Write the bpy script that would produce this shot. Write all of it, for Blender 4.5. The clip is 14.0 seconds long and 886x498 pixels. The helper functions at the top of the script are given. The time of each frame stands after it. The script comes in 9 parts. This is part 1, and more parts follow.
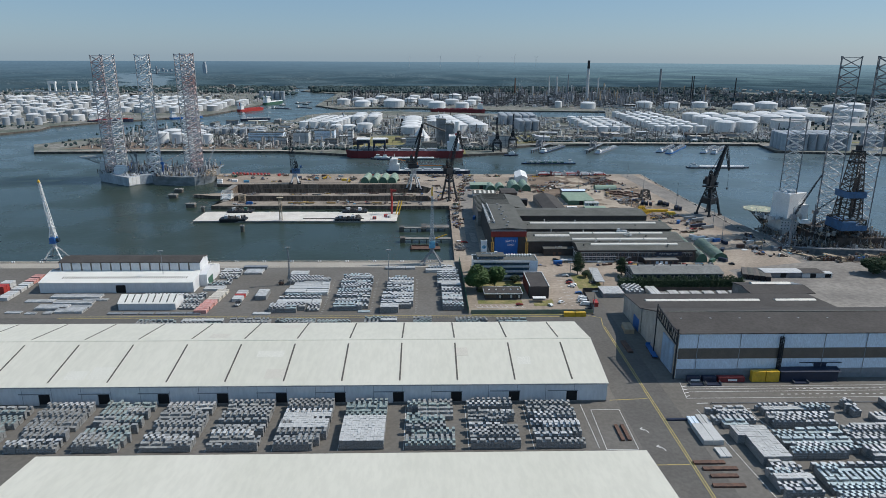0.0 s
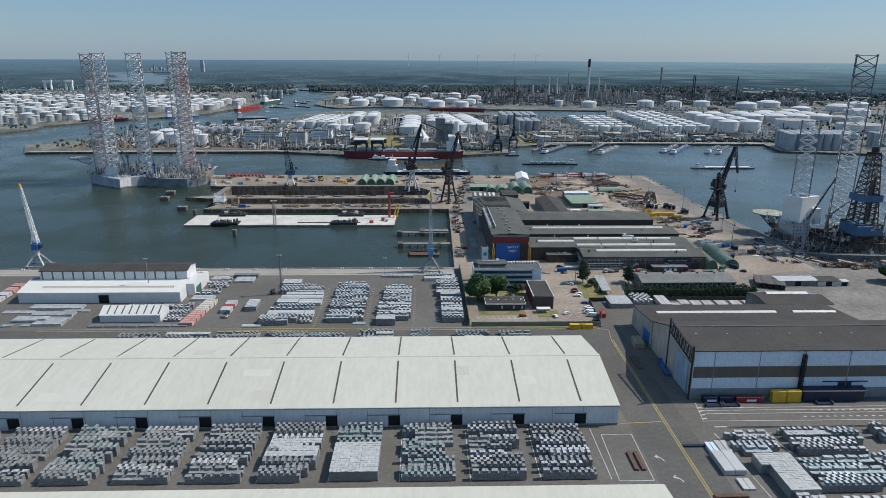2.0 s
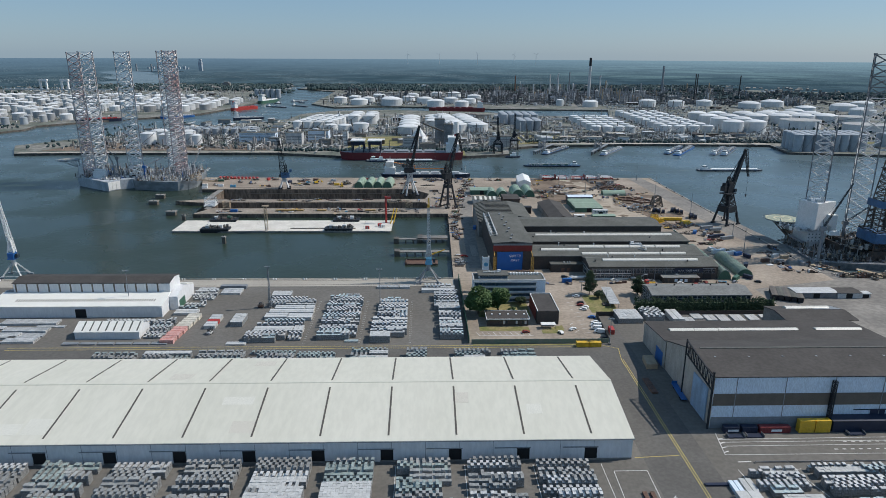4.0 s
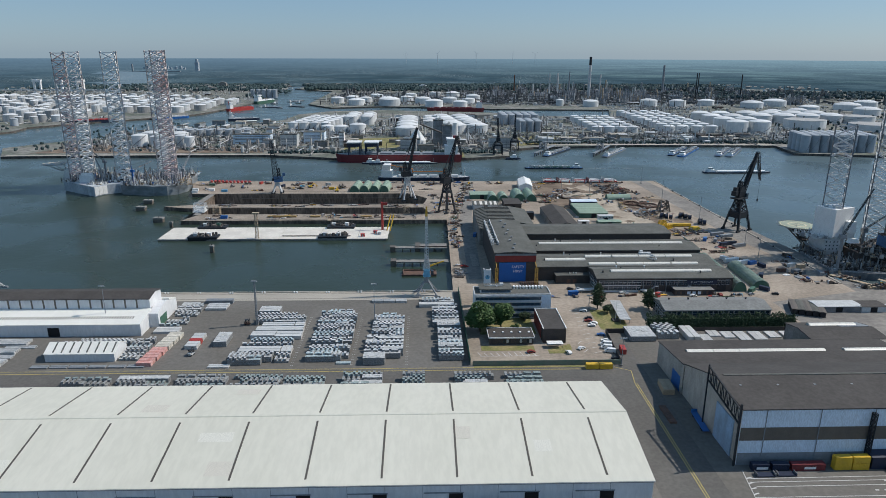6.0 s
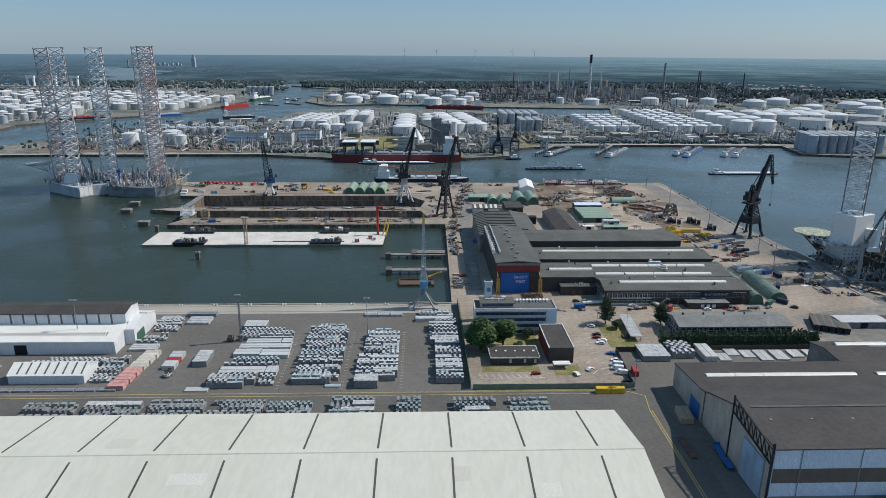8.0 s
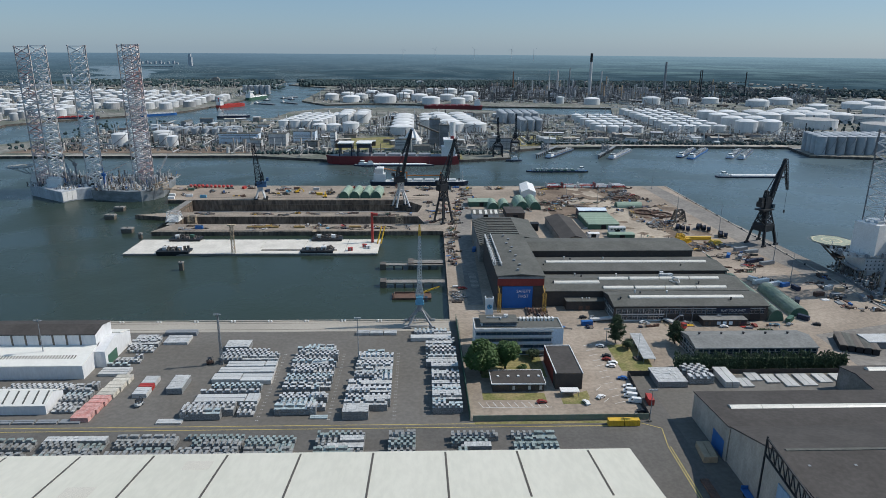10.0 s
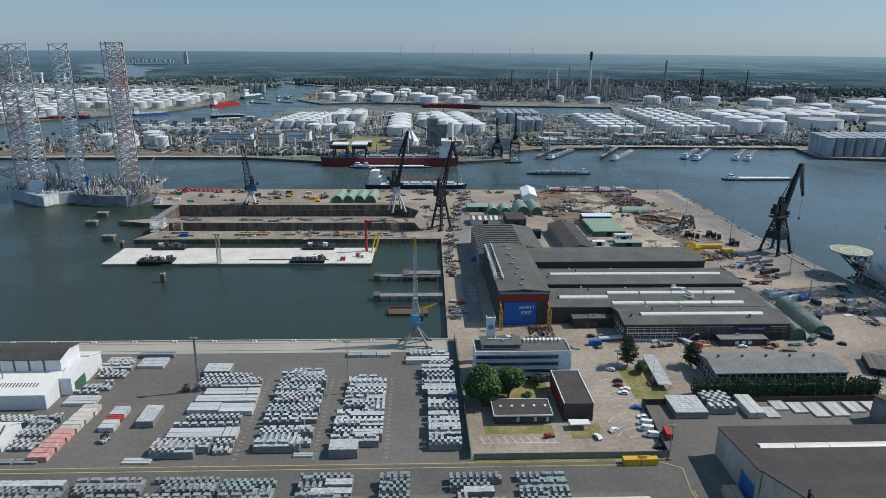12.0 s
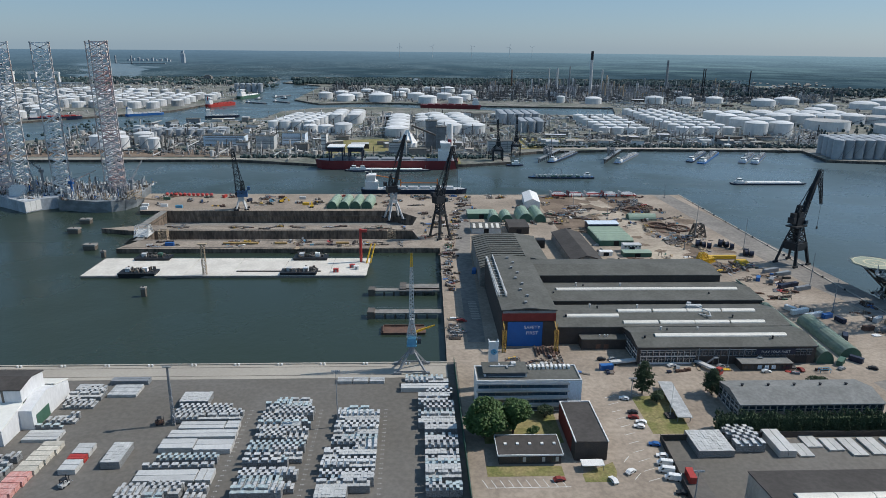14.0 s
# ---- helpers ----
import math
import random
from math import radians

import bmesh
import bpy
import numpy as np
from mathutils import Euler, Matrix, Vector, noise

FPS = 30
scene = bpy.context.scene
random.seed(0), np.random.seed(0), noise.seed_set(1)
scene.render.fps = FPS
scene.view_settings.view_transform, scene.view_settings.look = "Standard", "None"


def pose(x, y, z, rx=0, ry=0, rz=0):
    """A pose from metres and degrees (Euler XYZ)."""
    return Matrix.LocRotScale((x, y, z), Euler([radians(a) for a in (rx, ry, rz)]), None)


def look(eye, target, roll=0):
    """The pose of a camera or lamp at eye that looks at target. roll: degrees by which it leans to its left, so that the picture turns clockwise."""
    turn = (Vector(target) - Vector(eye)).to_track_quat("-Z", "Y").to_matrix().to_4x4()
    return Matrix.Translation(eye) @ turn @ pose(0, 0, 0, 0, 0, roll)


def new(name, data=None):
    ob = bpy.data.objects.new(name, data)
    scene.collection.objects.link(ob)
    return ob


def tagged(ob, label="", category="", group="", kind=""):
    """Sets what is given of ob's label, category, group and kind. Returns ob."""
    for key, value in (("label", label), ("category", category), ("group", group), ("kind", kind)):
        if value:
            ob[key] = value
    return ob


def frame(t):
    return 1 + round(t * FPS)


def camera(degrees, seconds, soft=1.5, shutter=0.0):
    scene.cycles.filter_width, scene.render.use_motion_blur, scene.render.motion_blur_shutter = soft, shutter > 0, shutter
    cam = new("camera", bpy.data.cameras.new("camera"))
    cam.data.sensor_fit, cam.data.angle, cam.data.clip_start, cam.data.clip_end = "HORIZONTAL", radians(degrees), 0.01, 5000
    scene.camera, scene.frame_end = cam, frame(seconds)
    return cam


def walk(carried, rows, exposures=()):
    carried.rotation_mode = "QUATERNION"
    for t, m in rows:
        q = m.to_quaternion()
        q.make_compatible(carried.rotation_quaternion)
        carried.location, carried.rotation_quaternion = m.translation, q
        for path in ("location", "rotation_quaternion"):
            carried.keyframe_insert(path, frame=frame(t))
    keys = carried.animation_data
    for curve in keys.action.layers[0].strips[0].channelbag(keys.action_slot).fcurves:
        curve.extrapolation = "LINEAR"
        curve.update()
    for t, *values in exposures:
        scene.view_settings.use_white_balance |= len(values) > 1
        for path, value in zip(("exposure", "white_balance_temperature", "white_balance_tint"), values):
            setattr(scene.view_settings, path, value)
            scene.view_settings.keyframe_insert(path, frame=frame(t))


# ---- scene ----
cam = camera(68.0, 14.0, soft=0.8)
PATH = [
    (0, (-22.426, -5.085, 142.574), (-22.3740, -3.1662, 142.0132), 0.30),
    (0.5, (-22.357, -0.519, 142.451), (-22.3042, 1.3997, 141.8877), 0.39),
    (1, (-22.100, 4.400, 142.380), (-22.0472, 6.3181, 141.8167), 0.39),
    (1.5, (-21.909, 9.688, 142.331), (-21.8561, 11.6067, 141.7681), 0.39),
    (2, (-21.764, 15.208, 142.392), (-21.7103, 17.1259, 141.8273), 0.29),
    (2.5, (-21.458, 20.903, 142.382), (-21.4042, 22.8205, 141.8167), 0.29),
    (3, (-21.008, 26.840, 142.447), (-20.9543, 28.7573, 141.8810), 0.29),
    (5.5, (-19.582, 58.609, 142.578), (-19.5259, 60.5249, 142.0079), 0.29),
    (6, (-19.471, 64.829, 142.556), (-19.4135, 66.7453, 141.9861), 0.18),
    (6.5, (-19.375, 70.971, 142.564), (-19.3167, 72.8862, 141.9906), 0.28),
    (7, (-19.081, 77.314, 142.534), (-19.0219, 79.2292, 141.9590), 0.28),
    (7.5, (-18.928, 83.901, 142.405), (-18.8663, 85.8152, 141.8297), 0.27),
    (8, (-18.645, 90.690, 142.313), (-18.5824, 92.6041, 141.7355), 0.37),
    (10.5, (-16.873, 124.347, 142.261), (-16.8049, 126.2591, 141.6788), 0.46),
    (11, (-16.687, 131.147, 142.319), (-16.6168, 133.0582, 141.7355), 0.55),
    (11.5, (-16.297, 137.756, 142.329), (-16.2259, 139.6674, 141.7440), 0.45),
    (12, (-15.997, 144.282, 142.442), (-15.9248, 146.1925, 141.8559), 0.45),
    (12.5, (-15.614, 150.712, 142.592), (-15.5427, 152.6231, 142.0052), 0.45),
    (13, (-15.025, 157.372, 142.824), (-14.9534, 159.2826, 142.2359), 0.25),
    (13.5, (-14.915, 164.081, 142.811), (-14.8423, 165.9916, 142.2229), 0.45),
    (14, (-14.916, 170.723, 142.632), (-14.8409, 172.6333, 142.0439), 0.54),
]
walk(cam, [(t, look(eye, target, roll)) for t, eye, target, roll in PATH], [(0, 0.1, 6350, 10), (14, 0.1, 6350, 10)])

# ---- light: high sun from the east, slightly behind the subject, hazy summer sky ----
SUN_AZ, SUN_EL = radians(80), radians(47)  # azimuth from +y towards +x
world = bpy.data.worlds.new("sky")
scene.world = world
world.use_nodes = True
wn, wl = world.node_tree.nodes, world.node_tree.links
sky = wn.new("ShaderNodeTexSky")
sky.sky_type, sky.sun_disc = "NISHITA", False
sky.sun_elevation, sky.sun_rotation = SUN_EL, SUN_AZ
sky.altitude, sky.air_density, sky.dust_density, sky.ozone_density = 400, 1.0, 0.6, 4.0
# summer haze greys the clear sky evenly
haze = wn.new("ShaderNodeMix")
haze.data_type = "RGBA"
haze.inputs["Factor"].default_value = 0.5
haze.inputs["B"].default_value = (2.14, 3.9, 5.85, 1)
wl.new(sky.outputs[0], haze.inputs["A"])
wl.new(haze.outputs["Result"], wn["Background"].inputs[0])
wn["Background"].inputs[1].default_value = 0.085
sun = new("sun", bpy.data.lights.new("sun", "SUN"))
sun.data.energy, sun.data.angle, sun.data.color = 3.6, radians(0.5), (1.0, 0.93, 0.83)
SUN_DIR = Vector((math.sin(SUN_AZ) * math.cos(SUN_EL), math.cos(SUN_AZ) * math.cos(SUN_EL), math.sin(SUN_EL)))
sun.matrix_basis = look(SUN_DIR * 500, (0, 0, 0))


# ---- materials ----
def material(name, colour, rough=0.7, metal=0.0, second=None, scale=0.3, amount=0.5, fine=4.0, grain=0.12, bump=0.0,
             stretch=(1, 1, 1), spec=0.4, island=0.0, each=0.0):
    """A surface with broad patches of a second colour, fine grain, relief, and lightness that varies by piece."""
    m = bpy.data.materials.new(name)
    m.use_nodes = True
    n, l = m.node_tree.nodes, m.node_tree.links
    b = n["Principled BSDF"]
    b.inputs["Roughness"].default_value, b.inputs["Metallic"].default_value = rough, metal
    b.inputs["Specular IOR Level"].default_value = spec
    geo = n.new("ShaderNodeNewGeometry")
    mapping = n.new("ShaderNodeMapping")
    mapping.inputs["Scale"].default_value = stretch
    l.new(geo.outputs["Position"], mapping.inputs["Vector"])

    def tex(s, detail):
        t = n.new("ShaderNodeTexNoise")
        t.inputs["Scale"].default_value, t.inputs["Detail"].default_value = s, detail
        t.inputs["Roughness"].default_value = 0.6
        l.new(mapping.outputs[0], t.inputs["Vector"])
        return t.outputs["Fac"]

    def ramp(src, a, z):
        r = n.new("ShaderNodeMapRange")
        r.inputs["From Min"].default_value, r.inputs["From Max"].default_value = 0.38, 0.62
        r.inputs["To Min"].default_value, r.inputs["To Max"].default_value = a, z
        l.new(src, r.inputs["Value"])
        return r.outputs[0]

    mix = n.new("ShaderNodeMix")
    mix.data_type = "RGBA"
    mix.inputs["A"].default_value = (*colour, 1)
    mix.inputs["B"].default_value = (*(second or tuple(c * 0.7 for c in colour)), 1)
    broad = tex(scale, 5)
    l.new(ramp(broad, 0, amount), mix.inputs["Factor"])
    value = ramp(tex(fine, 3), 1 - grain, 1 + grain)
    for source, k in ((("Random Per Island"), island), ("Random", each)):
        if k:
            node = geo if source == "Random Per Island" else n.new("ShaderNodeObjectInfo")
            r = n.new("ShaderNodeMapRange")
            r.inputs["To Min"].default_value, r.inputs["To Max"].default_value = 1 - k, 1 + k
            l.new(node.outputs[source], r.inputs["Value"])
            mul = n.new("ShaderNodeMath")
            mul.operation = "MULTIPLY"
            l.new(value, mul.inputs[0]), l.new(r.outputs[0], mul.inputs[1])
            value = mul.outputs[0]
    hsv = n.new("ShaderNodeHueSaturation")
    l.new(mix.outputs["Result"], hsv.inputs["Color"]), l.new(value, hsv.inputs["Value"])
    l.new(hsv.outputs[0], b.inputs["Base Color"])
    if bump:
        bp = n.new("ShaderNodeBump")
        bp.inputs["Strength"].default_value, bp.inputs["Distance"].default_value = bump, 0.1
        l.new(tex(fine * 2, 3), bp.inputs["Height"]), l.new(bp.outputs[0], b.inputs["Normal"])
    return m


ASPHALT = material("asphalt", (0.128, 0.119, 0.105), 0.85, second=(0.16, 0.152, 0.14), scale=0.02, amount=0.8, fine=0.5, grain=0.1)
WORN = material("worn_hardstanding", (0.25, 0.233, 0.21), 0.9, second=(0.17, 0.158, 0.146), scale=0.03, amount=0.9, fine=0.3, grain=0.15)
ROAD = material("road_asphalt", (0.1, 0.095, 0.088), 0.85, second=(0.128, 0.122, 0.113), scale=0.05, amount=0.8, fine=0.6, grain=0.1)
DOCKDECK = material("stained_dock_concrete", (0.34, 0.29, 0.235), 0.9, second=(0.2, 0.168, 0.138), scale=0.05, amount=0.8, fine=0.5, grain=0.16)
TRACK = material("pale_sand_track", (0.46, 0.395, 0.315), 0.95, second=(0.27, 0.225, 0.178), scale=0.04, amount=0.8, fine=0.4, grain=0.12)
SAND = material("sandy_concrete", (0.36, 0.302, 0.244), 0.9, second=(0.21, 0.172, 0.136), scale=0.025, amount=0.8, fine=0.5, grain=0.13)
PALE = material("pale_concrete", (0.4, 0.37, 0.32), 0.85, second=(0.32, 0.295, 0.255), scale=0.03, amount=0.7, fine=0.7, grain=0.05)
WHITECONC = material("white_deck_concrete", (0.66, 0.63, 0.57), 0.8, second=(0.5, 0.47, 0.42), scale=0.08, amount=0.6, fine=0.6, grain=0.06)
FARLAND = material("industrial_ground", (0.23, 0.22, 0.2), 0.9, second=(0.1, 0.115, 0.09), scale=0.015, amount=1.0, fine=0.12, grain=0.4)
QUAYWALL = material("quay_wall", (0.13, 0.115, 0.1), 0.85, second=(0.05, 0.045, 0.042), scale=0.12, amount=0.9, fine=0.6, grain=0.2, stretch=(1, 1, 0.25))
DOCKWALL = material("dock_wall", (0.2, 0.155, 0.12), 0.85, second=(0.08, 0.064, 0.052), scale=0.12, amount=0.9, fine=0.5, grain=0.35, stretch=(1, 1, 0.3))
ROOFWHITE = material("white_roof_sheet", (0.63, 0.615, 0.535), 0.6, second=(0.57, 0.56, 0.48), scale=0.025, amount=0.7, fine=0.5, grain=0.035, stretch=(1, 0.25, 1))
WHITEWALL = material("white_wall_panel", (0.68, 0.69, 0.7), 0.6, second=(0.58, 0.59, 0.6), scale=0.2, amount=0.5, fine=1, grain=0.05, stretch=(1, 1, 0.3))
ROOFSHEET = [material("newer_roof_sheet", (0.65, 0.638, 0.57), 0.6, second=(0.61, 0.598, 0.525), scale=0.1, amount=0.5), material("older_roof_sheet", (0.585, 0.555, 0.485), 0.6, second=(0.535, 0.51, 0.44), scale=0.1, amount=0.5)]
QUAYROOF = material("bright_roof_sheet", (0.76, 0.755, 0.71), 0.6, second=(0.7, 0.69, 0.64), scale=0.05, amount=0.6, fine=0.6, grain=0.03)
SEAM = material("dark_seam", (0.1, 0.09, 0.08), 0.8)
# near-black paint for the shade inside doorways that are not cut open
DOORSHADE = material("doorway_shade", (0.012, 0.013, 0.015), 0.8)
DARKROOF = material("dark_bitumen_roof", (0.052, 0.047, 0.044), 0.85, second=(0.072, 0.066, 0.062), scale=0.07, amount=0.8, fine=0.6, grain=0.12)
GREYROOF = material("grey_felt_roof", (0.088, 0.09, 0.081), 0.85, second=(0.12, 0.122, 0.112), scale=0.09, amount=0.9, fine=0.7, grain=0.12)
SKYLIGHT = material("skylight_sheet", (0.72, 0.7, 0.64), 0.4, second=(0.6, 0.58, 0.52), scale=0.2, amount=0.6)
BLUEWHITE = material("pale_blue_cladding", (0.64, 0.73, 0.82), 0.6, second=(0.58, 0.67, 0.76), scale=0.15, amount=0.5, stretch=(1, 1, 0.2))
BROWNBAND = material("brown_window_band", (0.14, 0.12, 0.1), 0.5, second=(0.1, 0.085, 0.07), scale=0.3)
CONCRETE = material("grey_concrete", (0.26, 0.25, 0.235), 0.85, second=(0.18, 0.17, 0.155), scale=0.2, amount=0.8, fine=1.2, grain=0.12)
ALU = material("aluminium_ingots", (0.63, 0.63, 0.62), 0.45, 0.25, spec=0.3, second=(0.48, 0.485, 0.48), scale=0.12, amount=0.9, fine=1.5, grain=0.1, island=0.12, each=0.12)
# darker ingot tone for the near rows and those behind the long shed
ALUDULL = material("darker_ingots", (0.38, 0.385, 0.375), 0.5, 0.25, spec=0.3, second=(0.27, 0.275, 0.27), scale=0.12, amount=0.9, fine=1.5, grain=0.1, island=0.15, each=0.12)
ALUGREEN = material("greenish_ingots", (0.34, 0.4, 0.385), 0.5, 0.25, spec=0.3, second=(0.25, 0.3, 0.29), scale=0.12, amount=0.9, fine=1.5, grain=0.1, island=0.15, each=0.12)
ALUBLUE = material("bluish_ingots", (0.52, 0.6, 0.61), 0.45, 0.25, spec=0.3, second=(0.42, 0.49, 0.5), scale=0.12, amount=0.9, fine=1.5, grain=0.1, island=0.12, each=0.12)
SLAB = material("metal_slabs", (0.56, 0.56, 0.545), 0.5, 0.2, second=(0.45, 0.45, 0.44), scale=0.3, fine=2, grain=0.08, each=0.1, island=0.1)
RUST = material("rusty_steel", (0.15, 0.085, 0.062), 0.85, second=(0.09, 0.06, 0.048), scale=0.4, amount=0.9, fine=2, grain=0.2)
RED = material("red_paint", (0.4, 0.045, 0.04), 0.5, second=(0.36, 0.06, 0.045), scale=0.3)
HULLRED = material("red_hull", (0.2, 0.03, 0.035), 0.5, second=(0.14, 0.03, 0.033), scale=0.05, stretch=(1, 1, 3))
ORANGE = material("orange_paint", (0.62, 0.2, 0.05), 0.6)
YELLOW = material("yellow_paint", (0.68, 0.42, 0.03), 0.5, second=(0.5, 0.32, 0.05), scale=0.5)
BLUE = material("blue_paint", (0.025, 0.13, 0.38), 0.5, second=(0.03, 0.1, 0.28), scale=0.4)
DOORPALE = material("weathered_blue_door", (0.27, 0.4, 0.55), 0.6, second=(0.2, 0.28, 0.36), scale=0.25, amount=0.9, stretch=(1, 1, 0.3))
BRACE = material("white_leg_bracing", (0.84, 0.84, 0.83), 0.5, second=(0.72, 0.68, 0.66), scale=0.06, amount=0.6)
DOORBLUE = material("bright_blue_panel", (0.015, 0.125, 0.42), 0.5, second=(0.015, 0.1, 0.36), scale=0.5, amount=0.4)
NAVY = material("dark_navy_paint", (0.02, 0.03, 0.06), 0.5)
BLACKSTEEL = material("black_painted_steel", (0.012, 0.0155, 0.021), 0.6, second=(0.026, 0.03, 0.036), scale=0.6)
GREYSTEEL = material("grey_steel", (0.24, 0.26, 0.28), 0.55, second=(0.17, 0.18, 0.19), scale=0.5)
HULLGREY = material("blue_grey_hull", (0.25, 0.28, 0.3), 0.5, second=(0.12, 0.13, 0.14), scale=0.1, amount=0.7, stretch=(1, 1, 2))
PALESTEEL = material("pale_grey_steel", (0.55, 0.56, 0.56), 0.5)
RIGBLUE = material("dark_rig_blue", (0.06, 0.15, 0.3), 0.6, second=(0.045, 0.08, 0.13), scale=0.3)
PINKSTEEL = material("faded_red_steel", (0.6, 0.4, 0.37), 0.6, second=(0.82, 0.79, 0.77), scale=0.09, amount=1.0, stretch=(0.2, 0.2, 1))
WHITEPAINT = material("white_paint", (0.78, 0.78, 0.77), 0.5, second=(0.68, 0.68, 0.66), scale=0.3, amount=0.5)
TANKWHITE = material("white_tank_shell", (0.64, 0.65, 0.65), 0.5, second=(0.5, 0.51, 0.51), scale=0.03, amount=0.6, fine=0.2, grain=0.05, each=0.14, island=0.16)
TANKGREY = material("grey_silo_shell", (0.36, 0.39, 0.42), 0.5, second=(0.28, 0.31, 0.34), scale=0.03, fine=0.2, grain=0.06, each=0.12)
GREENROOF = material("pale_green_roof", (0.27, 0.36, 0.28), 0.6, second=(0.22, 0.3, 0.24), scale=0.2, amount=0.7)
GREENDARK = material("green_painted_steel", (0.06, 0.14, 0.1), 0.6)
BRICK = material("dark_brick", (0.06, 0.052, 0.048), 0.85, second=(0.085, 0.07, 0.06), scale=0.4, fine=3, grain=0.2)
REDBRICK = material("dark_red_wall", (0.22, 0.035, 0.03), 0.7)
GLASS = material("dark_window_glass", (0.03, 0.045, 0.06), 0.12, spec=0.6)
GRASS = material("dry_grass", (0.15, 0.155, 0.05), 0.95, second=(0.28, 0.23, 0.11), scale=0.12, amount=0.9, fine=0.8, grain=0.2)
LEAF = material("green_leaves", (0.04, 0.085, 0.02), 0.7, second=(0.06, 0.11, 0.028), scale=0.4, amount=0.8, fine=2, grain=0.25, island=0.3)
LEAFDARK = material("dark_conifer_leaves", (0.03, 0.052, 0.024), 0.8, second=(0.045, 0.07, 0.032), scale=0.4, amount=0.8, fine=2, grain=0.25, island=0.35)
# blue in these crowns is distance haze put into the leaf colour
FARWOOD = material("haze_tinted_crowns", (0.03, 0.056, 0.06), 0.9, second=(0.042, 0.07, 0.068), scale=0.01, amount=0.8, island=0.12)
BARK = material("bark", (0.1, 0.075, 0.055), 0.9)
RUBBER = material("tyre_rubber", (0.015, 0.015, 0.016), 0.8)
LINEWHITE = material("white_road_line", (0.68, 0.68, 0.66), 0.8, second=(0.45, 0.45, 0.44), scale=0.3, amount=0.6)
LINEFADED = material("faded_white_paint", (0.42, 0.42, 0.41), 0.85, second=(0.22, 0.22, 0.22), scale=0.5, amount=0.9)
LINEYELLOW = material("yellow_road_line", (0.52, 0.42, 0.13), 0.8, second=(0.35, 0.29, 0.12), scale=0.3, amount=0.6)
LEGSTEEL = material("weathered_leg_chord", (0.13, 0.14, 0.155), 0.6, second=(0.25, 0.25, 0.25), scale=0.3, amount=0.8)
LEGGREY = material("pale_leg_bracing", (0.78, 0.78, 0.77), 0.6, second=(0.6, 0.57, 0.55), scale=0.1, amount=0.9)
BROWNGEAR = material("dark_rusty_machinery", (0.1, 0.075, 0.06), 0.8, second=(0.045, 0.04, 0.038), scale=0.3, amount=0.9, island=0.6)
LEGCHORD = material("faded_leg_chord", (0.56, 0.54, 0.53), 0.6, second=(0.36, 0.29, 0.27), scale=0.05, amount=0.9)
CREAM = material("cream_deck_marking", (0.6, 0.55, 0.4), 0.8)
DARKPLANT = material("dark_process_steel", (0.085, 0.09, 0.095), 0.7, second=(0.16, 0.155, 0.15), scale=0.05, amount=0.9, island=0.4)
# grey shells, further darkened under white roofs to imitate shade on their walls
TANKSHADE = material("grey_shaded_tank_shell", (0.4, 0.41, 0.415), 0.55, second=(0.27, 0.28, 0.285), scale=0.03, amount=0.8, fine=0.2, grain=0.06, each=0.2, island=0.4)
TANKROOF = material("dull_floating_roof", (0.4, 0.4, 0.39), 0.7, second=(0.3, 0.29, 0.28), scale=0.05, amount=0.8)
SKYBLUE = material("sky_blue_paint", (0.12, 0.34, 0.5), 0.5, second=(0.09, 0.26, 0.4), scale=0.4)
OFFICEGLASS = material("blue_office_glass", (0.035, 0.07, 0.11), 0.15, spec=0.7, second=(0.06, 0.1, 0.14), scale=0.6, amount=0.8)
WALLGREEN = material("faded_green_panel", (0.16, 0.22, 0.17), 0.8, second=(0.24, 0.25, 0.21), scale=0.3, amount=0.8)
# dark copy of the ingots: shade on pile sides put into colour
INGOTSHADE = material("shaded_ingot_sides", (0.36, 0.37, 0.37), 0.5, 0.25, second=(0.15, 0.155, 0.16), scale=3.0, amount=1.0, fine=6, grain=0.15)
PROFILE = material("grey_metal_profiles", (0.56, 0.56, 0.55), 0.5, 0.2, second=(0.36, 0.37, 0.37), scale=0.4, amount=0.9, fine=2, grain=0.12, each=0.15)
BEIGEWALL = material("beige_west_wall", (0.46, 0.43, 0.38), 0.85, second=(0.31, 0.29, 0.255), scale=0.15, amount=0.9, stretch=(1, 1, 0.4))
EARTH = material("trodden_earth", (0.13, 0.095, 0.07), 0.95, second=(0.225, 0.172, 0.126), scale=0.05, amount=0.9, fine=0.5, grain=0.18)
FOAM = material("wake_foam", (0.4, 0.44, 0.45), 0.6, second=(0.2, 0.24, 0.25), scale=0.3, amount=1.0)
QUAYPLANT = material("assorted_plant", (0.36, 0.345, 0.32), 0.7, second=(0.17, 0.165, 0.16), scale=0.05, amount=1.0, island=0.75)
REDWRAP = material("faded_red_wrap", (0.46, 0.2, 0.175), 0.7, second=(0.56, 0.36, 0.33), scale=0.5, amount=0.8, fine=1.5, grain=0.12, each=0.15)
CREAMWRAP = material("cream_wrap", (0.56, 0.53, 0.46), 0.7, second=(0.44, 0.41, 0.35), scale=0.4, amount=0.8, fine=1.5, grain=0.1, each=0.15)
OCHREYELLOW = material("dull_yellow_paint", (0.5, 0.31, 0.06), 0.65, second=(0.3, 0.2, 0.07), scale=0.5, amount=0.8)
OCHRE = material("worn_ochre_paint", (0.42, 0.28, 0.1), 0.7, second=(0.27, 0.18, 0.09), scale=0.4, amount=0.8)
HELIDECK = material("worn_helideck", (0.34, 0.38, 0.3), 0.8, second=(0.24, 0.27, 0.22), scale=0.2, amount=0.8)
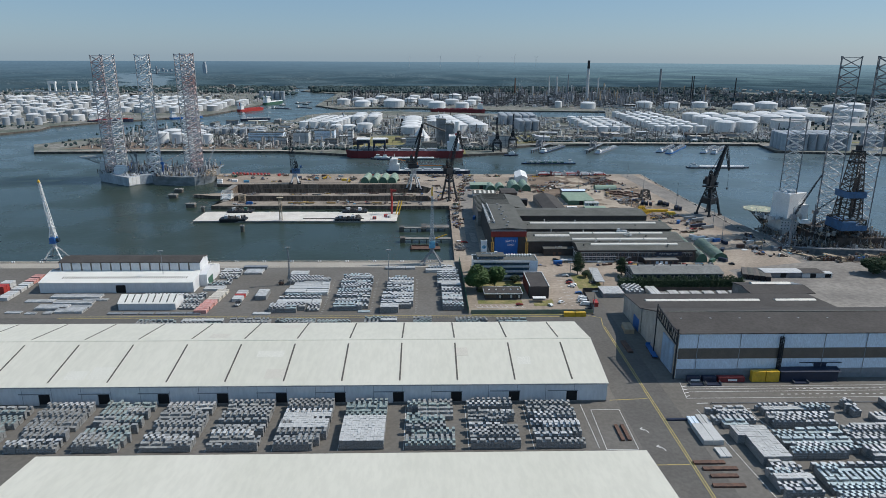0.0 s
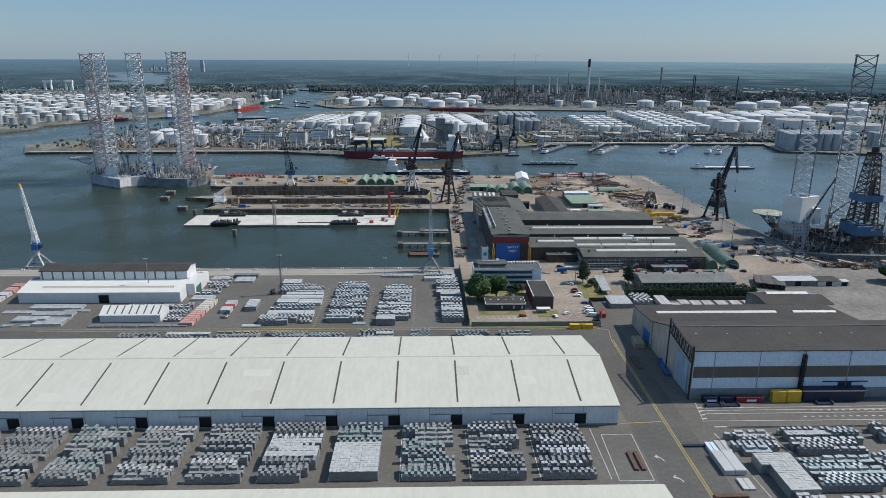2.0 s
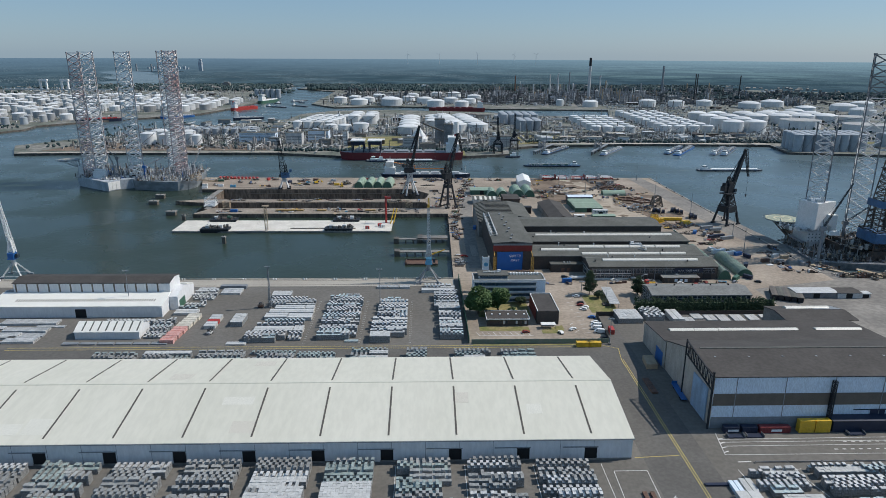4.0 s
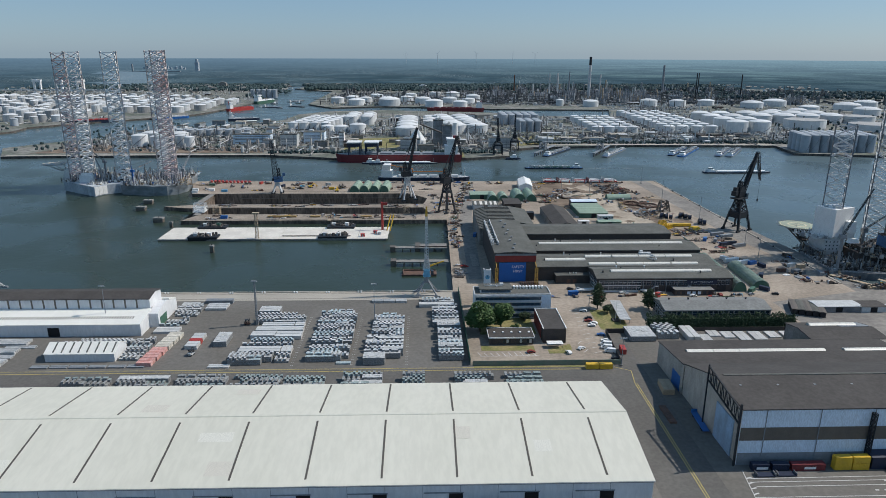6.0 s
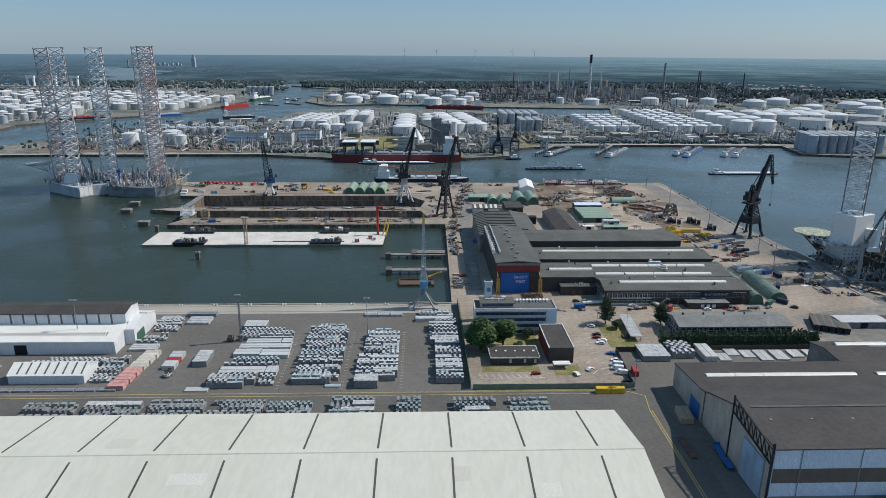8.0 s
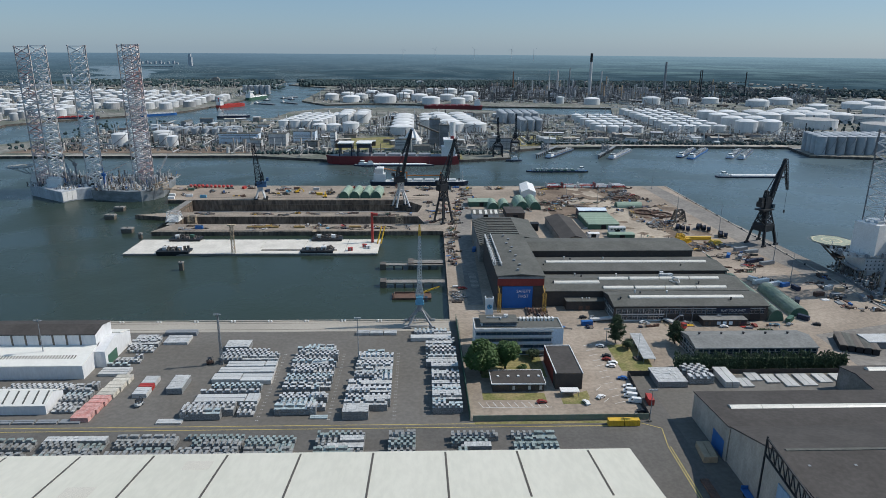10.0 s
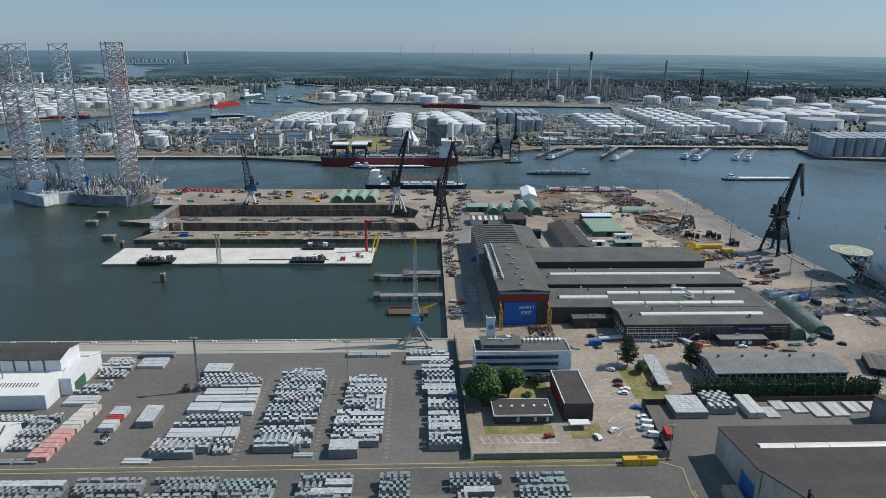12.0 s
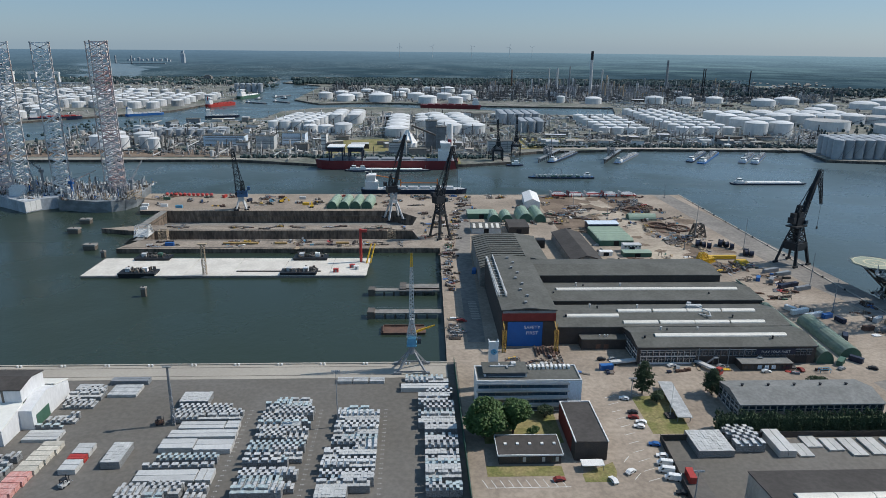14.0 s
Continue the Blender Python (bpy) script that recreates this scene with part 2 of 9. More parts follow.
HULLPALE = material("weathered_pale_hull", (0.5, 0.54, 0.58), 0.6, second=(0.33, 0.36, 0.4), scale=0.12, amount=0.9, fine=0.8, grain=0.12, stretch=(1, 1, 0.4))
PALEFELT = material("pale_roof_felt", (0.215, 0.22, 0.215), 0.9, second=(0.16, 0.165, 0.16), scale=0.12, amount=0.8, fine=0.8, grain=0.12)
FELT = material("grey_roof_felt", (0.17, 0.17, 0.165), 0.9, second=(0.24, 0.24, 0.23), scale=0.25, amount=0.8)
TUNNEL = material("dull_green_sheet", (0.105, 0.165, 0.13), 0.55, second=(0.2, 0.24, 0.2), scale=0.25, amount=0.9, fine=0.8, grain=0.12, stretch=(1, 0.4, 1))
TAN = material("tan_sheeting", (0.42, 0.33, 0.23), 0.8)
MIXED = material("mixed_machinery", (0.2, 0.17, 0.14), 0.7, second=(0.09, 0.08, 0.075), scale=0.3, amount=0.9, island=0.6)


def water_material():
    """Dark basin water, painted paler riverwards for brighter sky reflection; wind patches and ripples."""
    m = bpy.data.materials.new("harbour_water")
    m.use_nodes = True
    n, l = m.node_tree.nodes, m.node_tree.links
    b = n["Principled BSDF"]
    b.inputs["IOR"].default_value = 1.33
    geo = n.new("ShaderNodeNewGeometry")
    sep = n.new("ShaderNodeSeparateXYZ")
    l.new(geo.outputs["Position"], sep.inputs[0])

    def noise_at(scale, detail):
        t = n.new("ShaderNodeTexNoise")
        t.inputs["Scale"].default_value, t.inputs["Detail"].default_value = scale, detail
        l.new(geo.outputs["Position"], t.inputs["Vector"])
        return t.outputs["Fac"]

    def span(src, lo, hi, a, z):
        r = n.new("ShaderNodeMapRange")
        r.interpolation_type = "SMOOTHSTEP"
        for key, val in (("From Min", lo), ("From Max", hi), ("To Min", a), ("To Max", z)):
            r.inputs[key].default_value = val
        l.new(src, r.inputs["Value"])
        return r.outputs[0]

    def join(kind, a, z):
        o = n.new("ShaderNodeMath")
        o.operation = kind
        l.new(a, o.inputs[0]), l.new(z, o.inputs[1])
        return o.outputs[0]

    # brighter sky reflection put into the colour towards +x and +y
    sky_sheen = join("MAXIMUM", span(sep.outputs["X"], 120, 420, 0, 1), span(sep.outputs["Y"], 820, 1000, 0, 0.6))
    sky_sheen = join("MULTIPLY", sky_sheen, span(noise_at(0.006, 4), 0.3, 0.7, 0.75, 1.0))
    mix = n.new("ShaderNodeMix")
    mix.data_type = "RGBA"
    mix.inputs["A"].default_value, mix.inputs["B"].default_value = (0.029, 0.044, 0.032, 1), (0.1, 0.143, 0.162, 1)
    l.new(sky_sheen, mix.inputs["Factor"]), l.new(mix.outputs["Result"], b.inputs["Base Color"])
    l.new(span(noise_at(0.012, 5), 0.35, 0.65, 0.2, 0.36), b.inputs["Roughness"])
    bumps = None
    for s, strength, dist in ((0.6, 0.5, 0.12), (0.2, 0.55, 0.2), (0.05, 0.3, 0.35)):
        bp = n.new("ShaderNodeBump")
        bp.inputs["Strength"].default_value, bp.inputs["Distance"].default_value = strength, dist
        l.new(noise_at(s, 4), bp.inputs["Height"])
        if bumps:
            l.new(bumps, bp.inputs["Normal"])
        bumps = bp.outputs[0]
    l.new(bumps, b.inputs["Normal"])
    return m


WATER = water_material()


def distance_material():
    """Painted distance: woods, fields and a river reach in glowing colour, haze mixed in."""
    m = bpy.data.materials.new("hazy_distance")
    m.use_nodes = True
    n, l = m.node_tree.nodes, m.node_tree.links
    n.remove(n["Principled BSDF"])
    geo = n.new("ShaderNodeNewGeometry")
    sep = n.new("ShaderNodeSeparateXYZ")
    l.new(geo.outputs["Position"], sep.inputs[0])

    def noise_at(sx, sy, sz, detail):
        mp = n.new("ShaderNodeMapping")
        mp.inputs["Scale"].default_value = (sx, sy, sz)
        l.new(geo.outputs["Position"], mp.inputs["Vector"])
        t = n.new("ShaderNodeTexNoise")
        t.inputs["Scale"].default_value, t.inputs["Detail"].default_value = 1, detail
        l.new(mp.outputs[0], t.inputs["Vector"])
        return t.outputs["Fac"]

    def between(src, lo, hi, a, z):
        r = n.new("ShaderNodeMapRange")
        for key, val in (("From Min", lo), ("From Max", hi), ("To Min", a), ("To Max", z)):
            r.inputs[key].default_value = val
        l.new(src, r.inputs["Value"])
        return r.outputs[0]

    def times(a, b_):
        m_ = n.new("ShaderNodeMath")
        m_.operation = "MULTIPLY"
        l.new(a, m_.inputs[0]), l.new(b_, m_.inputs[1])
        return m_.outputs[0]

    def blend(fac, a, b_):
        x = n.new("ShaderNodeMix")
        x.data_type = "RGBA"
        l.new(fac, x.inputs["Factor"])
        for key, val in (("A", a), ("B", b_)):
            if isinstance(val, tuple):
                x.inputs[key].default_value = (*val, 1)
            else:
                l.new(val, x.inputs[key])
        return x.outputs["Result"]

    z, x = sep.outputs["Z"], sep.outputs["X"]
    side = n.new("ShaderNodeMath")
    side.operation = "DIVIDE"
    l.new(x, side.inputs[0]), l.new(sep.outputs["Y"], side.inputs[1])
    side = side.outputs[0]
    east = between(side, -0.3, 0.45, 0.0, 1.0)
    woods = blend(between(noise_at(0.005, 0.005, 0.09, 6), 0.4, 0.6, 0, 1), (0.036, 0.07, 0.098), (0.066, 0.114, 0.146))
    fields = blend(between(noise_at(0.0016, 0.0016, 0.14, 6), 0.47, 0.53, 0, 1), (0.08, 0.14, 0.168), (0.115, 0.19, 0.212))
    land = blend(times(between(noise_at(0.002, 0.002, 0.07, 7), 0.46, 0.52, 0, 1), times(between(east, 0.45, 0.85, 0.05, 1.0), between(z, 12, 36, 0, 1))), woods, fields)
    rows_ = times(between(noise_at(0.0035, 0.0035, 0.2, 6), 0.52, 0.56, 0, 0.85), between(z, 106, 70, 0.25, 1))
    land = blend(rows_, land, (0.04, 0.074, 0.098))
    # a broad river reach, narrowing away
    bank = between(noise_at(0.006, 0.006, 0.05, 4), 0.3, 0.7, -0.03, 0.03)
    shore = n.new("ShaderNodeMath")
    l.new(side, shore.inputs[0]), l.new(bank, shore.inputs[1])
    reach = times(times(between(shore.outputs[0], -0.375, -0.385, 0, 1), between(shore.outputs[0], -0.465, -0.455, 0, 1)), times(between(z, 2, 5, 0, 1), between(z, 52, 47, 0, 1)))
    land = blend(times(reach, between(z, 18, 24, 0.8, 0.95)), land, (0.16, 0.235, 0.3))
    town = times(between(noise_at(0.0025, 0.0025, 0.03, 3), 0.4, 0.5, 0, 1), between(z, 80, 25, 0.1, 1))
    specks = times(times(between(noise_at(0.2, 0.2, 0.42, 1), 0.59, 0.67, 0, 0.9), town), between(east, 0.5, 0.8, 1.0, 0.12))
    land = blend(specks, land, (0.26, 0.315, 0.345))
    # haze painted as colour, stronger with height and paler to the east
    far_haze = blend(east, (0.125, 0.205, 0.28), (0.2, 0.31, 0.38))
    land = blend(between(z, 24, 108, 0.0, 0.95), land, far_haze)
    fine = between(noise_at(0.07, 0.07, 0.4, 4), 0.25, 0.75, 0.84, 1.16)
    hsv = n.new("ShaderNodeHueSaturation")
    l.new(land, hsv.inputs["Color"]), l.new(fine, hsv.inputs["Value"])
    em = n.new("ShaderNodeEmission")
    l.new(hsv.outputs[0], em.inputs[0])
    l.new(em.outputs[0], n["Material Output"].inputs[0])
    return m


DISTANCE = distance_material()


# ---- building blocks ----
class Shape:
    """Gathers vertices and faces of one mesh."""

    def __init__(self):
        self.v, self.f, self.m = [], [], []

    def face(self, pts, slot=0):
        k = len(self.v)
        self.v += [tuple(p) for p in pts]
        self.f.append(tuple(range(k, k + len(pts))))
        self.m.append(slot)

    def hull(self, low, high, slot=0, caps=True):
        """Two rings of equal length, joined by sides."""
        k, n = len(self.v), len(low)
        self.v += [tuple(p) for p in low] + [tuple(p) for p in high]
        for i in range(n):
            j = (i + 1) % n
            self.f.append((k + i, k + j, k + n + j, k + n + i))
            self.m.append(slot)
        if caps:
            self.f += [tuple(range(k + n - 1, k - 1, -1)), tuple(range(k + n, k + 2 * n))]
            self.m += [slot, slot]
        return self

    def box(self, x0, x1, y0, y1, z0, z1, slot=0):
        q = ((x0, y0), (x1, y0), (x1, y1), (x0, y1))
        return self.hull([(a, b, z0) for a, b in q], [(a, b, z1) for a, b in q], slot)

    def prism(self, poly, z0, z1, slot=0):
        return self.hull([(a, b, z0) for a, b in poly], [(a, b, z1) for a, b in poly], slot)

    def along_x(self, profile, x0, x1, slot=0):
        """A (y, z) outline drawn out along x."""
        return self.hull([(x0, a, b) for a, b in profile], [(x1, a, b) for a, b in profile], slot)

    def along_y(self, profile, y0, y1, slot=0):
        return self.hull([(a, y1, b) for a, b in profile], [(a, y0, b) for a, b in profile], slot)

    def beam(self, p, q, w, h=None):
        p, q = Vector(p), Vector(q)
        d = (q - p).normalized()
        side = d.cross((0, 0, 1)) if abs(d.z) < 0.95 else d.cross((0, 1, 0))
        side = side.normalized() * w / 2
        up = side.cross(d).normalized() * (h or w) / 2
        ring = (side + up, up - side, -side - up, side - up)
        return self.hull([p + r for r in ring], [q + r for r in ring])

    def cyl(self, x, y, z0, z1, r, seg=16, r2=None, slot=0):
        r2 = r if r2 is None else r2
        c = [(math.cos(2 * math.pi * i / seg), math.sin(2 * math.pi * i / seg)) for i in range(seg)]
        return self.hull([(x + r * a, y + r * b, z0) for a, b in c], [(x + r2 * a, y + r2 * b, z1) for a, b in c], slot)

    def lattice(self, corners, z0, z1, step, w, top=None):
        """A lattice tower: chords at corners (x, y), braces between; top: corners at z1 for a tapering one."""
        top = top or corners
        n = len(corners)
        bays = max(1, round((z1 - z0) / step))

        def at(i, k):
            f = k / bays
            a, b = corners[i % n], top[i % n]
            return (a[0] + (b[0] - a[0]) * f, a[1] + (b[1] - a[1]) * f, z0 + (z1 - z0) * f)

        for i in range(n):
            self.beam(at(i, 0), at(i, bays), w * 1.5)
            for k in range(bays):
                self.beam(at(i, k), at(i + 1, k + 1), w)
                self.beam(at(i + 1, k), at(i, k + 1), w)
                self.beam(at(i, k + 1), at(i + 1, k + 1), w)
        return self

    def truss(self, p, q, width, height, bays, w):
        """A lattice boom from p to q, square in section."""
        p, q = Vector(p), Vector(q)
        d = (q - p).normalized()
        side = d.cross((0, 0, 1))
        side = side.normalized() if side.length > 0.05 else Vector((1, 0, 0))
        up = side.cross(d).normalized()
        ring = [side * a * width / 2 + up * b * height / 2 for a, b in ((1, 1), (-1, 1), (-1, -1), (1, -1))]

        def at(i, k):
            f = k / bays
            taper = 1 - 0.55 * f
            return p + (q - p) * f + ring[i % 4] * taper

        for i in range(4):
            self.beam(at(i, 0), at(i, bays), w * 1.4)
            for k in range(bays):
                self.beam(at(i, k), at(i + 1, k + 1), w)
                self.beam(at(i, k), at(i + 1, k), w)
        return self

    def data(self, name, mats, smooth=False):
        me = bpy.data.meshes.new(name)
        me.from_pydata(self.v, [], self.f)
        for m in mats:
            me.materials.append(m)
        me.polygons.foreach_set("material_index", self.m[:len(me.polygons)] if len(self.m) >= len(me.polygons) else [0] * len(me.polygons))
        if smooth:
            me.polygons.foreach_set("use_smooth", [True] * len(me.polygons))
        me.update()
        return me


def thing(name, label, category, at=(0, 0, 0), rz=0, group="", kind=""):
    ob = tagged(new(name), label, category, group, kind)
    ob.empty_display_size = 0.5
    ob.matrix_basis = pose(*at, 0, 0, rz)
    return ob


def part(name, shape, mats, parent=None, label="", at=None, kind=""):
    mats = mats if isinstance(mats, (list, tuple)) else [mats]
    ob = new(name, shape if isinstance(shape, bpy.types.Mesh) else shape.data(name, mats))
    if parent:
        ob.parent = parent
    if at:
        ob.location = at
    return tagged(ob, label, kind=kind)


def structure(name, shape, mats, label, category):
    return tagged(part(name, shape, mats), label, category, kind="structure")


def arc(r, h, n, x0=0, z0=0):
    """A round-topped outline, from one foot to the other."""
    return [(x0 - r * math.cos(math.pi * i / n), z0 + h * math.sin(math.pi * i / n)) for i in range(n + 1)]


# ---- ground, water, distance ----
WATER_Z = -3.5


def slab(s, poly, slot, wall, depth=-12):
    s.face([(x, y, 0) for x, y in poly], slot)
    n = len(poly)
    for i in range(n):
        (a, b), (c, d) = poly[i], poly[(i + 1) % n]
        s.face([(a, b, depth), (c, d, depth), (c, d, 0), (a, b, 0)], wall)


g = Shape()
# yard side, pier, docks and the far banks are islands of one sheet
slab(g, [(-2860, -900), (2860, -900), (2860, 407), (252, 407), (-1.5, 400.6), (-2860, 400.6)], 0, 3)
slab(g, [(-1.5, 400.6), (252, 407), (252, 728), (27, 728), (7.8, 622), (1, 564)], 1, 3)
slab(g, [(-235, 564), (1, 564), (3.5, 585), (-226, 585)], 2, 4)
slab(g, [(-14, 585), (3.5, 585), (6.3, 608), (-20, 608)], 2, 4)
slab(g, [(-271, 614), (-246, 608), (6.3, 608), (7.8, 622), (-242, 622)], 2, 4)
slab(g, [(-20, 622), (7.8, 622), (16, 667), (-34, 667), (-16, 645)], 2, 4)
slab(g, [(-264, 667), (16, 667), (27, 728), (-286, 731)], 1, 4)
slab(g, [(-623, 903), (-538, 910), (-388, 913), (-248, 915), (-138, 886), (42, 886), (106, 905), (112, 962), (156, 985), (320, 1009),
         (557, 1000), (542, 924), (704, 893), (2860, 860), (2860, 2860), (-520, 2860), (-560, 2590), (-373, 2405), (-356, 1808),
         (-271, 1693), (-129, 1740), (162, 1662), (475, 1630), (425, 1454), (212, 1472), (150, 1560), (-122, 1620), (-258, 1590),
         (-323, 1505), (-331, 1380), (-449, 1260), (-533, 1177), (-548, 1091), (-616, 1065), (-672, 980)], 5, 3)
slab(g, [(-2860, 1060), (-826, 1124), (-793, 1188), (-806, 1247), (-744, 1326), (-647, 1418), (-572, 1507), (-538, 1677),
         (-518, 1986), (-637, 2379), (-620, 2860), (-2860, 2860)], 5, 3)
structure("ground", g, [ASPHALT, SAND, DOCKDECK, QUAYWALL, DOCKWALL, FARLAND], "grey asphalt yards, sandy quays and industrial land", "ground")

w = Shape()
X0, X1, Y0, Y1 = -240, -16, 584, 668  # the dry docks stay free of water
for a, b, c, d in ((-2860, 2860, 380, Y0), (-2860, X0, Y0, Y1), (X1, 2860, Y0, Y1), (-2860, 2860, Y1, 2860)):
    w.face([(a, c, WATER_Z), (b, c, WATER_Z), (b, d, WATER_Z), (a, d, WATER_Z)])
structure("water", w, WATER, "dark green-grey rippled harbour water", "water")
s = Shape().box(-240, -16, 584, 668, -12.5, -11)
structure("dock_floor", s, CONCRETE, "dark concrete floor of the dry docks", "dock floor")

b = Shape()
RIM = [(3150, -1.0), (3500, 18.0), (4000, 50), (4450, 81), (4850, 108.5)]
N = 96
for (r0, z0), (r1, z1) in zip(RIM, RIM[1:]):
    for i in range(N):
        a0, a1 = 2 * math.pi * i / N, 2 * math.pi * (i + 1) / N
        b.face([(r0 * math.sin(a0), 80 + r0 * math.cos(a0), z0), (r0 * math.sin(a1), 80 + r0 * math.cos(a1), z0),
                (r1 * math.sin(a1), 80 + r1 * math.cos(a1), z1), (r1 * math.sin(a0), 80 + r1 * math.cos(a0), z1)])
structure("backdrop", b, DISTANCE, "glowing backdrop painted with hazy blue woods and fields", "distance")

# concrete apron along the basin, and the paved surfaces
s = Shape().box(-700, -1.6, 387.6, 400.5, 0.0, 0.03).box(-700, -1.6, 399.7, 400.5, 0.03, 0.5)
structure("quay_apron", s, PALE, "pale concrete quay apron beside the basin", "quay")
s = Shape().box(-700, 60, 292, 306.5, 0.0, 0.02).box(60, 84, 120, 330, 0.0, 0.02)
structure("road", s, ROAD, "dark asphalt road between the sheds", "road")
s = Shape().prism([(3, 311), (74, 311), (77, 341.5), (190, 342), (190, 380), (252, 395), (252, 407), (-1, 402), (3, 402)], 0.0, 0.025)
structure("pavement", s, SAND, "sandy paving around the offices", "paving")
s = Shape().prism([(186, 311), (420, 311), (420, 406), (252, 406), (252, 395), (190, 379.8), (190, 341.8), (186, 341.8)], 0.0, 0.02)
structure("pavement", s, WORN, "worn pale concrete hardstanding", "paving")


s = Shape().prism([(138, 727), (158, 727), (186, 545), (160, 520), (150, 545)], 0.0, 0.04).prism([(104, 640), (150, 655), (148, 675), (104, 668)], 0.0, 0.045).prism([(110, 516), (160, 516), (152, 532), (112, 532)], 0.0, 0.036)
e = Shape().prism([(100, 600), (150, 600), (150, 520), (196, 520), (196, 727), (160, 727), (188, 560), (160, 540), (138, 727), (100, 720)], 0.0, 0.03)
structure("pavement", Shape().prism([(224, 727), (241, 727), (268, 405), (252, 407), (232, 500)], 0.0, 0.034), WORN, "worn concrete crane track along the pier edge", "paving")
patches = random.Random(14)
for k in range(46):
    cx, cy, r = patches.uniform(108, 216), patches.uniform(524, 716), patches.uniform(3.5, 11)
    if 112 < cx < 152 and 540 < cy < 618:
        continue
    lobes = [r * patches.uniform(0.6, 1.2) for q in range(14)]
    e.prism([(cx + lobes[q] * math.cos(math.pi * q / 7), cy + lobes[q] * 0.8 * math.sin(math.pi * q / 7)) for q in range(14)], 0.0, 0.048 + 0.0015 * k)
structure("yard_earth", e, EARTH, "brown trodden earth among the pier stores", "earth")
structure("track", s, TRACK, "pale sandy track across the pier", "track")
s = Shape().prism([(10, 420), (19, 420), (23, 560), (38, 725), (27, 725), (12, 560)], 0.0, 0.02)
structure("road", s, WORN, "worn concrete road along the pier", "road")


# ---- white storage sheds ----
def long_shed(x0, x1, y0, y1, eave, ridge, seams, doors):
    yc = (y0 + y1) / 2
    t = thing("storage_shed", "long white storage shed with dark roof seams", "shed", ((x0 + x1) / 2, yc, 0), group="white sheds")
    hx, hy = (x1 - x0) / 2, (y1 - y0) / 2
    wall = Shape()
    wall.box(-hx, hx, -hy, -hy + 0.3, 0, eave)
    wall.box(-hx, hx, hy - 0.3, hy, 0, eave)
    for a in (-hx, hx - 0.3):
        wall.along_x([(-hy + 0.3, 0), (hy - 0.3, 0), (hy - 0.3, eave), (0, ridge - 0.3), (-hy + 0.3, eave)], a, a + 0.3)
    part("wall", wall, WHITEWALL, t)
    roof = Shape()
    for q in (-1, 1):
        roof.along_x([(q * (hy + 0.35), eave - 0.15), (0, ridge), (0, ridge + 0.25), (q * (hy + 0.35), eave + 0.1)], -hx - 0.4, hx + 0.4)
    part("roof", roof, ROOFWHITE, t, "off-white ribbed roof")
    cap = Shape().along_x([(-0.7, ridge + 0.12), (0.7, ridge + 0.12), (0.5, ridge + 0.4), (-0.5, ridge + 0.4)], -hx - 0.4, hx + 0.4)
    part("ridge_cap", cap, ROOFWHITE, t)

    def roof_z(y):
        return ridge + 0.25 + (eave + 0.1 - ridge - 0.25) * abs(y) / (hy + 0.35)

    for x in seams:
        x -= (x0 + x1) / 2
        for ya, yb in ((-hy + 2.2, -3.0), (1.8, hy - 0.6)):
            k = Shape()
            k.hull([(x - 0.35, ya, roof_z(ya) - 0.1), (x + 0.35, ya, roof_z(ya) - 0.1), (x + 0.35, yb, roof_z(yb) - 0.1), (x - 0.35, yb, roof_z(yb) - 0.1)],
                   [(x - 0.35, ya, roof_z(ya) + 0.05), (x + 0.35, ya, roof_z(ya) + 0.05), (x + 0.35, yb, roof_z(yb) + 0.05), (x - 0.35, yb, roof_z(yb) + 0.05)])
            part("roof_seam", k, SEAM, t)
    rp = random.Random(int(y0))
    for k in range(14 if seams else 0):
        x, ya = -hx + 10 + rp.random() * (2 * hx - 30), rp.choice((-hy + 4, -hy + 12, -hy + 18, 4, 12, 20))
        ww, dd, up = rp.choice((6, 9, 12)), rp.uniform(4, 8), 0.008 + 0.002 * k
        part("roof_sheet", Shape().hull([(x, ya, roof_z(ya) - 0.05), (x + ww, ya, roof_z(ya) - 0.05), (x + ww, ya + dd, roof_z(ya + dd) - 0.05), (x, ya + dd, roof_z(ya + dd) - 0.05)],
                                        [(x, ya, roof_z(ya) + up), (x + ww, ya, roof_z(ya) + up), (x + ww, ya + dd, roof_z(ya + dd) + up), (x, ya + dd, roof_z(ya + dd) + up)]), ROOFSHEET[k % 2], t)
    plinth = Shape().box(-hx - 0.05, hx + 0.05, -hy - 0.08, -hy, 0, 0.7)
    part("plinth", plinth, CONCRETE, t)
    for x in doors:
        x -= (x0 + x1) / 2
        # black panel on the closed wall imitates the shaded inside
        d = part("door", Shape().box(x - 2.3, x + 2.3, -hy - 0.06, -hy + 0.1, 0, 5.2), DOORSHADE, t, "black panel for a shaded sliding doorway")
        part("door_rail", Shape().box(x - 10.5, x + 2.6, -hy - 0.3, -hy - 0.06, 5.3, 5.6), GREYSTEEL, t)
        part("door_leaf", Shape().box(x - 7.4, x - 2.5, -hy - 0.2, -hy - 0.07, 0.2, 5.2), WHITEWALL, t)
    for k in range(int((x1 - x0) / 12.3)):
        a = -hx + 6 + 12.3 * k
        part("panel_joint", Shape().box(a, a + 0.15, -hy - 0.03, -hy, 0.7, eave - 0.4), GREYSTEEL, t)
    part("gutter", Shape().box(-hx - 0.4, hx + 0.4, -hy - 0.55, -hy - 0.34, eave - 0.35, eave - 0.05), GREYSTEEL, t)
    return t


long_shed(-420, 55.4, 219.3, 279.3, 8.8, 14.4, [40.6 - 24.8 * i for i in range(19)], [40.2 - 24.85 * i for i in range(19)])
long_shed(-157.5, 55.4, 112, 174.2, 8.8, 12.3, [], [40.2 - 24.85 * i for i in range(8)])


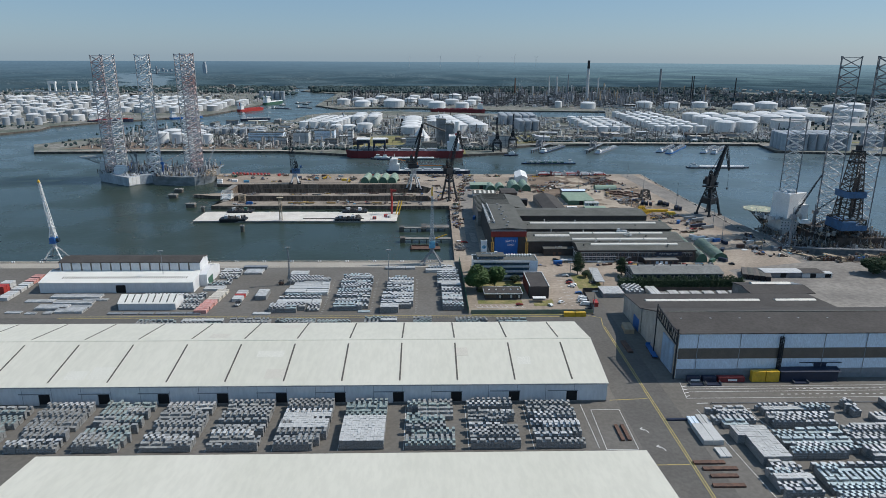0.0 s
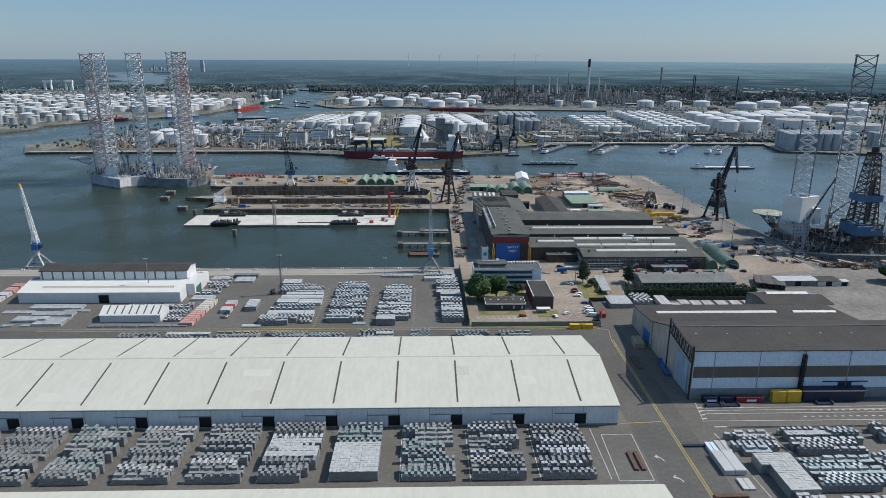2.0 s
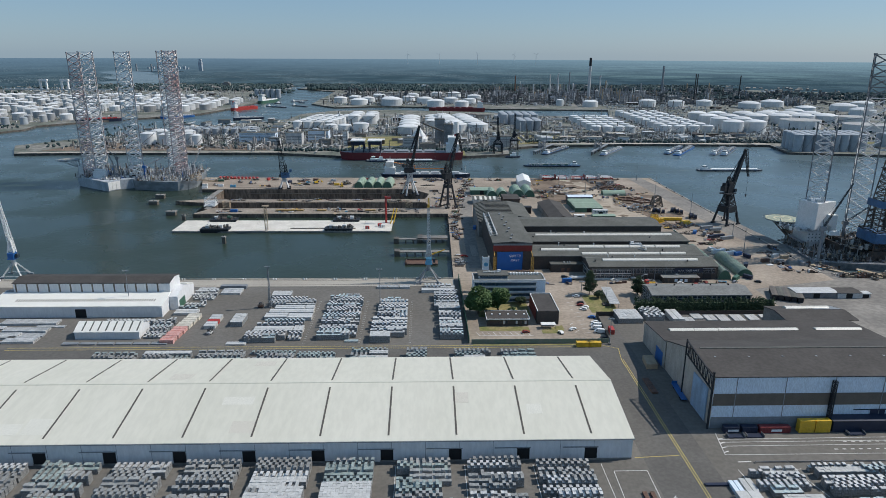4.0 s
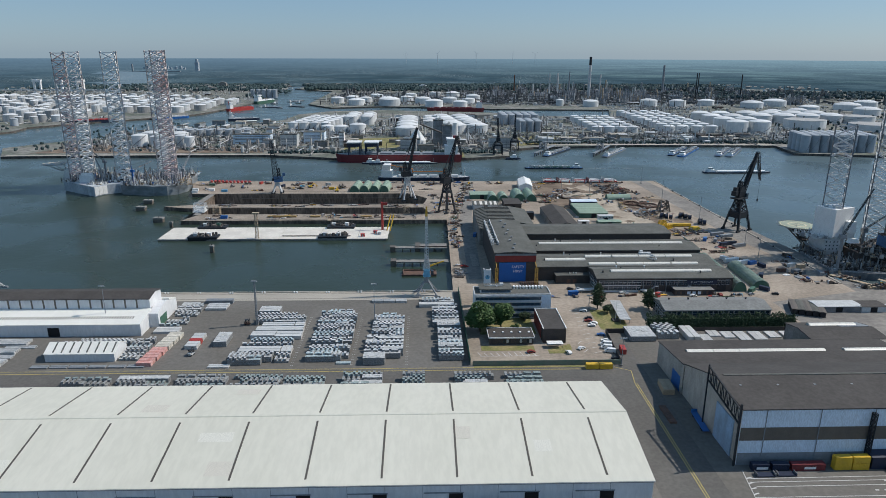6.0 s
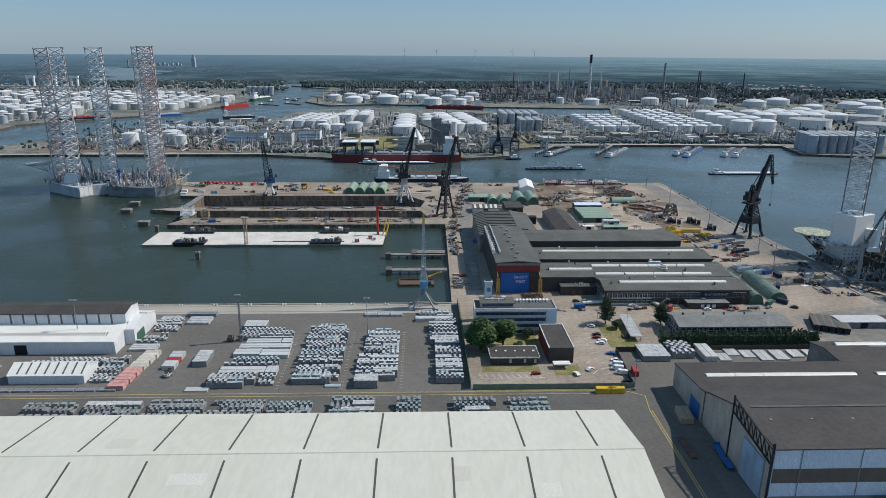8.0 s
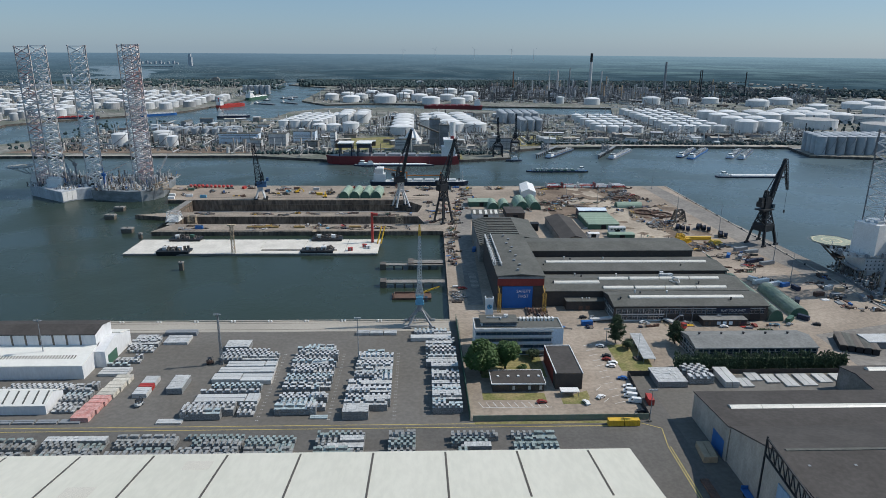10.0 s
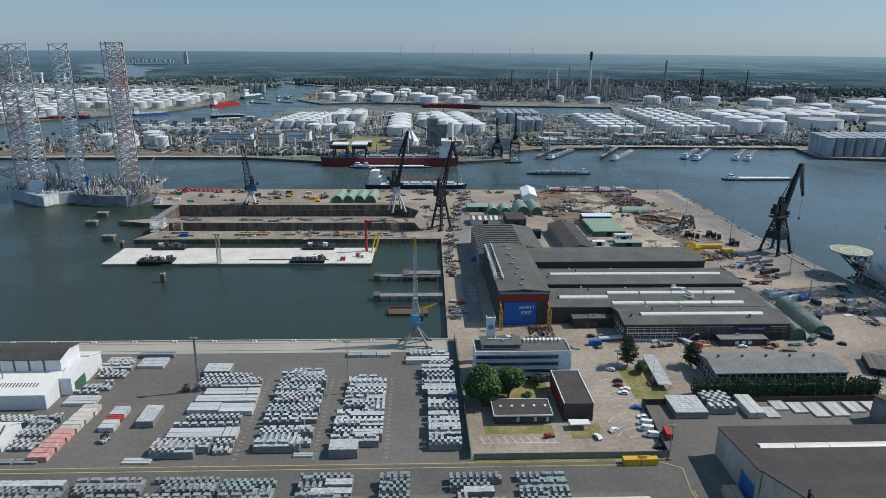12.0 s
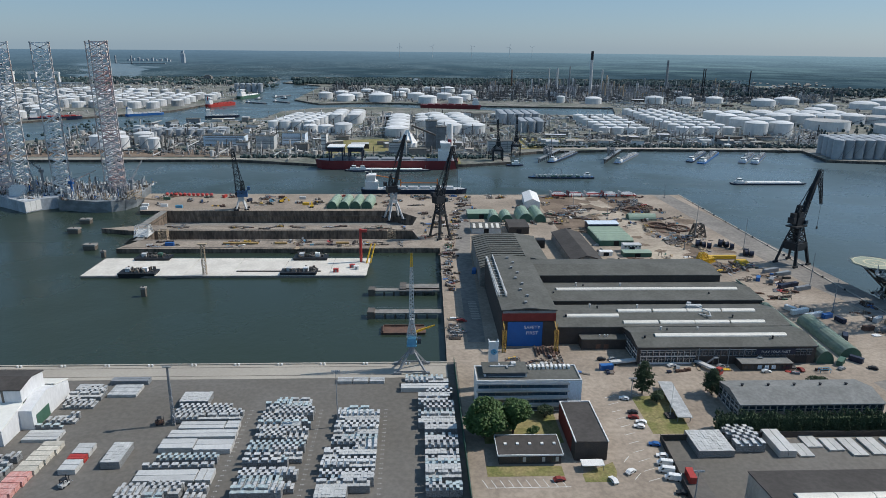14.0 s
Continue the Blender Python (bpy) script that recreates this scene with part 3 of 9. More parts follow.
# ---- the large hall with blue-white cladding ----
def big_hall():
    t = thing("warehouse", "large hall with pale blue cladding and a dark roof", "warehouse", (93, 237.3, 0))
    L = 150
    prof = [(0, 0), (46, 0), (46, 14), (21, 23.3), (0, 22.3)]
    wall = Shape().box(0, L, 0, 0.4, 0, 22.3).along_x(prof, L - 0.5, L)
    part("west_wall", Shape().along_x([(max(a, 0.42), b) for a, b in prof], 0.15, 0.5), BEIGEWALL, t, "beige-grey west wall")
    part("wall", wall, BLUEWHITE, t, "pale blue and white sheet cladding")
    band = Shape().box(-0.05, L, -0.12, -0.003, 10.0, 15.2)
    part("window_band", band, BROWNBAND, t, "dark brown band of windows")
    base = Shape().box(-0.02, L, -0.1, -0.003, 0, 4.9)
    part("plinth", base, GREYSTEEL, t, "grey lower wall")
    for i in range(8):
        x = 8.5 + 19.6 * i
        part("column", Shape().box(x, x + 0.3, -0.22, -0.13, 0, 22.2), GREYSTEEL, t)
    roof = Shape().along_x([(-0.4, 22.3), (21, 23.2), (46.2, 14.0), (46.2, 14.5), (21, 23.7), (-0.4, 22.7)], -0.3, L + 0.3)
    part("roof", roof, DARKROOF, t)
    part("roof_step", Shape().along_x([(20.4, 23.2), (21.6, 23.1), (21.5, 23.95), (20.5, 23.95)], 3, L), GREYROOF, t)
    for i in range(6):
        x = 6 + 14.2 * i
        part("roof_vent", Shape().box(x, x + 0.6, 14, 14.5, 22.8, 23.4).box(x - 0.1, x + 0.7, 13.9, 14.6, 23.4, 23.5), GREYSTEEL, t)
    # lower rear bays
    R = 106
    rear = Shape().along_x([(46, 0), (73, 0), (73, 11), (46, 14.0)], -0.4, 0.0).box(0, R, 72.6, 73, 0, 11).along_x([(46, 0), (73, 0), (73, 11), (46, 14.0)], R - 0.4, R)
    part("rear_wall", rear, BEIGEWALL, t, "grey concrete rear wall")
    part("rear_roof", Shape().along_x([(46.2, 13.9), (73.4, 10.9), (73.4, 11.3), (46.2, 14.3)], -0.7, R + 0.4), DARKROOF, t)
    for a, c in ((7, 19), (19.3, 31), (31.3, 71), (80, 103)):
        part("skylight", Shape().along_x([(60.4 - u, 12.4 + v - 0.11 * (1.7 - u)) for u, v in arc(1.7, 1.2, 6)], a, c), SKYLIGHT, t, "curved white rooflight")
    wing = Shape().along_x([(73.1, 0), (94, 0), (94, 9.5), (84, 11.6), (73.1, 10.6)], 74, 74.4).box(74, 112, 93.6, 94, 0, 9.5)
    part("wing_wall", wing, CONCRETE, t)
    part("wing_roof", Shape().along_x([(73.0, 11.0), (84, 11.8), (94.4, 9.5), (94.4, 9.9), (84, 12.2), (73.0, 11.4)], 73.6, 112), DARKROOF, t)
    part("skylight", Shape().along_x([(88.8 - u, 10.9 + v) for u, v in arc(1.7, 1.3, 6)], 82, 106), SKYLIGHT, t, "curved white rooflight")
    part("roof_patch", Shape().along_x([(84.6, 12.13), (93.6, 10.0), (93.6, 10.12), (84.6, 12.25)], 96, 111), GREYSTEEL, t, "lighter grey roof sheets")
    # gantry truss and doors on the west face
    tr = Shape()
    for z in (17, 22.6):
        tr.beam((-1.2, -0.5, z), (-1.2, 24, z + (3.2 if z > 20 else 3.2)), 0.5)
    for k in range(9):
        y = -0.5 + 2.72 * k
        tr.beam((-1.2, y, 17 + 0.36 * k), (-1.2, y + 2.72, 22.9 + 0.36 * k), 0.25)
        tr.beam((-1.2, y, 17 + 0.36 * k), (-1.2, y, 22.6 + 0.36 * k), 0.25)
    tr.beam((-1.2, -0.5, 0), (-1.2, -0.5, 25), 0.6).beam((-1.2, 24, 0), (-1.2, 24, 26.5), 0.45)
    part("gantry_truss", tr, BLACKSTEEL, t, "black steel door gantry")
    part("sliding_door", Shape().box(-0.35, 0.1, 4.5, 17, 0.2, 15), DOORPALE, t, "tall weathered blue sliding door")
    part("door", Shape().box(-0.55, -0.4, 48, 56, 0, 7), BLUE, t, "blue steel door")
    part("door", Shape().box(64, 70, -0.2, -0.11, 0, 7.5), NAVY, t, "dark blue double door")
    part("door_rail", Shape().box(57, 77, -0.35, -0.2, 7.6, 8), NAVY, t)
    m = Shape().lattice([(46.4, -1.6), (47.6, -1.6), (47.6, -0.4), (46.4, -0.4)], 0, 21, 2.2, 0.14)
    part("lattice_mast", m, BLACKSTEEL, t)
    part("lean_to", Shape().box(47.5, 74, -3.4, -0.25, 0, 4.8).along_x([(-3.7, 4.8), (-0.2, 5.6), (-0.2, 5.8), (-3.7, 5.0)], 47, 75), NAVY, t)
    return t


big_hall()


# ---- white quay shed on the left and its small tent ----
def quay_shed():
    t = thing("quay_shed", "white quayside shed with a dark raised roof", "shed", (-168, 343, 0))
    part("wall", Shape().box(-95, 0, 0, 0.3, 0, 6.5).along_x([(0.3, 0), (33, 0), (33, 6), (15, 10), (0.3, 6.5)], -0.3, 0)
         .along_x([(0.3, 0), (33, 0), (33, 6), (15, 10), (0.3, 6.5)], -95, -94.7), WHITEWALL, t)
    part("roof", Shape().along_x([(-0.4, 6.4), (13, 9.5), (13, 9.9), (-0.4, 6.8)], -95.3, 0.3).along_x([(27, 9), (36, 6), (36, 6.4), (27, 9.4)], -95.3, 4), QUAYROOF, t)
    for i in range(58):
        x = -83 + 1.35 * i
        part("roof_light", Shape().hull([(x, 4, 7.62), (x + 0.6, 4, 7.62), (x + 0.6, 8.6, 8.68), (x, 8.6, 8.68)],
                                        [(x, 4, 7.82), (x + 0.6, 4, 7.82), (x + 0.6, 8.6, 8.88), (x, 8.6, 8.88)]), BROWNBAND, t)
    part("clerestory", Shape().box(-89, 0, 13, 13.4, 8, 15).along_x([(13.4, 6), (27, 6), (27, 15), (20, 16.6), (13.4, 15)], -0.4, 0)
         .along_x([(13.4, 6), (27, 6), (27, 15), (20, 16.6), (13.4, 15)], -89, -88.6), WHITEWALL, t)
    for i in range(14):
        x = -88 + 6.2 * i
        part("window_strip", Shape().box(x, x + 0.9, 12.9, 12.997, 9.6, 14.8), BROWNBAND, t)
    part("upper_roof", Shape().along_x([(12.6, 15), (20, 16.7), (27.5, 15), (27.5, 15.4), (20, 17.1), (12.6, 15.4)], -89.4, 0.3), DARKROOF, t, "dark roof over the clerestory")
    part("annex", Shape().along_x([(10, 0), (34, 0), (34, 6.5), (20, 11), (10, 8)], 0.02, 5), WHITEWALL, t, "white end annex")
    part("door", Shape().box(5.0, 5.15, 12, 20, 0, 5), GREENDARK, t, "dark green door")
    # closed wall; this panel paints the doorway's inner shade
    part("door", Shape().box(-48, -42, -0.1, -0.003, 0, 5), DOORSHADE, t, "black panel for a shaded open doorway")
    q = thing("storage_tent", "small white tent with grey roof strips", "tent", (-168.5, 316.5, 0))
    part("wall", Shape().along_x([(0, 0), (12, 0), (12, 4), (6, 7.2), (0, 4)], -33, 0), WHITEWALL, q)
    part("roof", Shape().along_x([(-0.3, 3.95), (6, 7.3), (12.3, 3.95), (12.3, 4.2), (6, 7.6), (-0.3, 4.2)], -33.3, 0.3), QUAYROOF, q)
    for i in range(8):
        x = -29.5 + 4 * i
        part("roof_strip", Shape().hull([(x, 0.5, 4.4), (x + 0.7, 0.5, 4.4), (x + 0.7, 5.6, 7.15), (x, 5.6, 7.15)],
                                        [(x, 0.5, 4.75), (x + 0.7, 0.5, 4.75), (x + 0.7, 5.6, 7.5), (x, 5.6, 7.5)]), GREYROOF, q)


quay_shed()


# ---- shipyard halls on the pier ----
def shipyard_halls():
    t = thing("assembly_hall", "tall shipyard hall with a blue front door", "hall", (26.3, 416, 0))
    W, L = 26.8, 75.4
    part("wall", Shape().along_y([(0, 0), (W, 0), (W, 19), (W / 2, 20.2), (0, 19)], 0, L), BRICK, t, "dark brick and sheet walls")
    part("roof", Shape().along_y([(-0.4, 18.9), (W / 2, 20.1), (W + 0.4, 18.9), (W + 0.4, 19.4), (W / 2, 20.6), (-0.4, 19.4)], -0.6, L), GREYROOF, t)
    part("gable_board", Shape().box(0.3, W - 0.3, -0.3, -0.003, 17.6, 18.9), HULLGREY, t, "pale grey gable strip")
    part("fascia", Shape().box(0, W, -0.25, -0.003, 13.4, 17.55), REDBRICK, t, "dark red fascia band")
    part("door", Shape().box(2.9, 20.3, -0.5, -0.26, 0, 13.0), DOORBLUE, t, "bright blue roller door with white words")
    part("side_door", Shape().box(20.5, 26.5, -0.45, -0.26, 0, 13.0), BRICK, t)
    for k, (word, z) in enumerate((("SAFETY", 9.3), ("FIRST", 6.3))):
        c = bpy.data.curves.new("sign_text", "FONT")
        c.body, c.size, c.align_x, c.extrude = word, 2.5, "CENTER", 0.03
        c.materials.append(WHITEPAINT)
        o = new("sign_text", c)
        o.parent, o.matrix_basis = t, pose(15.1, -0.55, z, 90, 0, 0)
    for x in (0.6, 26.2):
        c = Shape().lattice([(x - 0.8, -7), (x + 0.8, -7), (x + 0.8, -5), (x - 0.8, -5)], 0, 11, 2, 0.13).beam((x, -6, 11), (x, -0.5, 13.5), 0.35).beam((x, -6, 11), (x, -6, 14.5), 0.3).beam((x, -6, 4), (x, -0.5, 8), 0.25)
        part("yellow_gantry", c, OCHREYELLOW, t, "yellow steel door gantry leg")
    for i in range(9):
        vx = 12.0 + 2.2 * (i % 2)
        part("roof_vent", Shape().box(vx, vx + 1.1, 5 + 8 * i, 6.1 + 8 * i, 20.2, 21.2).box(vx - 0.2, vx + 1.3, 4.8 + 8 * i, 6.3 + 8 * i, 21.2, 21.4), GREYSTEEL, t)
    lad = Shape().truss((0.2, 16, 20.6), (0.2, 72, 20.6), 1.2, 2.4, 22, 0.22).truss((4.2, 15, 20.6), (4.2, 75, 20.6), 0.5, 1.3, 24, 0.2)
    for k in range(15):
        lad.beam((0.2, 17 + 3.9 * k, 19.9), (4.2, 17 + 3.9 * k, 20.2), 0.2)
    part("roof_walkway", lad, PALESTEEL, t, "pale steel lattice walkway")
    r = thing("machine_hall", "grey hall with stepped roof ridges", "hall", (23.5, 491.6, 0))
    part("wall", Shape().along_y([(0, 0), (30.2, 0), (30.2, 14.5), (9, 14.5), (0, 12)], 0, 62).along_y([(30.3, 0), (44.5, 0), (44.5, 12), (30.3, 14.5)], 11.8, 62), CONCRETE, r)
    part("roof", Shape().along_y([(-0.4, 11.9), (9, 14.4), (9, 14.9), (-0.4, 12.4)], -0.3, 62.3).along_y([(30.2, 14.5), (44.9, 11.9), (44.9, 12.4), (30.2, 15)], 11.6, 62.3), GREYROOF, r)
    for i in range(14):
        y = 1 + 4.35 * i
        tooth = Shape().along_x([(y, 14), (y + 4.3, 14), (y + 4.3, 14.7), (y + 0.5, 15.4), (y, 15.2)], 9.0, 30.1)
        tooth.hull([(-0.2, y, 11.9), (8.99, y, 14), (8.99, y + 4.3, 14), (-0.2, y + 4.3, 11.9)], [(-0.2, y, 12.9), (8.99, y, 15.3), (8.99, y + 4.3, 14.7), (-0.2, y + 4.3, 12.4)])
        tooth_ = part("saw_tooth", tooth, GREYROOF, r)
        part("riser", Shape().box(9.2, 29.9, y - 0.06, y - 0.003, 14.75, 15.1), DARKROOF, tooth_)
    # side bays to the east, one behind another
    bays = ((88, 173.5, 396.8, 417, 8.8, 11.2), (53.4, 173, 417.3, 444.5, 9.2, 11.6), (53.4, 175, 445.5, 474.5, 10.6, 11.6))
    four = (0, 18.6, 36.6, 55.0)
    lights = ([(98.5, 162.7, 404.6)], [(61, 88, 426.2)] + [(88.8 + q, 88.8 + q + 17.6, y) for q in four for y in (420.4, 430.2)], [(63, 167, 458.6)])
    for i, (x0, x1, y0, y1, e, rz) in enumerate(bays):
        h = thing("workshop_bay", "low workshop with grey roof and white rooflights", "workshop", (x0, y0, 0), group="workshop bays")
        w_, d_ = x1 - x0, y1 - y0
        low = e - (0, 0.8, 1.6)[i]
        part("wall", Shape().along_x([(0, 0), (d_, 0), (d_, low), (d_ / 2, rz), (0, e)], 0, w_), BRICK, h)
        part("roof", Shape().along_x([(-0.5, e - 0.1), (d_ / 2, rz), (d_ + 0.3, low - 0.1), (d_ + 0.3, low + 0.35), (d_ / 2, rz + 0.4), (-0.5, e + 0.35)], -0.5, w_ + 0.5), GREYROOF, h)
        for a, b2, yy in lights[i]:
            yy -= y0
            zz = rz + 0.4 - abs(yy - d_ / 2) / (d_ / 2) * (rz - (e if yy < d_ / 2 else low))
            part("rooflight", Shape().along_x([(yy - u, zz - 0.25 + v) for u, v in arc(1.5, 1.1, 6)], a - x0, b2 - x0), SKYLIGHT, h, "white curved rooflight")
        for k, (u, v) in enumerate(((0.06, 0.3), (0.19, 0.72), (0.22, 0.66), (0.4, 0.68), (0.78, 0.24))):
            part("roof_vent", Shape().cyl(w_ * u, d_ * v, rz - 1.6, rz + (0.9 if k % 2 else 0.5), 0.4, 8).cyl(w_ * u, d_ * v, rz + (0.9 if k % 2 else 0.5), rz + (1.1 if k % 2 else 0.7), 0.6, 8), PALESTEEL if k % 2 else BLACKSTEEL, h)
        if i == 0:
            for k in range(28):
                for z in (1.2, 4.6):
                    x = 1.5 + 2.95 * k
                    if z > 4 or k < 9:
                        win = part("window", Shape().box(x, x + 2.4, -0.08, -0.003, z, z + 2.6), GLASS, h)
                        part("window_frame", Shape().box(x, x + 2.4, -0.14, -0.085, z + 1.65, z + 1.77).box(x - 0.1, x + 0.06, -0.14, -0.085, z, z + 2.6).box(x + 1.15, x + 1.25, -0.14, -0.085, z, z + 1.65).box(x, x + 2.4, -0.14, -0.085, z - 0.22, z), WHITEPAINT if k < 9 else GREYSTEEL, win)
            part("sign_board", Shape().box(56.5, 75.5, -0.2, -0.09, 5.0, 7.8), NAVY, h, "dark sign board with pale words")
            c = bpy.data.curves.new("sign_text", "FONT")
            c.body, c.size, c.align_x, c.extrude = "PLAY YOUR PART", 1.75, "CENTER", 0.03
            c.materials.append(PALESTEEL)
            o = new("sign_text", c)
            o.parent, o.matrix_basis = h, pose(66, -0.25, 5.7, 90, 0, 0)
            for z0, z1, x1 in ((0.15, 1.05, 28), (3.9, 4.5, 28), (7.3, 7.6, 84)):
                part("spandrel", Shape().box(1.2, x1, -0.1, -0.003, z0, z1), WHITEWALL if z0 < 1 else PALESTEEL, h, "pale panels under the windows")
            for k in range(6):
                for z in (1.2, 4.6):
                    y = 1.0 + 3.1 * k
                    win = part("window", Shape().box(-0.08, -0.003, y, y + 2.6, z, z + 2.5), GLASS, h)
                    part("window_frame", Shape().box(-0.14, -0.085, y, y + 2.6, z + 1.6, z + 1.72).box(-0.14, -0.085, y - 0.2, y + 0.05, z, z + 2.5).box(-0.14, -0.085, y, y + 2.6, z - 0.5, z), WHITEPAINT, win)
            # black panel paints the shade of an opening, wall stays closed
            part("loading_door", Shape().box(75.8, 81.5, -0.12, -0.003, 0, 6.2), BLACKSTEEL, h, "black panel for a shaded open loading doorway")
            for k in range(4):
                part("pilaster", Shape().box(29 + 7.2 * k, 29.35 + 7.2 * k, -0.3, -0.145, 0, 8.4), GREYSTEEL, h)
            for x in (31, 52):
                part("outside_stair", Shape().beam((x, -1.6, 0), (x + 5, -1.6, 4.2), 1.0, 0.25).box(x + 5, x + 7, -2.2, -0.35, 4.1, 4.3).beam((x, -2.1, 1.1), (x + 5, -2.1, 5.3), 0.1).box(x + 6.8, x + 6.95, -2.2, -2.05, 0, 5.3), GREYSTEEL, h, "grey outside stair")
            lean = part("lean_to", Shape().box(47, 71, -6, -0.2, 0, 3.2).box(46.7, 71.3, -6.3, -0.2, 3.2, 3.6), BRICK, h, "low flat-roofed lean-to")
            part("roof_felt", Shape().box(46.7, 71.3, -6.3, -0.2, 3.61, 3.7), FELT, lean)
            for k in range(7):
                part("window", Shape().box(48 + 3.3 * k, 50 + 3.3 * k, -6.06, -6.003, 0.7, 2.6), BLUEWHITE if 1 < k < 5 else GLASS, lean)
        if i == 1:
            part("roof_duct", Shape().box(74, 82, 16.5, 18.5, rz - 0.4, rz + 1.3).box(75, 77, 18.6, 20, rz - 0.4, rz + 2.0).beam((78, 17.4, rz + 1.2), (82, 9, rz + 1.3), 0.5).beam((82, 9, rz + 1.3), (81.4, 5.5, rz + 0.4), 0.5).beam((81.4, 5.5, rz + 0.4), (77, 9.5, rz), 0.4), PALESTEEL, h, "pale extraction duct")
        part("roof_edge", Shape().along_y([(w_ + 0.51, e - 0.6), (w_ + 1.2, e - 0.6), (w_ + 1.2, e + 0.2), (w_ + 0.51, e + 0.6)], 0, d_), GREENROOF, h, "pale green roof edging")
    a = thing("annex", "low brick annex beside the tall hall", "annex", (65.7, 411.6, 0))
    part("wall", Shape().box(0, 22, 0, 5.4, 0, 5.2), BRICK, a)
    part("roof", Shape().box(-0.3, 22.2, -0.3, 5.5, 5.2, 5.6), GREYROOF, a)
    for x in (7, 11):
        part("door", Shape().box(x, x + 2.4, -0.08, -0.003, 0, 2.8), RUST, a, "dull red double door")
    for x in (9.5, 12, 13.5):
        part("roof_vent", Shape().cyl(x, 3, 5.6, 6.6, 0.4, 8), PALESTEEL, a)
    k = thing("plate_hall", "long hall with a dark front and grey roof", "hall", (53.4, 475, 0), group="shipyard halls")
    part("wall", Shape().along_x([(0, 0), (28, 0), (28, 13), (14, 15), (0, 13.5)], 0, 112.5), BRICK, k, "dark glazed front")
    part("roof", Shape().along_x([(-0.5, 13.4), (14, 15), (28.4, 13), (28.4, 13.4), (14, 15.5), (-0.5, 13.9)], -0.2, 112.9), GREYROOF, k)
    m = thing("gabled_store", "gabled store with dark grey roof", "store", (88.4, 521, 0))
    part("wall", Shape().along_y([(0, 0), (21, 0), (21, 6), (10.5, 9), (0, 6)], 0, 62), CONCRETE, m)
    part("roof", Shape().along_y([(-0.4, 5.9), (10.5, 9), (21.4, 5.9), (21.4, 6.3), (10.5, 9.4), (-0.4, 6.3)], -0.4, 62.4), DARKROOF, m)
    n = thing("canteen", "low office block with a grey pitched roof", "office", (113, 352.5, 0))
    part("wall", Shape().along_x([(0, 0), (17, 0), (17, 7.5), (8.5, 9.5), (0, 7.5)], 0, 59), CONCRETE, n)
    part("roof", Shape().along_x([(-0.5, 7.4), (8.5, 9.5), (17.4, 7.4), (17.4, 7.8), (8.5, 10), (-0.5, 7.8)], -0.4, 59.4), PALEFELT, n)
    for i in range(20):
        x = 0.8 + 2.9 * i
        win = part("window", Shape().box(x, x + 2.3, -0.08, -0.003, 4.6, 6.9), GLASS, n)
        part("window_frame", Shape().box(x - 0.12, x + 0.06, -0.14, -0.085, 4.5, 7.0).box(x, x + 2.3, -0.14, -0.085, 5.5, 5.62), PALESTEEL, win)
    for i in range(5):
        for z in (1.2, 4.6):
            y = 1.0 + 3.1 * i
            win = part("window", Shape().box(-0.08, -0.003, y, y + 2.4, z, z + 2.3), GLASS, n)
            part("window_frame", Shape().box(-0.14, -0.085, y - 0.12, y + 0.06, z, z + 2.3).box(-0.14, -0.085, y, y + 2.4, z + 1.5, z + 1.62).box(-0.14, -0.085, y, y + 2.4, z - 0.2, z), PALESTEEL, win)
    for i in range(5):
        part("roof_vent", Shape().cyl(6 + 11 * i, 10.5, 9.0, 10.3, 0.45, 8).cyl(6 + 11 * i, 10.5, 10.3, 10.5, 0.65, 8), BLACKSTEEL, n)


shipyard_halls()


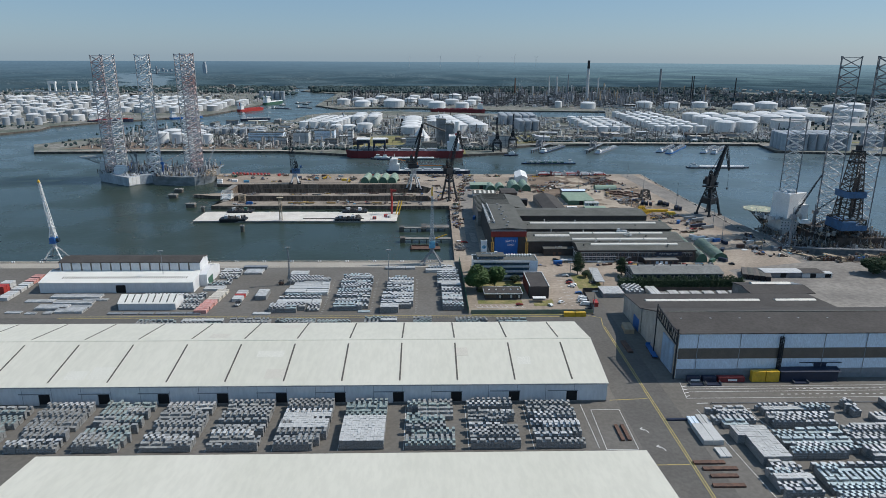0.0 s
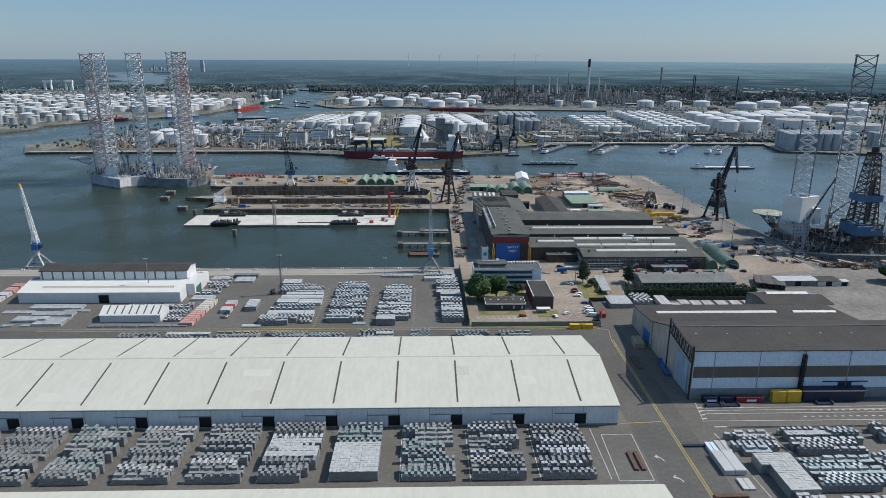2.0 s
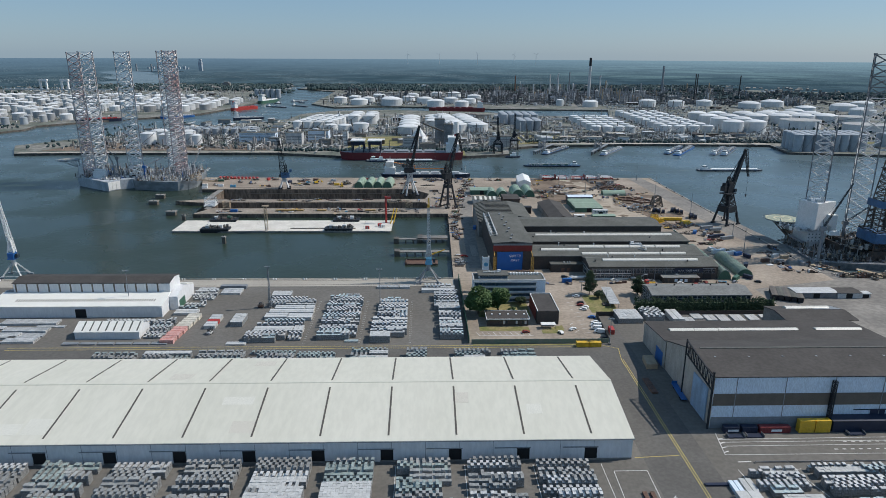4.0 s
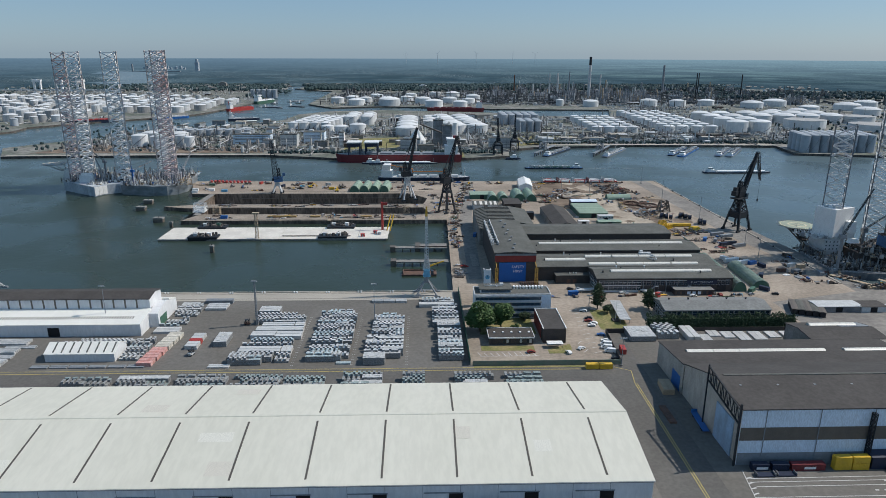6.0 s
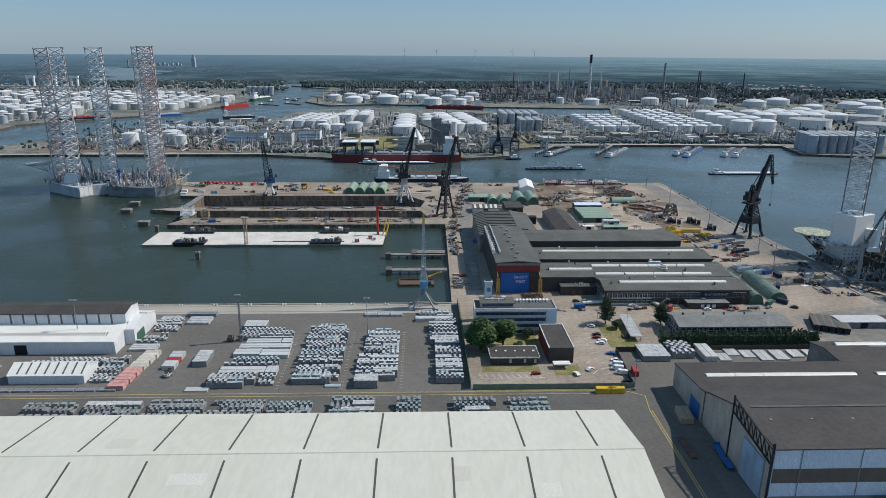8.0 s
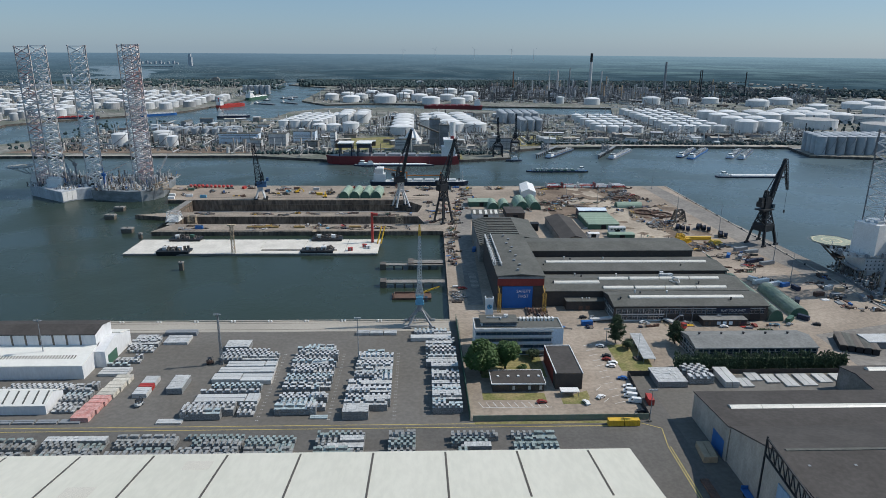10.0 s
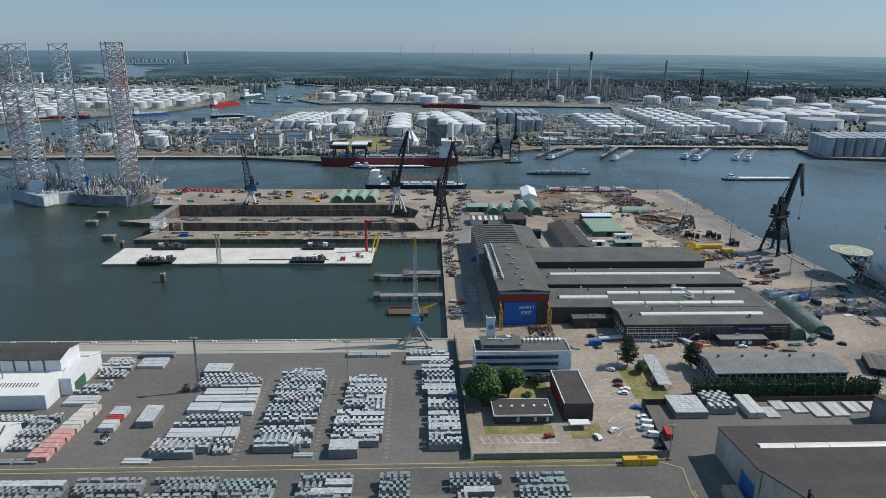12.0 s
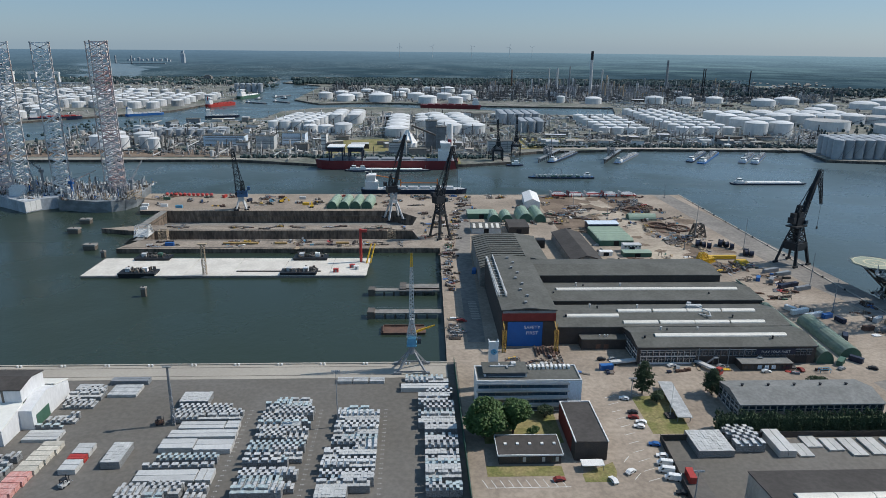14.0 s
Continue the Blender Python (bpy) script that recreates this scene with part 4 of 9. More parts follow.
# ---- offices ----
def offices():
    t = thing("office_block", "white and blue four-storey office block", "office", (8.6, 361.3, 0))
    L, D, H, B = 42.6, 11.6, 13.6, 15.6
    part("wall", Shape().box(0, L, 0, D, 0, H), WHITEWALL, t)
    part("end_wall", Shape().box(L - 5.2, L + 0.02, -0.3, -0.003, 0, H).box(L + 0.003, L + 0.2, -0.3, D, 0, H), BLUEWHITE, t, "pale blue stair end")
    part("roof", Shape().box(0.3, L - 0.3, 0.3, D - 0.3, H, H + 0.15), GREYROOF, t)
    part("parapet", Shape().box(-0.2, L + 0.2, -0.2, 0.3, H, H + 0.6).box(-0.2, L + 0.2, D - 0.3, D + 0.2, H, H + 0.6).box(L - 0.3, L + 0.2, 0.3, D - 0.3, H, H + 0.6).box(-0.2, 0.3, 0.3, D - 0.3, H, H + 0.6), PALESTEEL, t)
    for k in range(4):
        z = 3.35 * k
        part("window_band", Shape().box(0.6, L - 5.5, -0.12, -0.003, z + 0.55, z + 2.65), OFFICEGLASS, t, "dark blue window band")
        part("balcony_floor", Shape().box(-0.2, L - 5, -1.3, -0.125, z + 2.75, z + 2.95), PALESTEEL, t)
        part("balcony_rail", Shape().box(-0.2, L - 5, -1.3, -1.2, z + 2.95, z + 3.45), PALESTEEL, t)
        for i in range(14):
            x = 2.5 + 2.6 * i
            part("mullion", Shape().box(x, x + 0.1, -0.2, -0.125, z + 0.55, z + 2.65), HULLGREY, t)
    part("penthouse", Shape().box(3.2, 20.8, 3.2, 11.0, H + 0.16, H + 2.0), WHITEWALL, t)
    part("penthouse_roof", Shape().box(2.8, 21.3, 2.6, 11.4, H + 2.0, H + 2.4), GREYROOF, t)
    part("penthouse_window", Shape().box(4, 20.2, 3.08, 3.197, H + 0.5, H + 1.7), OFFICEGLASS, t)
    part("roof_duct", Shape().beam((6, 7.4, H + 2.8), (16, 7.4, H + 2.8), 0.5).beam((10, 7.4, H + 2.8), (10, 9.4, H + 2.8), 0.5).beam((13, 5.6, H + 2.8), (13, 7.4, H + 2.8), 0.5).box(15, 17, 8, 10, H + 2.4, H + 3.5), PALESTEEL, t)
    for i in range(10):
        x = 23 + 1.8 * i
        part("roof_hood", Shape().box(x, x + 0.9, 8.8, 11.0, H + 0.16, H + 1.4), WHITEPAINT, t)
    tw = part("clock_tower", Shape().box(6.8, 10.6, B + 0.5, B + 3.4, 0, 21.6).box(6.6, 10.8, B + 0.4, B + 0.7, 20.8, 22.6).box(6.6, 6.9, B + 0.7, B + 3.5, 20.8, 22.6).box(10.5, 10.8, B + 0.7, B + 3.5, 20.8, 22.6), WHITEWALL, t, "slim white clock tower")
    part("clock_dial", Shape().hull([(8.7 + 1.3 * math.cos(a * math.pi / 10), B + 0.3, 18 + 1.3 * math.sin(a * math.pi / 10)) for a in range(20)],
                                    [(8.7 + 1.3 * math.cos(a * math.pi / 10), B + 0.49, 18 + 1.3 * math.sin(a * math.pi / 10)) for a in range(20)]), SKYBLUE, tw, "round pale blue clock dial")
    part("clock_hand", Shape().beam((8.7, B + 0.24, 18), (8.7, B + 0.24, 19.1), 0.16).beam((8.7, B + 0.24, 18), (9.4, B + 0.24, 17.6), 0.16), NAVY, tw)
    d = thing("training_building", "dark flat-roofed block with a red side wall", "building", (41.3, 331, 0))
    part("wall", Shape().box(0, 11.8, 0, 24.5, 0, 7.8), BRICK, d)
    part("side_wall", Shape().box(-0.15, -0.003, 5, 24.5, 0.2, 7.8), REDBRICK, d, "dark red west wall")
    part("roof", Shape().box(0.2, 11.6, 0.2, 24.3, 7.8, 7.9), DARKROOF, d)
    part("parapet", Shape().box(-0.2, 0.2, -0.2, 24.7, 7.8, 8.25).box(11.6, 12, -0.2, 24.7, 7.8, 8.25).box(0.2, 11.6, 24.3, 24.7, 7.8, 8.25), WHITEPAINT, d, "white roof edge")
    l = thing("gatehouse", "low dark brick gatehouse with a flat roof", "gatehouse", (13.7, 329.6, 0))
    part("wall", Shape().box(0, 22.4, 0, 10.2, 0, 3.8), BRICK, l)
    part("roof", Shape().box(-0.4, 22.8, -0.4, 10.6, 3.8, 4.2), DARKROOF, l)
    part("roof_edge", Shape().box(-0.6, 23, -0.65, -0.4, 3.75, 4.35).box(-0.65, -0.4, -0.4, 10.6, 3.75, 4.35).box(22.8, 23.05, -0.4, 10.6, 3.75, 4.35).box(-0.6, 23, 10.6, 10.85, 3.75, 4.35), WHITEPAINT, l, "white roof edge")
    for i, x in enumerate((7, 8.6, 9.9, 15.5, 19, 20.4)):
        part("window", Shape().box(x, x + 1.1, -0.08, -0.003, 1, 2.9), PALESTEEL if i % 2 else GLASS, l)
    for i in range(5):
        part("roof_dome", Shape().box(2.4 + 4.5 * i, 3.4 + 4.5 * i, 5, 6, 4.2, 4.6), WHITEPAINT, l)
    c = thing("bicycle_shelter", "small open shelter with a white roof", "shelter", (42.5, 325, 0))
    part("roof", Shape().box(0, 8, 0, 3.4, 2.4, 2.65), WHITEPAINT, c)
    for x in (0.3, 7.6):
        for y in (0.3, 3):
            part("post", Shape().box(x, x + 0.12, y, y + 0.12, 0, 2.4), GREYSTEEL, c)
    part("screen", Shape().box(0.3, 7.7, 3.05, 3.12, 0.2, 2.2), GREYSTEEL, c)
    cp = thing("carport", "long open carport with a pale flat roof", "carport", (88, 352, 0), -4)
    part("roof", Shape().box(0, 6, 0, 26, 2.6, 2.85), PROFILE, cp)
    for i in range(6):
        part("post", Shape().box(0.5, 0.7, 1 + 4.8 * i, 1.2 + 4.8 * i, 0, 2.6), GREYSTEEL, cp)
        part("post", Shape().box(5.4, 5.6, 1 + 4.8 * i, 1.2 + 4.8 * i, 0, 2.6), GREYSTEEL, cp)


offices()


# ---- storage tanks on the far bank ----
MESHES = {}


def ring_mesh(kind, r, h, mat):
    key = (kind, r, h, mat.name)
    if key not in MESHES:
        s = Shape()
        if kind == "shell":
            s.cyl(0, 0, 0, h, r, 24)
            s.cyl(0, 0, h - 0.5, h, r + 0.25, 24)
        elif kind == "dome":
            k = 24
            rings = [(r, h), (r * 0.7, h + r * 0.11), (r * 0.35, h + r * 0.17), (0.05, h + r * 0.19)]
            for (ra, za), (rb, zb) in zip(rings, rings[1:]):
                s.cyl(0, 0, za, zb, ra, k, rb)
        elif kind == "flat":
            s.cyl(0, 0, h, h + 0.4, r * 0.985, 24, r * 0.9)
        else:
            for i in range(15):
                a0, q = i * 0.14, h * i / 14
                s.v += [((r + e) * math.cos(a0), (r + e) * math.sin(a0), q + f) for e, f in ((0.25, 0), (0.95, 0), (0.95, 0.9), (0.25, 0.9))]
            for i in range(14):
                for j in range(4):
                    s.f.append((4 * i + j, 4 * i + (j + 1) % 4, 4 * i + 4 + (j + 1) % 4, 4 * i + 4 + j))
            s.m = [0] * len(s.f)
        MESHES[key] = s.data(kind, [mat], smooth=False)
    return MESHES[key]


def tank(x, y, r, h, mat=None, flat=False, stair=True, group="storage tanks"):
    mat = mat or TANKWHITE
    label = "grey cylindrical silo with a shallow cone roof" if mat is TANKGREY else "white cylindrical storage tank with a shallow dome roof"
    if flat:
        label = "wide white floating-roof storage tank"
    t = thing("storage_tank", label, "tank", (x, y, 0), rz=random.uniform(150, 330), group=group)
    part("shell", ring_mesh("shell", r, h, mat), mat, t)
    part("roof", ring_mesh("flat" if flat else "dome", r, h, TANKROOF if flat else TANKWHITE if mat is TANKSHADE else mat), TANKROOF if flat else mat, t)
    if stair:
        part("stair", ring_mesh("stair", r, h, GREYSTEEL), GREYSTEEL, t)
    return t


def rows_of_tanks(x, y, dx, dy, nx, ny, r, h, mat=None, shear=0.0):
    for j in range(ny):
        for i in range(nx):
            tank(x + dx * i + shear * j, y + dy * j, r, h, mat, stair=j < 1)


rows_of_tanks(310, 1164, 22.5, 39, 4, 6, 10.3, 11.5, shear=1)
rows_of_tanks(447, 1166, 27.5, 38, 4, 9, 10.8, 12.5, shear=1)
rows_of_tanks(576, 1162, 44, 58, 2, 4, 19.5, 21.5, shear=3)
rows_of_tanks(562, 934, 14.5, 15, 8, 4, 6.8, 26, TANKGREY, shear=3)
rows_of_tanks(735, 975, 15, 15, 7, 2, 6.8, 22, TANKGREY)
for p in ((757, 1240, 39, 17), (860, 1190, 42, 14), (1010, 1100, 40, 15), (930, 1330, 36, 15)):
    tank(*p, flat=True)
rows_of_tanks(715, 1330, 52, 55, 4, 2, 24, 17)
rows_of_tanks(-50, 1124, 0, 45, 1, 5, 20, 15)
rows_of_tanks(42, 1166, 40, 42, 2, 5, 19.5, 15, shear=-6)
rows_of_tanks(-5, 1250, 0, 45, 1, 3, 15, 13)
rows_of_tanks(-170, 1300, 33, 36, 2, 3, 14.5, 17)
tank(-141, 1152, 15, 17), tank(-172, 1160, 13, 13), tank(-200, 1172, 12, 12)
rows_of_tanks(-271, 1207, 21, 26, 4, 6, 9.8, 14.5, shear=4)
rows_of_tanks(-470, 1120, 17, 18, 9, 2, 6.5, 11, TANKGREY)
tank(-468, 997, 12, 18), tank(-436, 992, 12.5, 17), tank(-405, 1002, 9, 17), tank(-388, 990, 8, 16), tank(-462, 1030, 16, 18), tank(-420, 1032, 14, 17)
rows_of_tanks(170, 1180, 15, 16, 3, 4, 7, 20, TANKGREY)
rows_of_tanks(150, 1290, 16, 16, 5, 5, 7.2, 21, TANKGREY)
for p in ((-277, 1857, 20, 15), (-211, 1781, 24, 15), (-116, 1772, 31, 18), (11, 1736, 25, 16), (85, 1735, 20, 14), (23, 2156, 19, 13), (82, 2109, 23, 15), (-196, 1885, 21, 13),
          (-240, 1930, 19, 14), (-130, 1890, 21, 14), (-70, 1920, 20, 14), (-20, 1850, 24, 15), (60, 1850, 22, 15), (115, 1830, 19, 14), (-60, 2060, 20, 13), (-170, 2010, 20, 14), (140, 1970, 22, 15)):
    tank(*p, stair=False)
for p in ((457, 1741, 22, 15), (628, 1753, 24, 17), (714, 1757, 23, 15), (374, 1764, 11, 17), (809, 1782, 23, 14), (900, 1700, 30, 15), (1000, 1760, 32, 15), (1130, 1640, 34, 14), (1240, 1720, 30, 15),
          (1080, 1500, 30, 15), (1200, 1400, 36, 14), (1330, 1560, 30, 15), (960, 1541, 24, 17), (890, 1475, 22, 15), (820, 1458, 20, 14)):
    tank(*p, stair=False)
# the tank farm beyond the side channel: the front rows one by one, the rest as one mass
random.seed(5)
farm, farm_roof = Shape(), Shape()
for j in range(18):
    for i in range(24):
        x = -815 - 34 * i + 3 * j + (16 if j % 2 else 0)
        y = 1270 + 43 * j
        if x > -800 + 0.6 * (y - 1320) or random.random() < 0.24 or (j % 5 == 3 and i % 3):
            continue
        x, y = x + random.uniform(-4, 4), y + random.uniform(-5, 5)
        r, h = (7.5, 14) if j < 2 else (random.choice((9, 11, 13, 14.5)), random.choice((12, 14, 16)))
        if j < 4 and i < 9:
            tank(x, y, r, h, TANKGREY if j < 1 else random.choice((TANKWHITE, TANKSHADE, TANKSHADE)), stair=False)
        else:
            farm.cyl(x, y, 0, h, r, 16)
            farm_roof.cyl(x, y, h, h + r * 0.17, r, 16, r * 0.2)
for j in range(6):
    for i in range(6):
        x, y = -760 + 42 * i - 6 * j, 1560 + 55 * j
        if x < -600 + 0.2 * (y - 1600):
            farm.cyl(x, y, 0, 14, 15, 18)
            farm_roof.cyl(x, y, 14, 16.6, 15, 18, 3)
both = Shape()
for q in (farm, farm_roof):
    k = len(both.v)
    both.v += q.v
    both.f += [tuple(i + k for i in f) for f in q.f]
    both.m += [0 if q is farm else 1] * len(q.f)
tagged(part("far_tank_farm", both, [TANKSHADE, TANKWHITE]), "crowded white storage tanks across the channel", "tanks", kind="stuff")


# ---- ships and barges ----
def hull_outline(L, W, bow=0.14, stern=0.05):
    """Bow towards +x, from the stern's port side round."""
    h, b = W / 2, L * bow
    return [(-L / 2, -h * 0.7), (-L / 2 + L * stern, -h), (L / 2 - b, -h), (L / 2 - b * 0.4, -h * 0.6), (L / 2, 0),
            (L / 2 - b * 0.4, h * 0.6), (L / 2 - b, h), (-L / 2 + L * stern, h), (-L / 2, h * 0.7)]


def hull_shape(L, W, z0, z1, **k):
    o = hull_outline(L, W, **k)
    return Shape().hull([(x * 0.97, y * 0.9, z0) for x, y in o], [(x, y, z1) for x, y in o])


def river_barge(x, y, rz, L, W, label, hull_mat, hatch_mat, tanker=False, wake=False):
    t = thing("river_barge", label, "barge", (x, y, WATER_Z), rz, group="river barges")
    part("hull", hull_shape(L, W, -1.5, 1.6), hull_mat, t)
    part("deck", Shape().prism([(a * 0.97, b * 0.9) for a, b in hull_outline(L, W)], 1.6, 1.75), RIGBLUE if tanker else GREYSTEEL, t)
    if tanker:
        part("trunk_deck", Shape().box(-L * 0.28, L * 0.38, -W * 0.3, W * 0.3, 1.75, 3.2), LEGSTEEL if hatch_mat is GREYSTEEL else hatch_mat, t)
        p = Shape()
        for k in (-0.12, 0.0, 0.12):
            p.beam((-L * 0.28, W * k, 3.6), (L * 0.4, W * k, 3.6), 0.3)
        for k in range(8):
            p.box(-L * 0.25 + L * 0.08 * k, -L * 0.25 + L * 0.08 * k + 1.6, -W * 0.2, W * 0.2, 3.2, 4.3)
        r_ = random.Random(int(L + x))
        for k in range(70):
            a, b = r_.uniform(-L * 0.3, L * 0.4), r_.uniform(-W * 0.4, W * 0.4)
            p.box(a, a + r_.uniform(0.5, 2.2), b, b + r_.uniform(0.3, 1.0), 1.75, r_.uniform(2.4, 4.6))
        part("pipework", p, PALESTEEL, t)
        g = Shape()
        for k in range(14):
            a = -L * 0.3 + L * 0.05 * k
            g.beam((a, -W * 0.42, 1.75), (a, -W * 0.42, 3.0), 0.14).beam((a, W * 0.42, 1.75), (a, W * 0.42, 3.0), 0.14)
            g.beam((a, -W * 0.35, 3.3), (a, W * 0.35, 3.3), 0.3)
        g.beam((-L * 0.3, -W * 0.42, 3.0), (L * 0.38, -W * 0.42, 3.0), 0.12).beam((-L * 0.3, W * 0.42, 3.0), (L * 0.38, W * 0.42, 3.0), 0.12)
        part("deck_rail", g, LEGSTEEL, t)
        part("loading_mast", Shape().cyl(0, 0, 3.2, 10, 0.3, 6).beam((0, 0, 9.5), (7, 0, 11), 0.35), GREYSTEEL, t)
    else:
        part("hatch", Shape().along_x([(-W * 0.38, 1.75), (W * 0.38, 1.75), (W * 0.38, 2.9), (0, 3.5), (-W * 0.38, 2.9)], -L * 0.3, L * 0.4), hatch_mat, t)
    part("wheelhouse", Shape().box(-L * 0.44, -L * 0.34, -W * 0.36, W * 0.36, 1.75, 4.2).box(-L * 0.42, -L * 0.37, -W * 0.25, W * 0.25, 4.2, 6.8), WHITEPAINT, t)
    part("wheelhouse_window", Shape().box(-L * 0.421, -L * 0.369, -W * 0.255, W * 0.255, 5.3, 6.2), GLASS, t)
    if wake:
        r_, w = random.Random(int(L)), Shape()
        for k in range(46):
            a, e = -L * 0.5 - 2 - k * 2.2, 0.5 + 0.06 * k
            q = e * r_.uniform(-0.4, 0.4)
            w.box(a - r_.uniform(1.8, 3.4), a, q - r_.uniform(0.15, 0.5), q + r_.uniform(0.15, 0.5), 0.06, 0.1 + 0.001 * k)
        part("wake", w, FOAM, t, "thin white wake", kind="stuff")
    part("mast", Shape().cyl(L * 0.44, 0, 1.6, 7, 0.12, 6).cyl(-L * 0.4, 0, 6.8, 10, 0.12, 6), GREYSTEEL, t)
    return t


river_barge(153, 823, 180, 78, 9.5, "dark low river tanker under way", NAVY, GREENDARK, True, True)
river_barge(384, 792, 0, 88, 11, "river barge with long white hatch covers under way", NAVY, WHITEPAINT, wake=True)
river_barge(189, 957, 58, 110, 11, "river tanker with pale decks moored at a jetty", NAVY, GREYSTEEL, True)
river_barge(276, 950, 58, 110, 11, "river tanker with pale decks moored at a jetty", GREYSTEEL, PALESTEEL, True)
river_barge(395, 957, 57, 125, 11.5, "blue and white river tanker moored off the quay", BLUE, GREYSTEEL, True)
river_barge(380, 962, 57, 110, 10.5, "blue and white river tanker moored off the quay", NAVY, HULLGREY, True)
river_barge(448, 954, 57, 110, 11, "white river tanker moored beside another", HULLGREY, GREYSTEEL, True)
river_barge(462, 949, 57, 110, 11, "white river tanker moored beside another", HULLGREY, GREYSTEEL, True)
river_barge(-52, 862, 0, 105, 10, "river barge with white hatches beside the red ship", NAVY, WHITEPAINT)
river_barge(-440, 1730, -30, 75, 10, "dark river barge in the side channel", NAVY, GREYSTEEL)
river_barge(-380, 1760, -40, 70, 10, "dark river barge in the side channel", NAVY, GREYSTEEL)
river_barge(-420, 1950, 60, 80, 10, "dark river barge in the side channel", NAVY, GREYSTEEL)
river_barge(520, 610, 60, 60, 10, "dark low harbour barge on the river", NAVY, GREYSTEEL)


def sea_ship(x, y, rz, L, W, H, hull_mat, label, deck_mat, house_frac=0.12, house_h=20):
    t = thing("cargo_ship", label, "ship", (x, y, WATER_Z), rz)
    part("hull", hull_shape(L, W, -2, H, bow=0.1), hull_mat, t)
    part("deck", Shape().prism([(a * 0.97, b * 0.92) for a, b in hull_outline(L, W, bow=0.1)], H, H + 0.2), deck_mat, t)
    a = -L / 2 + L * 0.04
    hs = Shape().box(a, a + L * house_frac, -W * 0.42, W * 0.42, H + 0.2, H + house_h * 0.55)
    hs.box(a + L * 0.01, a + L * house_frac * 0.8, -W * 0.36, W * 0.36, H + house_h * 0.55, H + house_h * 0.85)
    hs.box(a + L * 0.015, a + L * house_frac * 0.85, -W * 0.5, W * 0.5, H + house_h * 0.85, H + house_h)
    house = part("deckhouse", hs, WHITEPAINT, t, "white stepped deckhouse")
    for k in range(4):
        z = H + 1.5 + house_h * 0.13 * k
        part("window_band", Shape().box(a + L * house_frac, a + L * house_frac + 0.1, -W * 0.36, W * 0.36, z, z + 1.1), GLASS, house)
    part("funnel", Shape().cyl(a + L * 0.02, 0, H, H + house_h * 1.15, W * 0.1, 10), hull_mat, t)
    part("mast", Shape().cyl(a + L * house_frac * 0.5, 0, H + house_h, H + house_h * 1.4, 0.35, 6).beam((a, -2, H + house_h * 1.2), (a + 6, 2, H + house_h * 1.2), 0.3), PALESTEEL, t)
    part("foremast", Shape().cyl(L * 0.44, 0, H, H + house_h * 0.7, 0.4, 6), PALESTEEL, t)
    for k in range(6):
        u = -L * 0.28 + L * 0.112 * k
        part("hatch", Shape().box(u, u + L * 0.09, -W * 0.33, W * 0.33, H + 0.2, H + 2.2), deck_mat, t)
    return t


red = sea_ship(-54, 879, 180, 178, 24, 11, HULLRED, "dark red bulk carrier moored at the far quay", GREYSTEEL, 0.1, 22)
for u in (38, 62):
    c = Shape()
    for a in (-8, 8):
        for b in (-10, 10):
            c.box(u + a - 0.8, u + a + 0.8, b - 0.8, b + 0.8, 11, 27)
    c.box(u - 9, u + 9, -11, 11, 22, 26)
    part("gantry_crane", c, NAVY, red, "dark travelling gantry crane")
    part("gantry_roof", Shape().box(u - 10, u + 10, -12, 12, 27, 28.2), WHITEPAINT, red)
co = sea_ship(-19, 748, 0, 110, 13, 5, NAVY, "small coaster with a white deckhouse at the quay", PALESTEEL, 0.12, 15)
part("deck_gantry", Shape().beam((-14, 0, 5), (-14, 0, 15), 1.2).beam((24, 0, 5), (24, 0, 15), 1.2).beam((-14, 0, 11), (24, 0, 11), 0.9).beam((-40, 0, 19), (-14, 0, 14), 0.8), ORANGE, co, "orange deck gantry")
sea_ship(65, 1615, 180, 150, 22, 10, HULLRED, "dark red tanker in the inner harbour", HULLRED, 0.1, 16)
sea_ship(-505, 1650, 60, 95, 16, 7, RED, "bright red tanker at the tank farm quay", RED, 0.12, 16)
sea_ship(-425, 1405, 20, 70, 12, 5, NAVY, "coaster with white deckhouse in the side channel", PALESTEEL, 0.14, 13)
sea_ship(-735, 1350, 30, 95, 15, 7, NAVY, "dark tanker at the tank farm", RED, 0.14, 12)
sea_ship(-600, 1440, 40, 80, 13, 5, BLUE, "blue coaster at the tank farm", PALESTEEL, 0.14, 12)
sea_ship(-505, 1900, 75, 120, 18, 8, GREENDARK, "green and white vessel at the silo quay", WHITEPAINT, 0.2, 18)


def tug(x, y, rz, label="small tug with a white wheelhouse"):
    t = thing("tug_boat", label, "tug", (x, y, WATER_Z), rz, group="tugs")
    part("hull", hull_shape(22, 7, -1, 2.0, bow=0.3), NAVY, t)
    part("deckhouse", Shape().box(-4, 5, -2.2, 2.2, 2, 4.6).box(-1, 4, -1.8, 1.8, 4.6, 7), WHITEPAINT, t)
    part("mast", Shape().cyl(1, 0, 7, 12, 0.15, 6), GREYSTEEL, t)


tug(-84, 858, 10), tug(-465, 1850, 40), tug(-400, 1880, -20), tug(110, 895, 0)


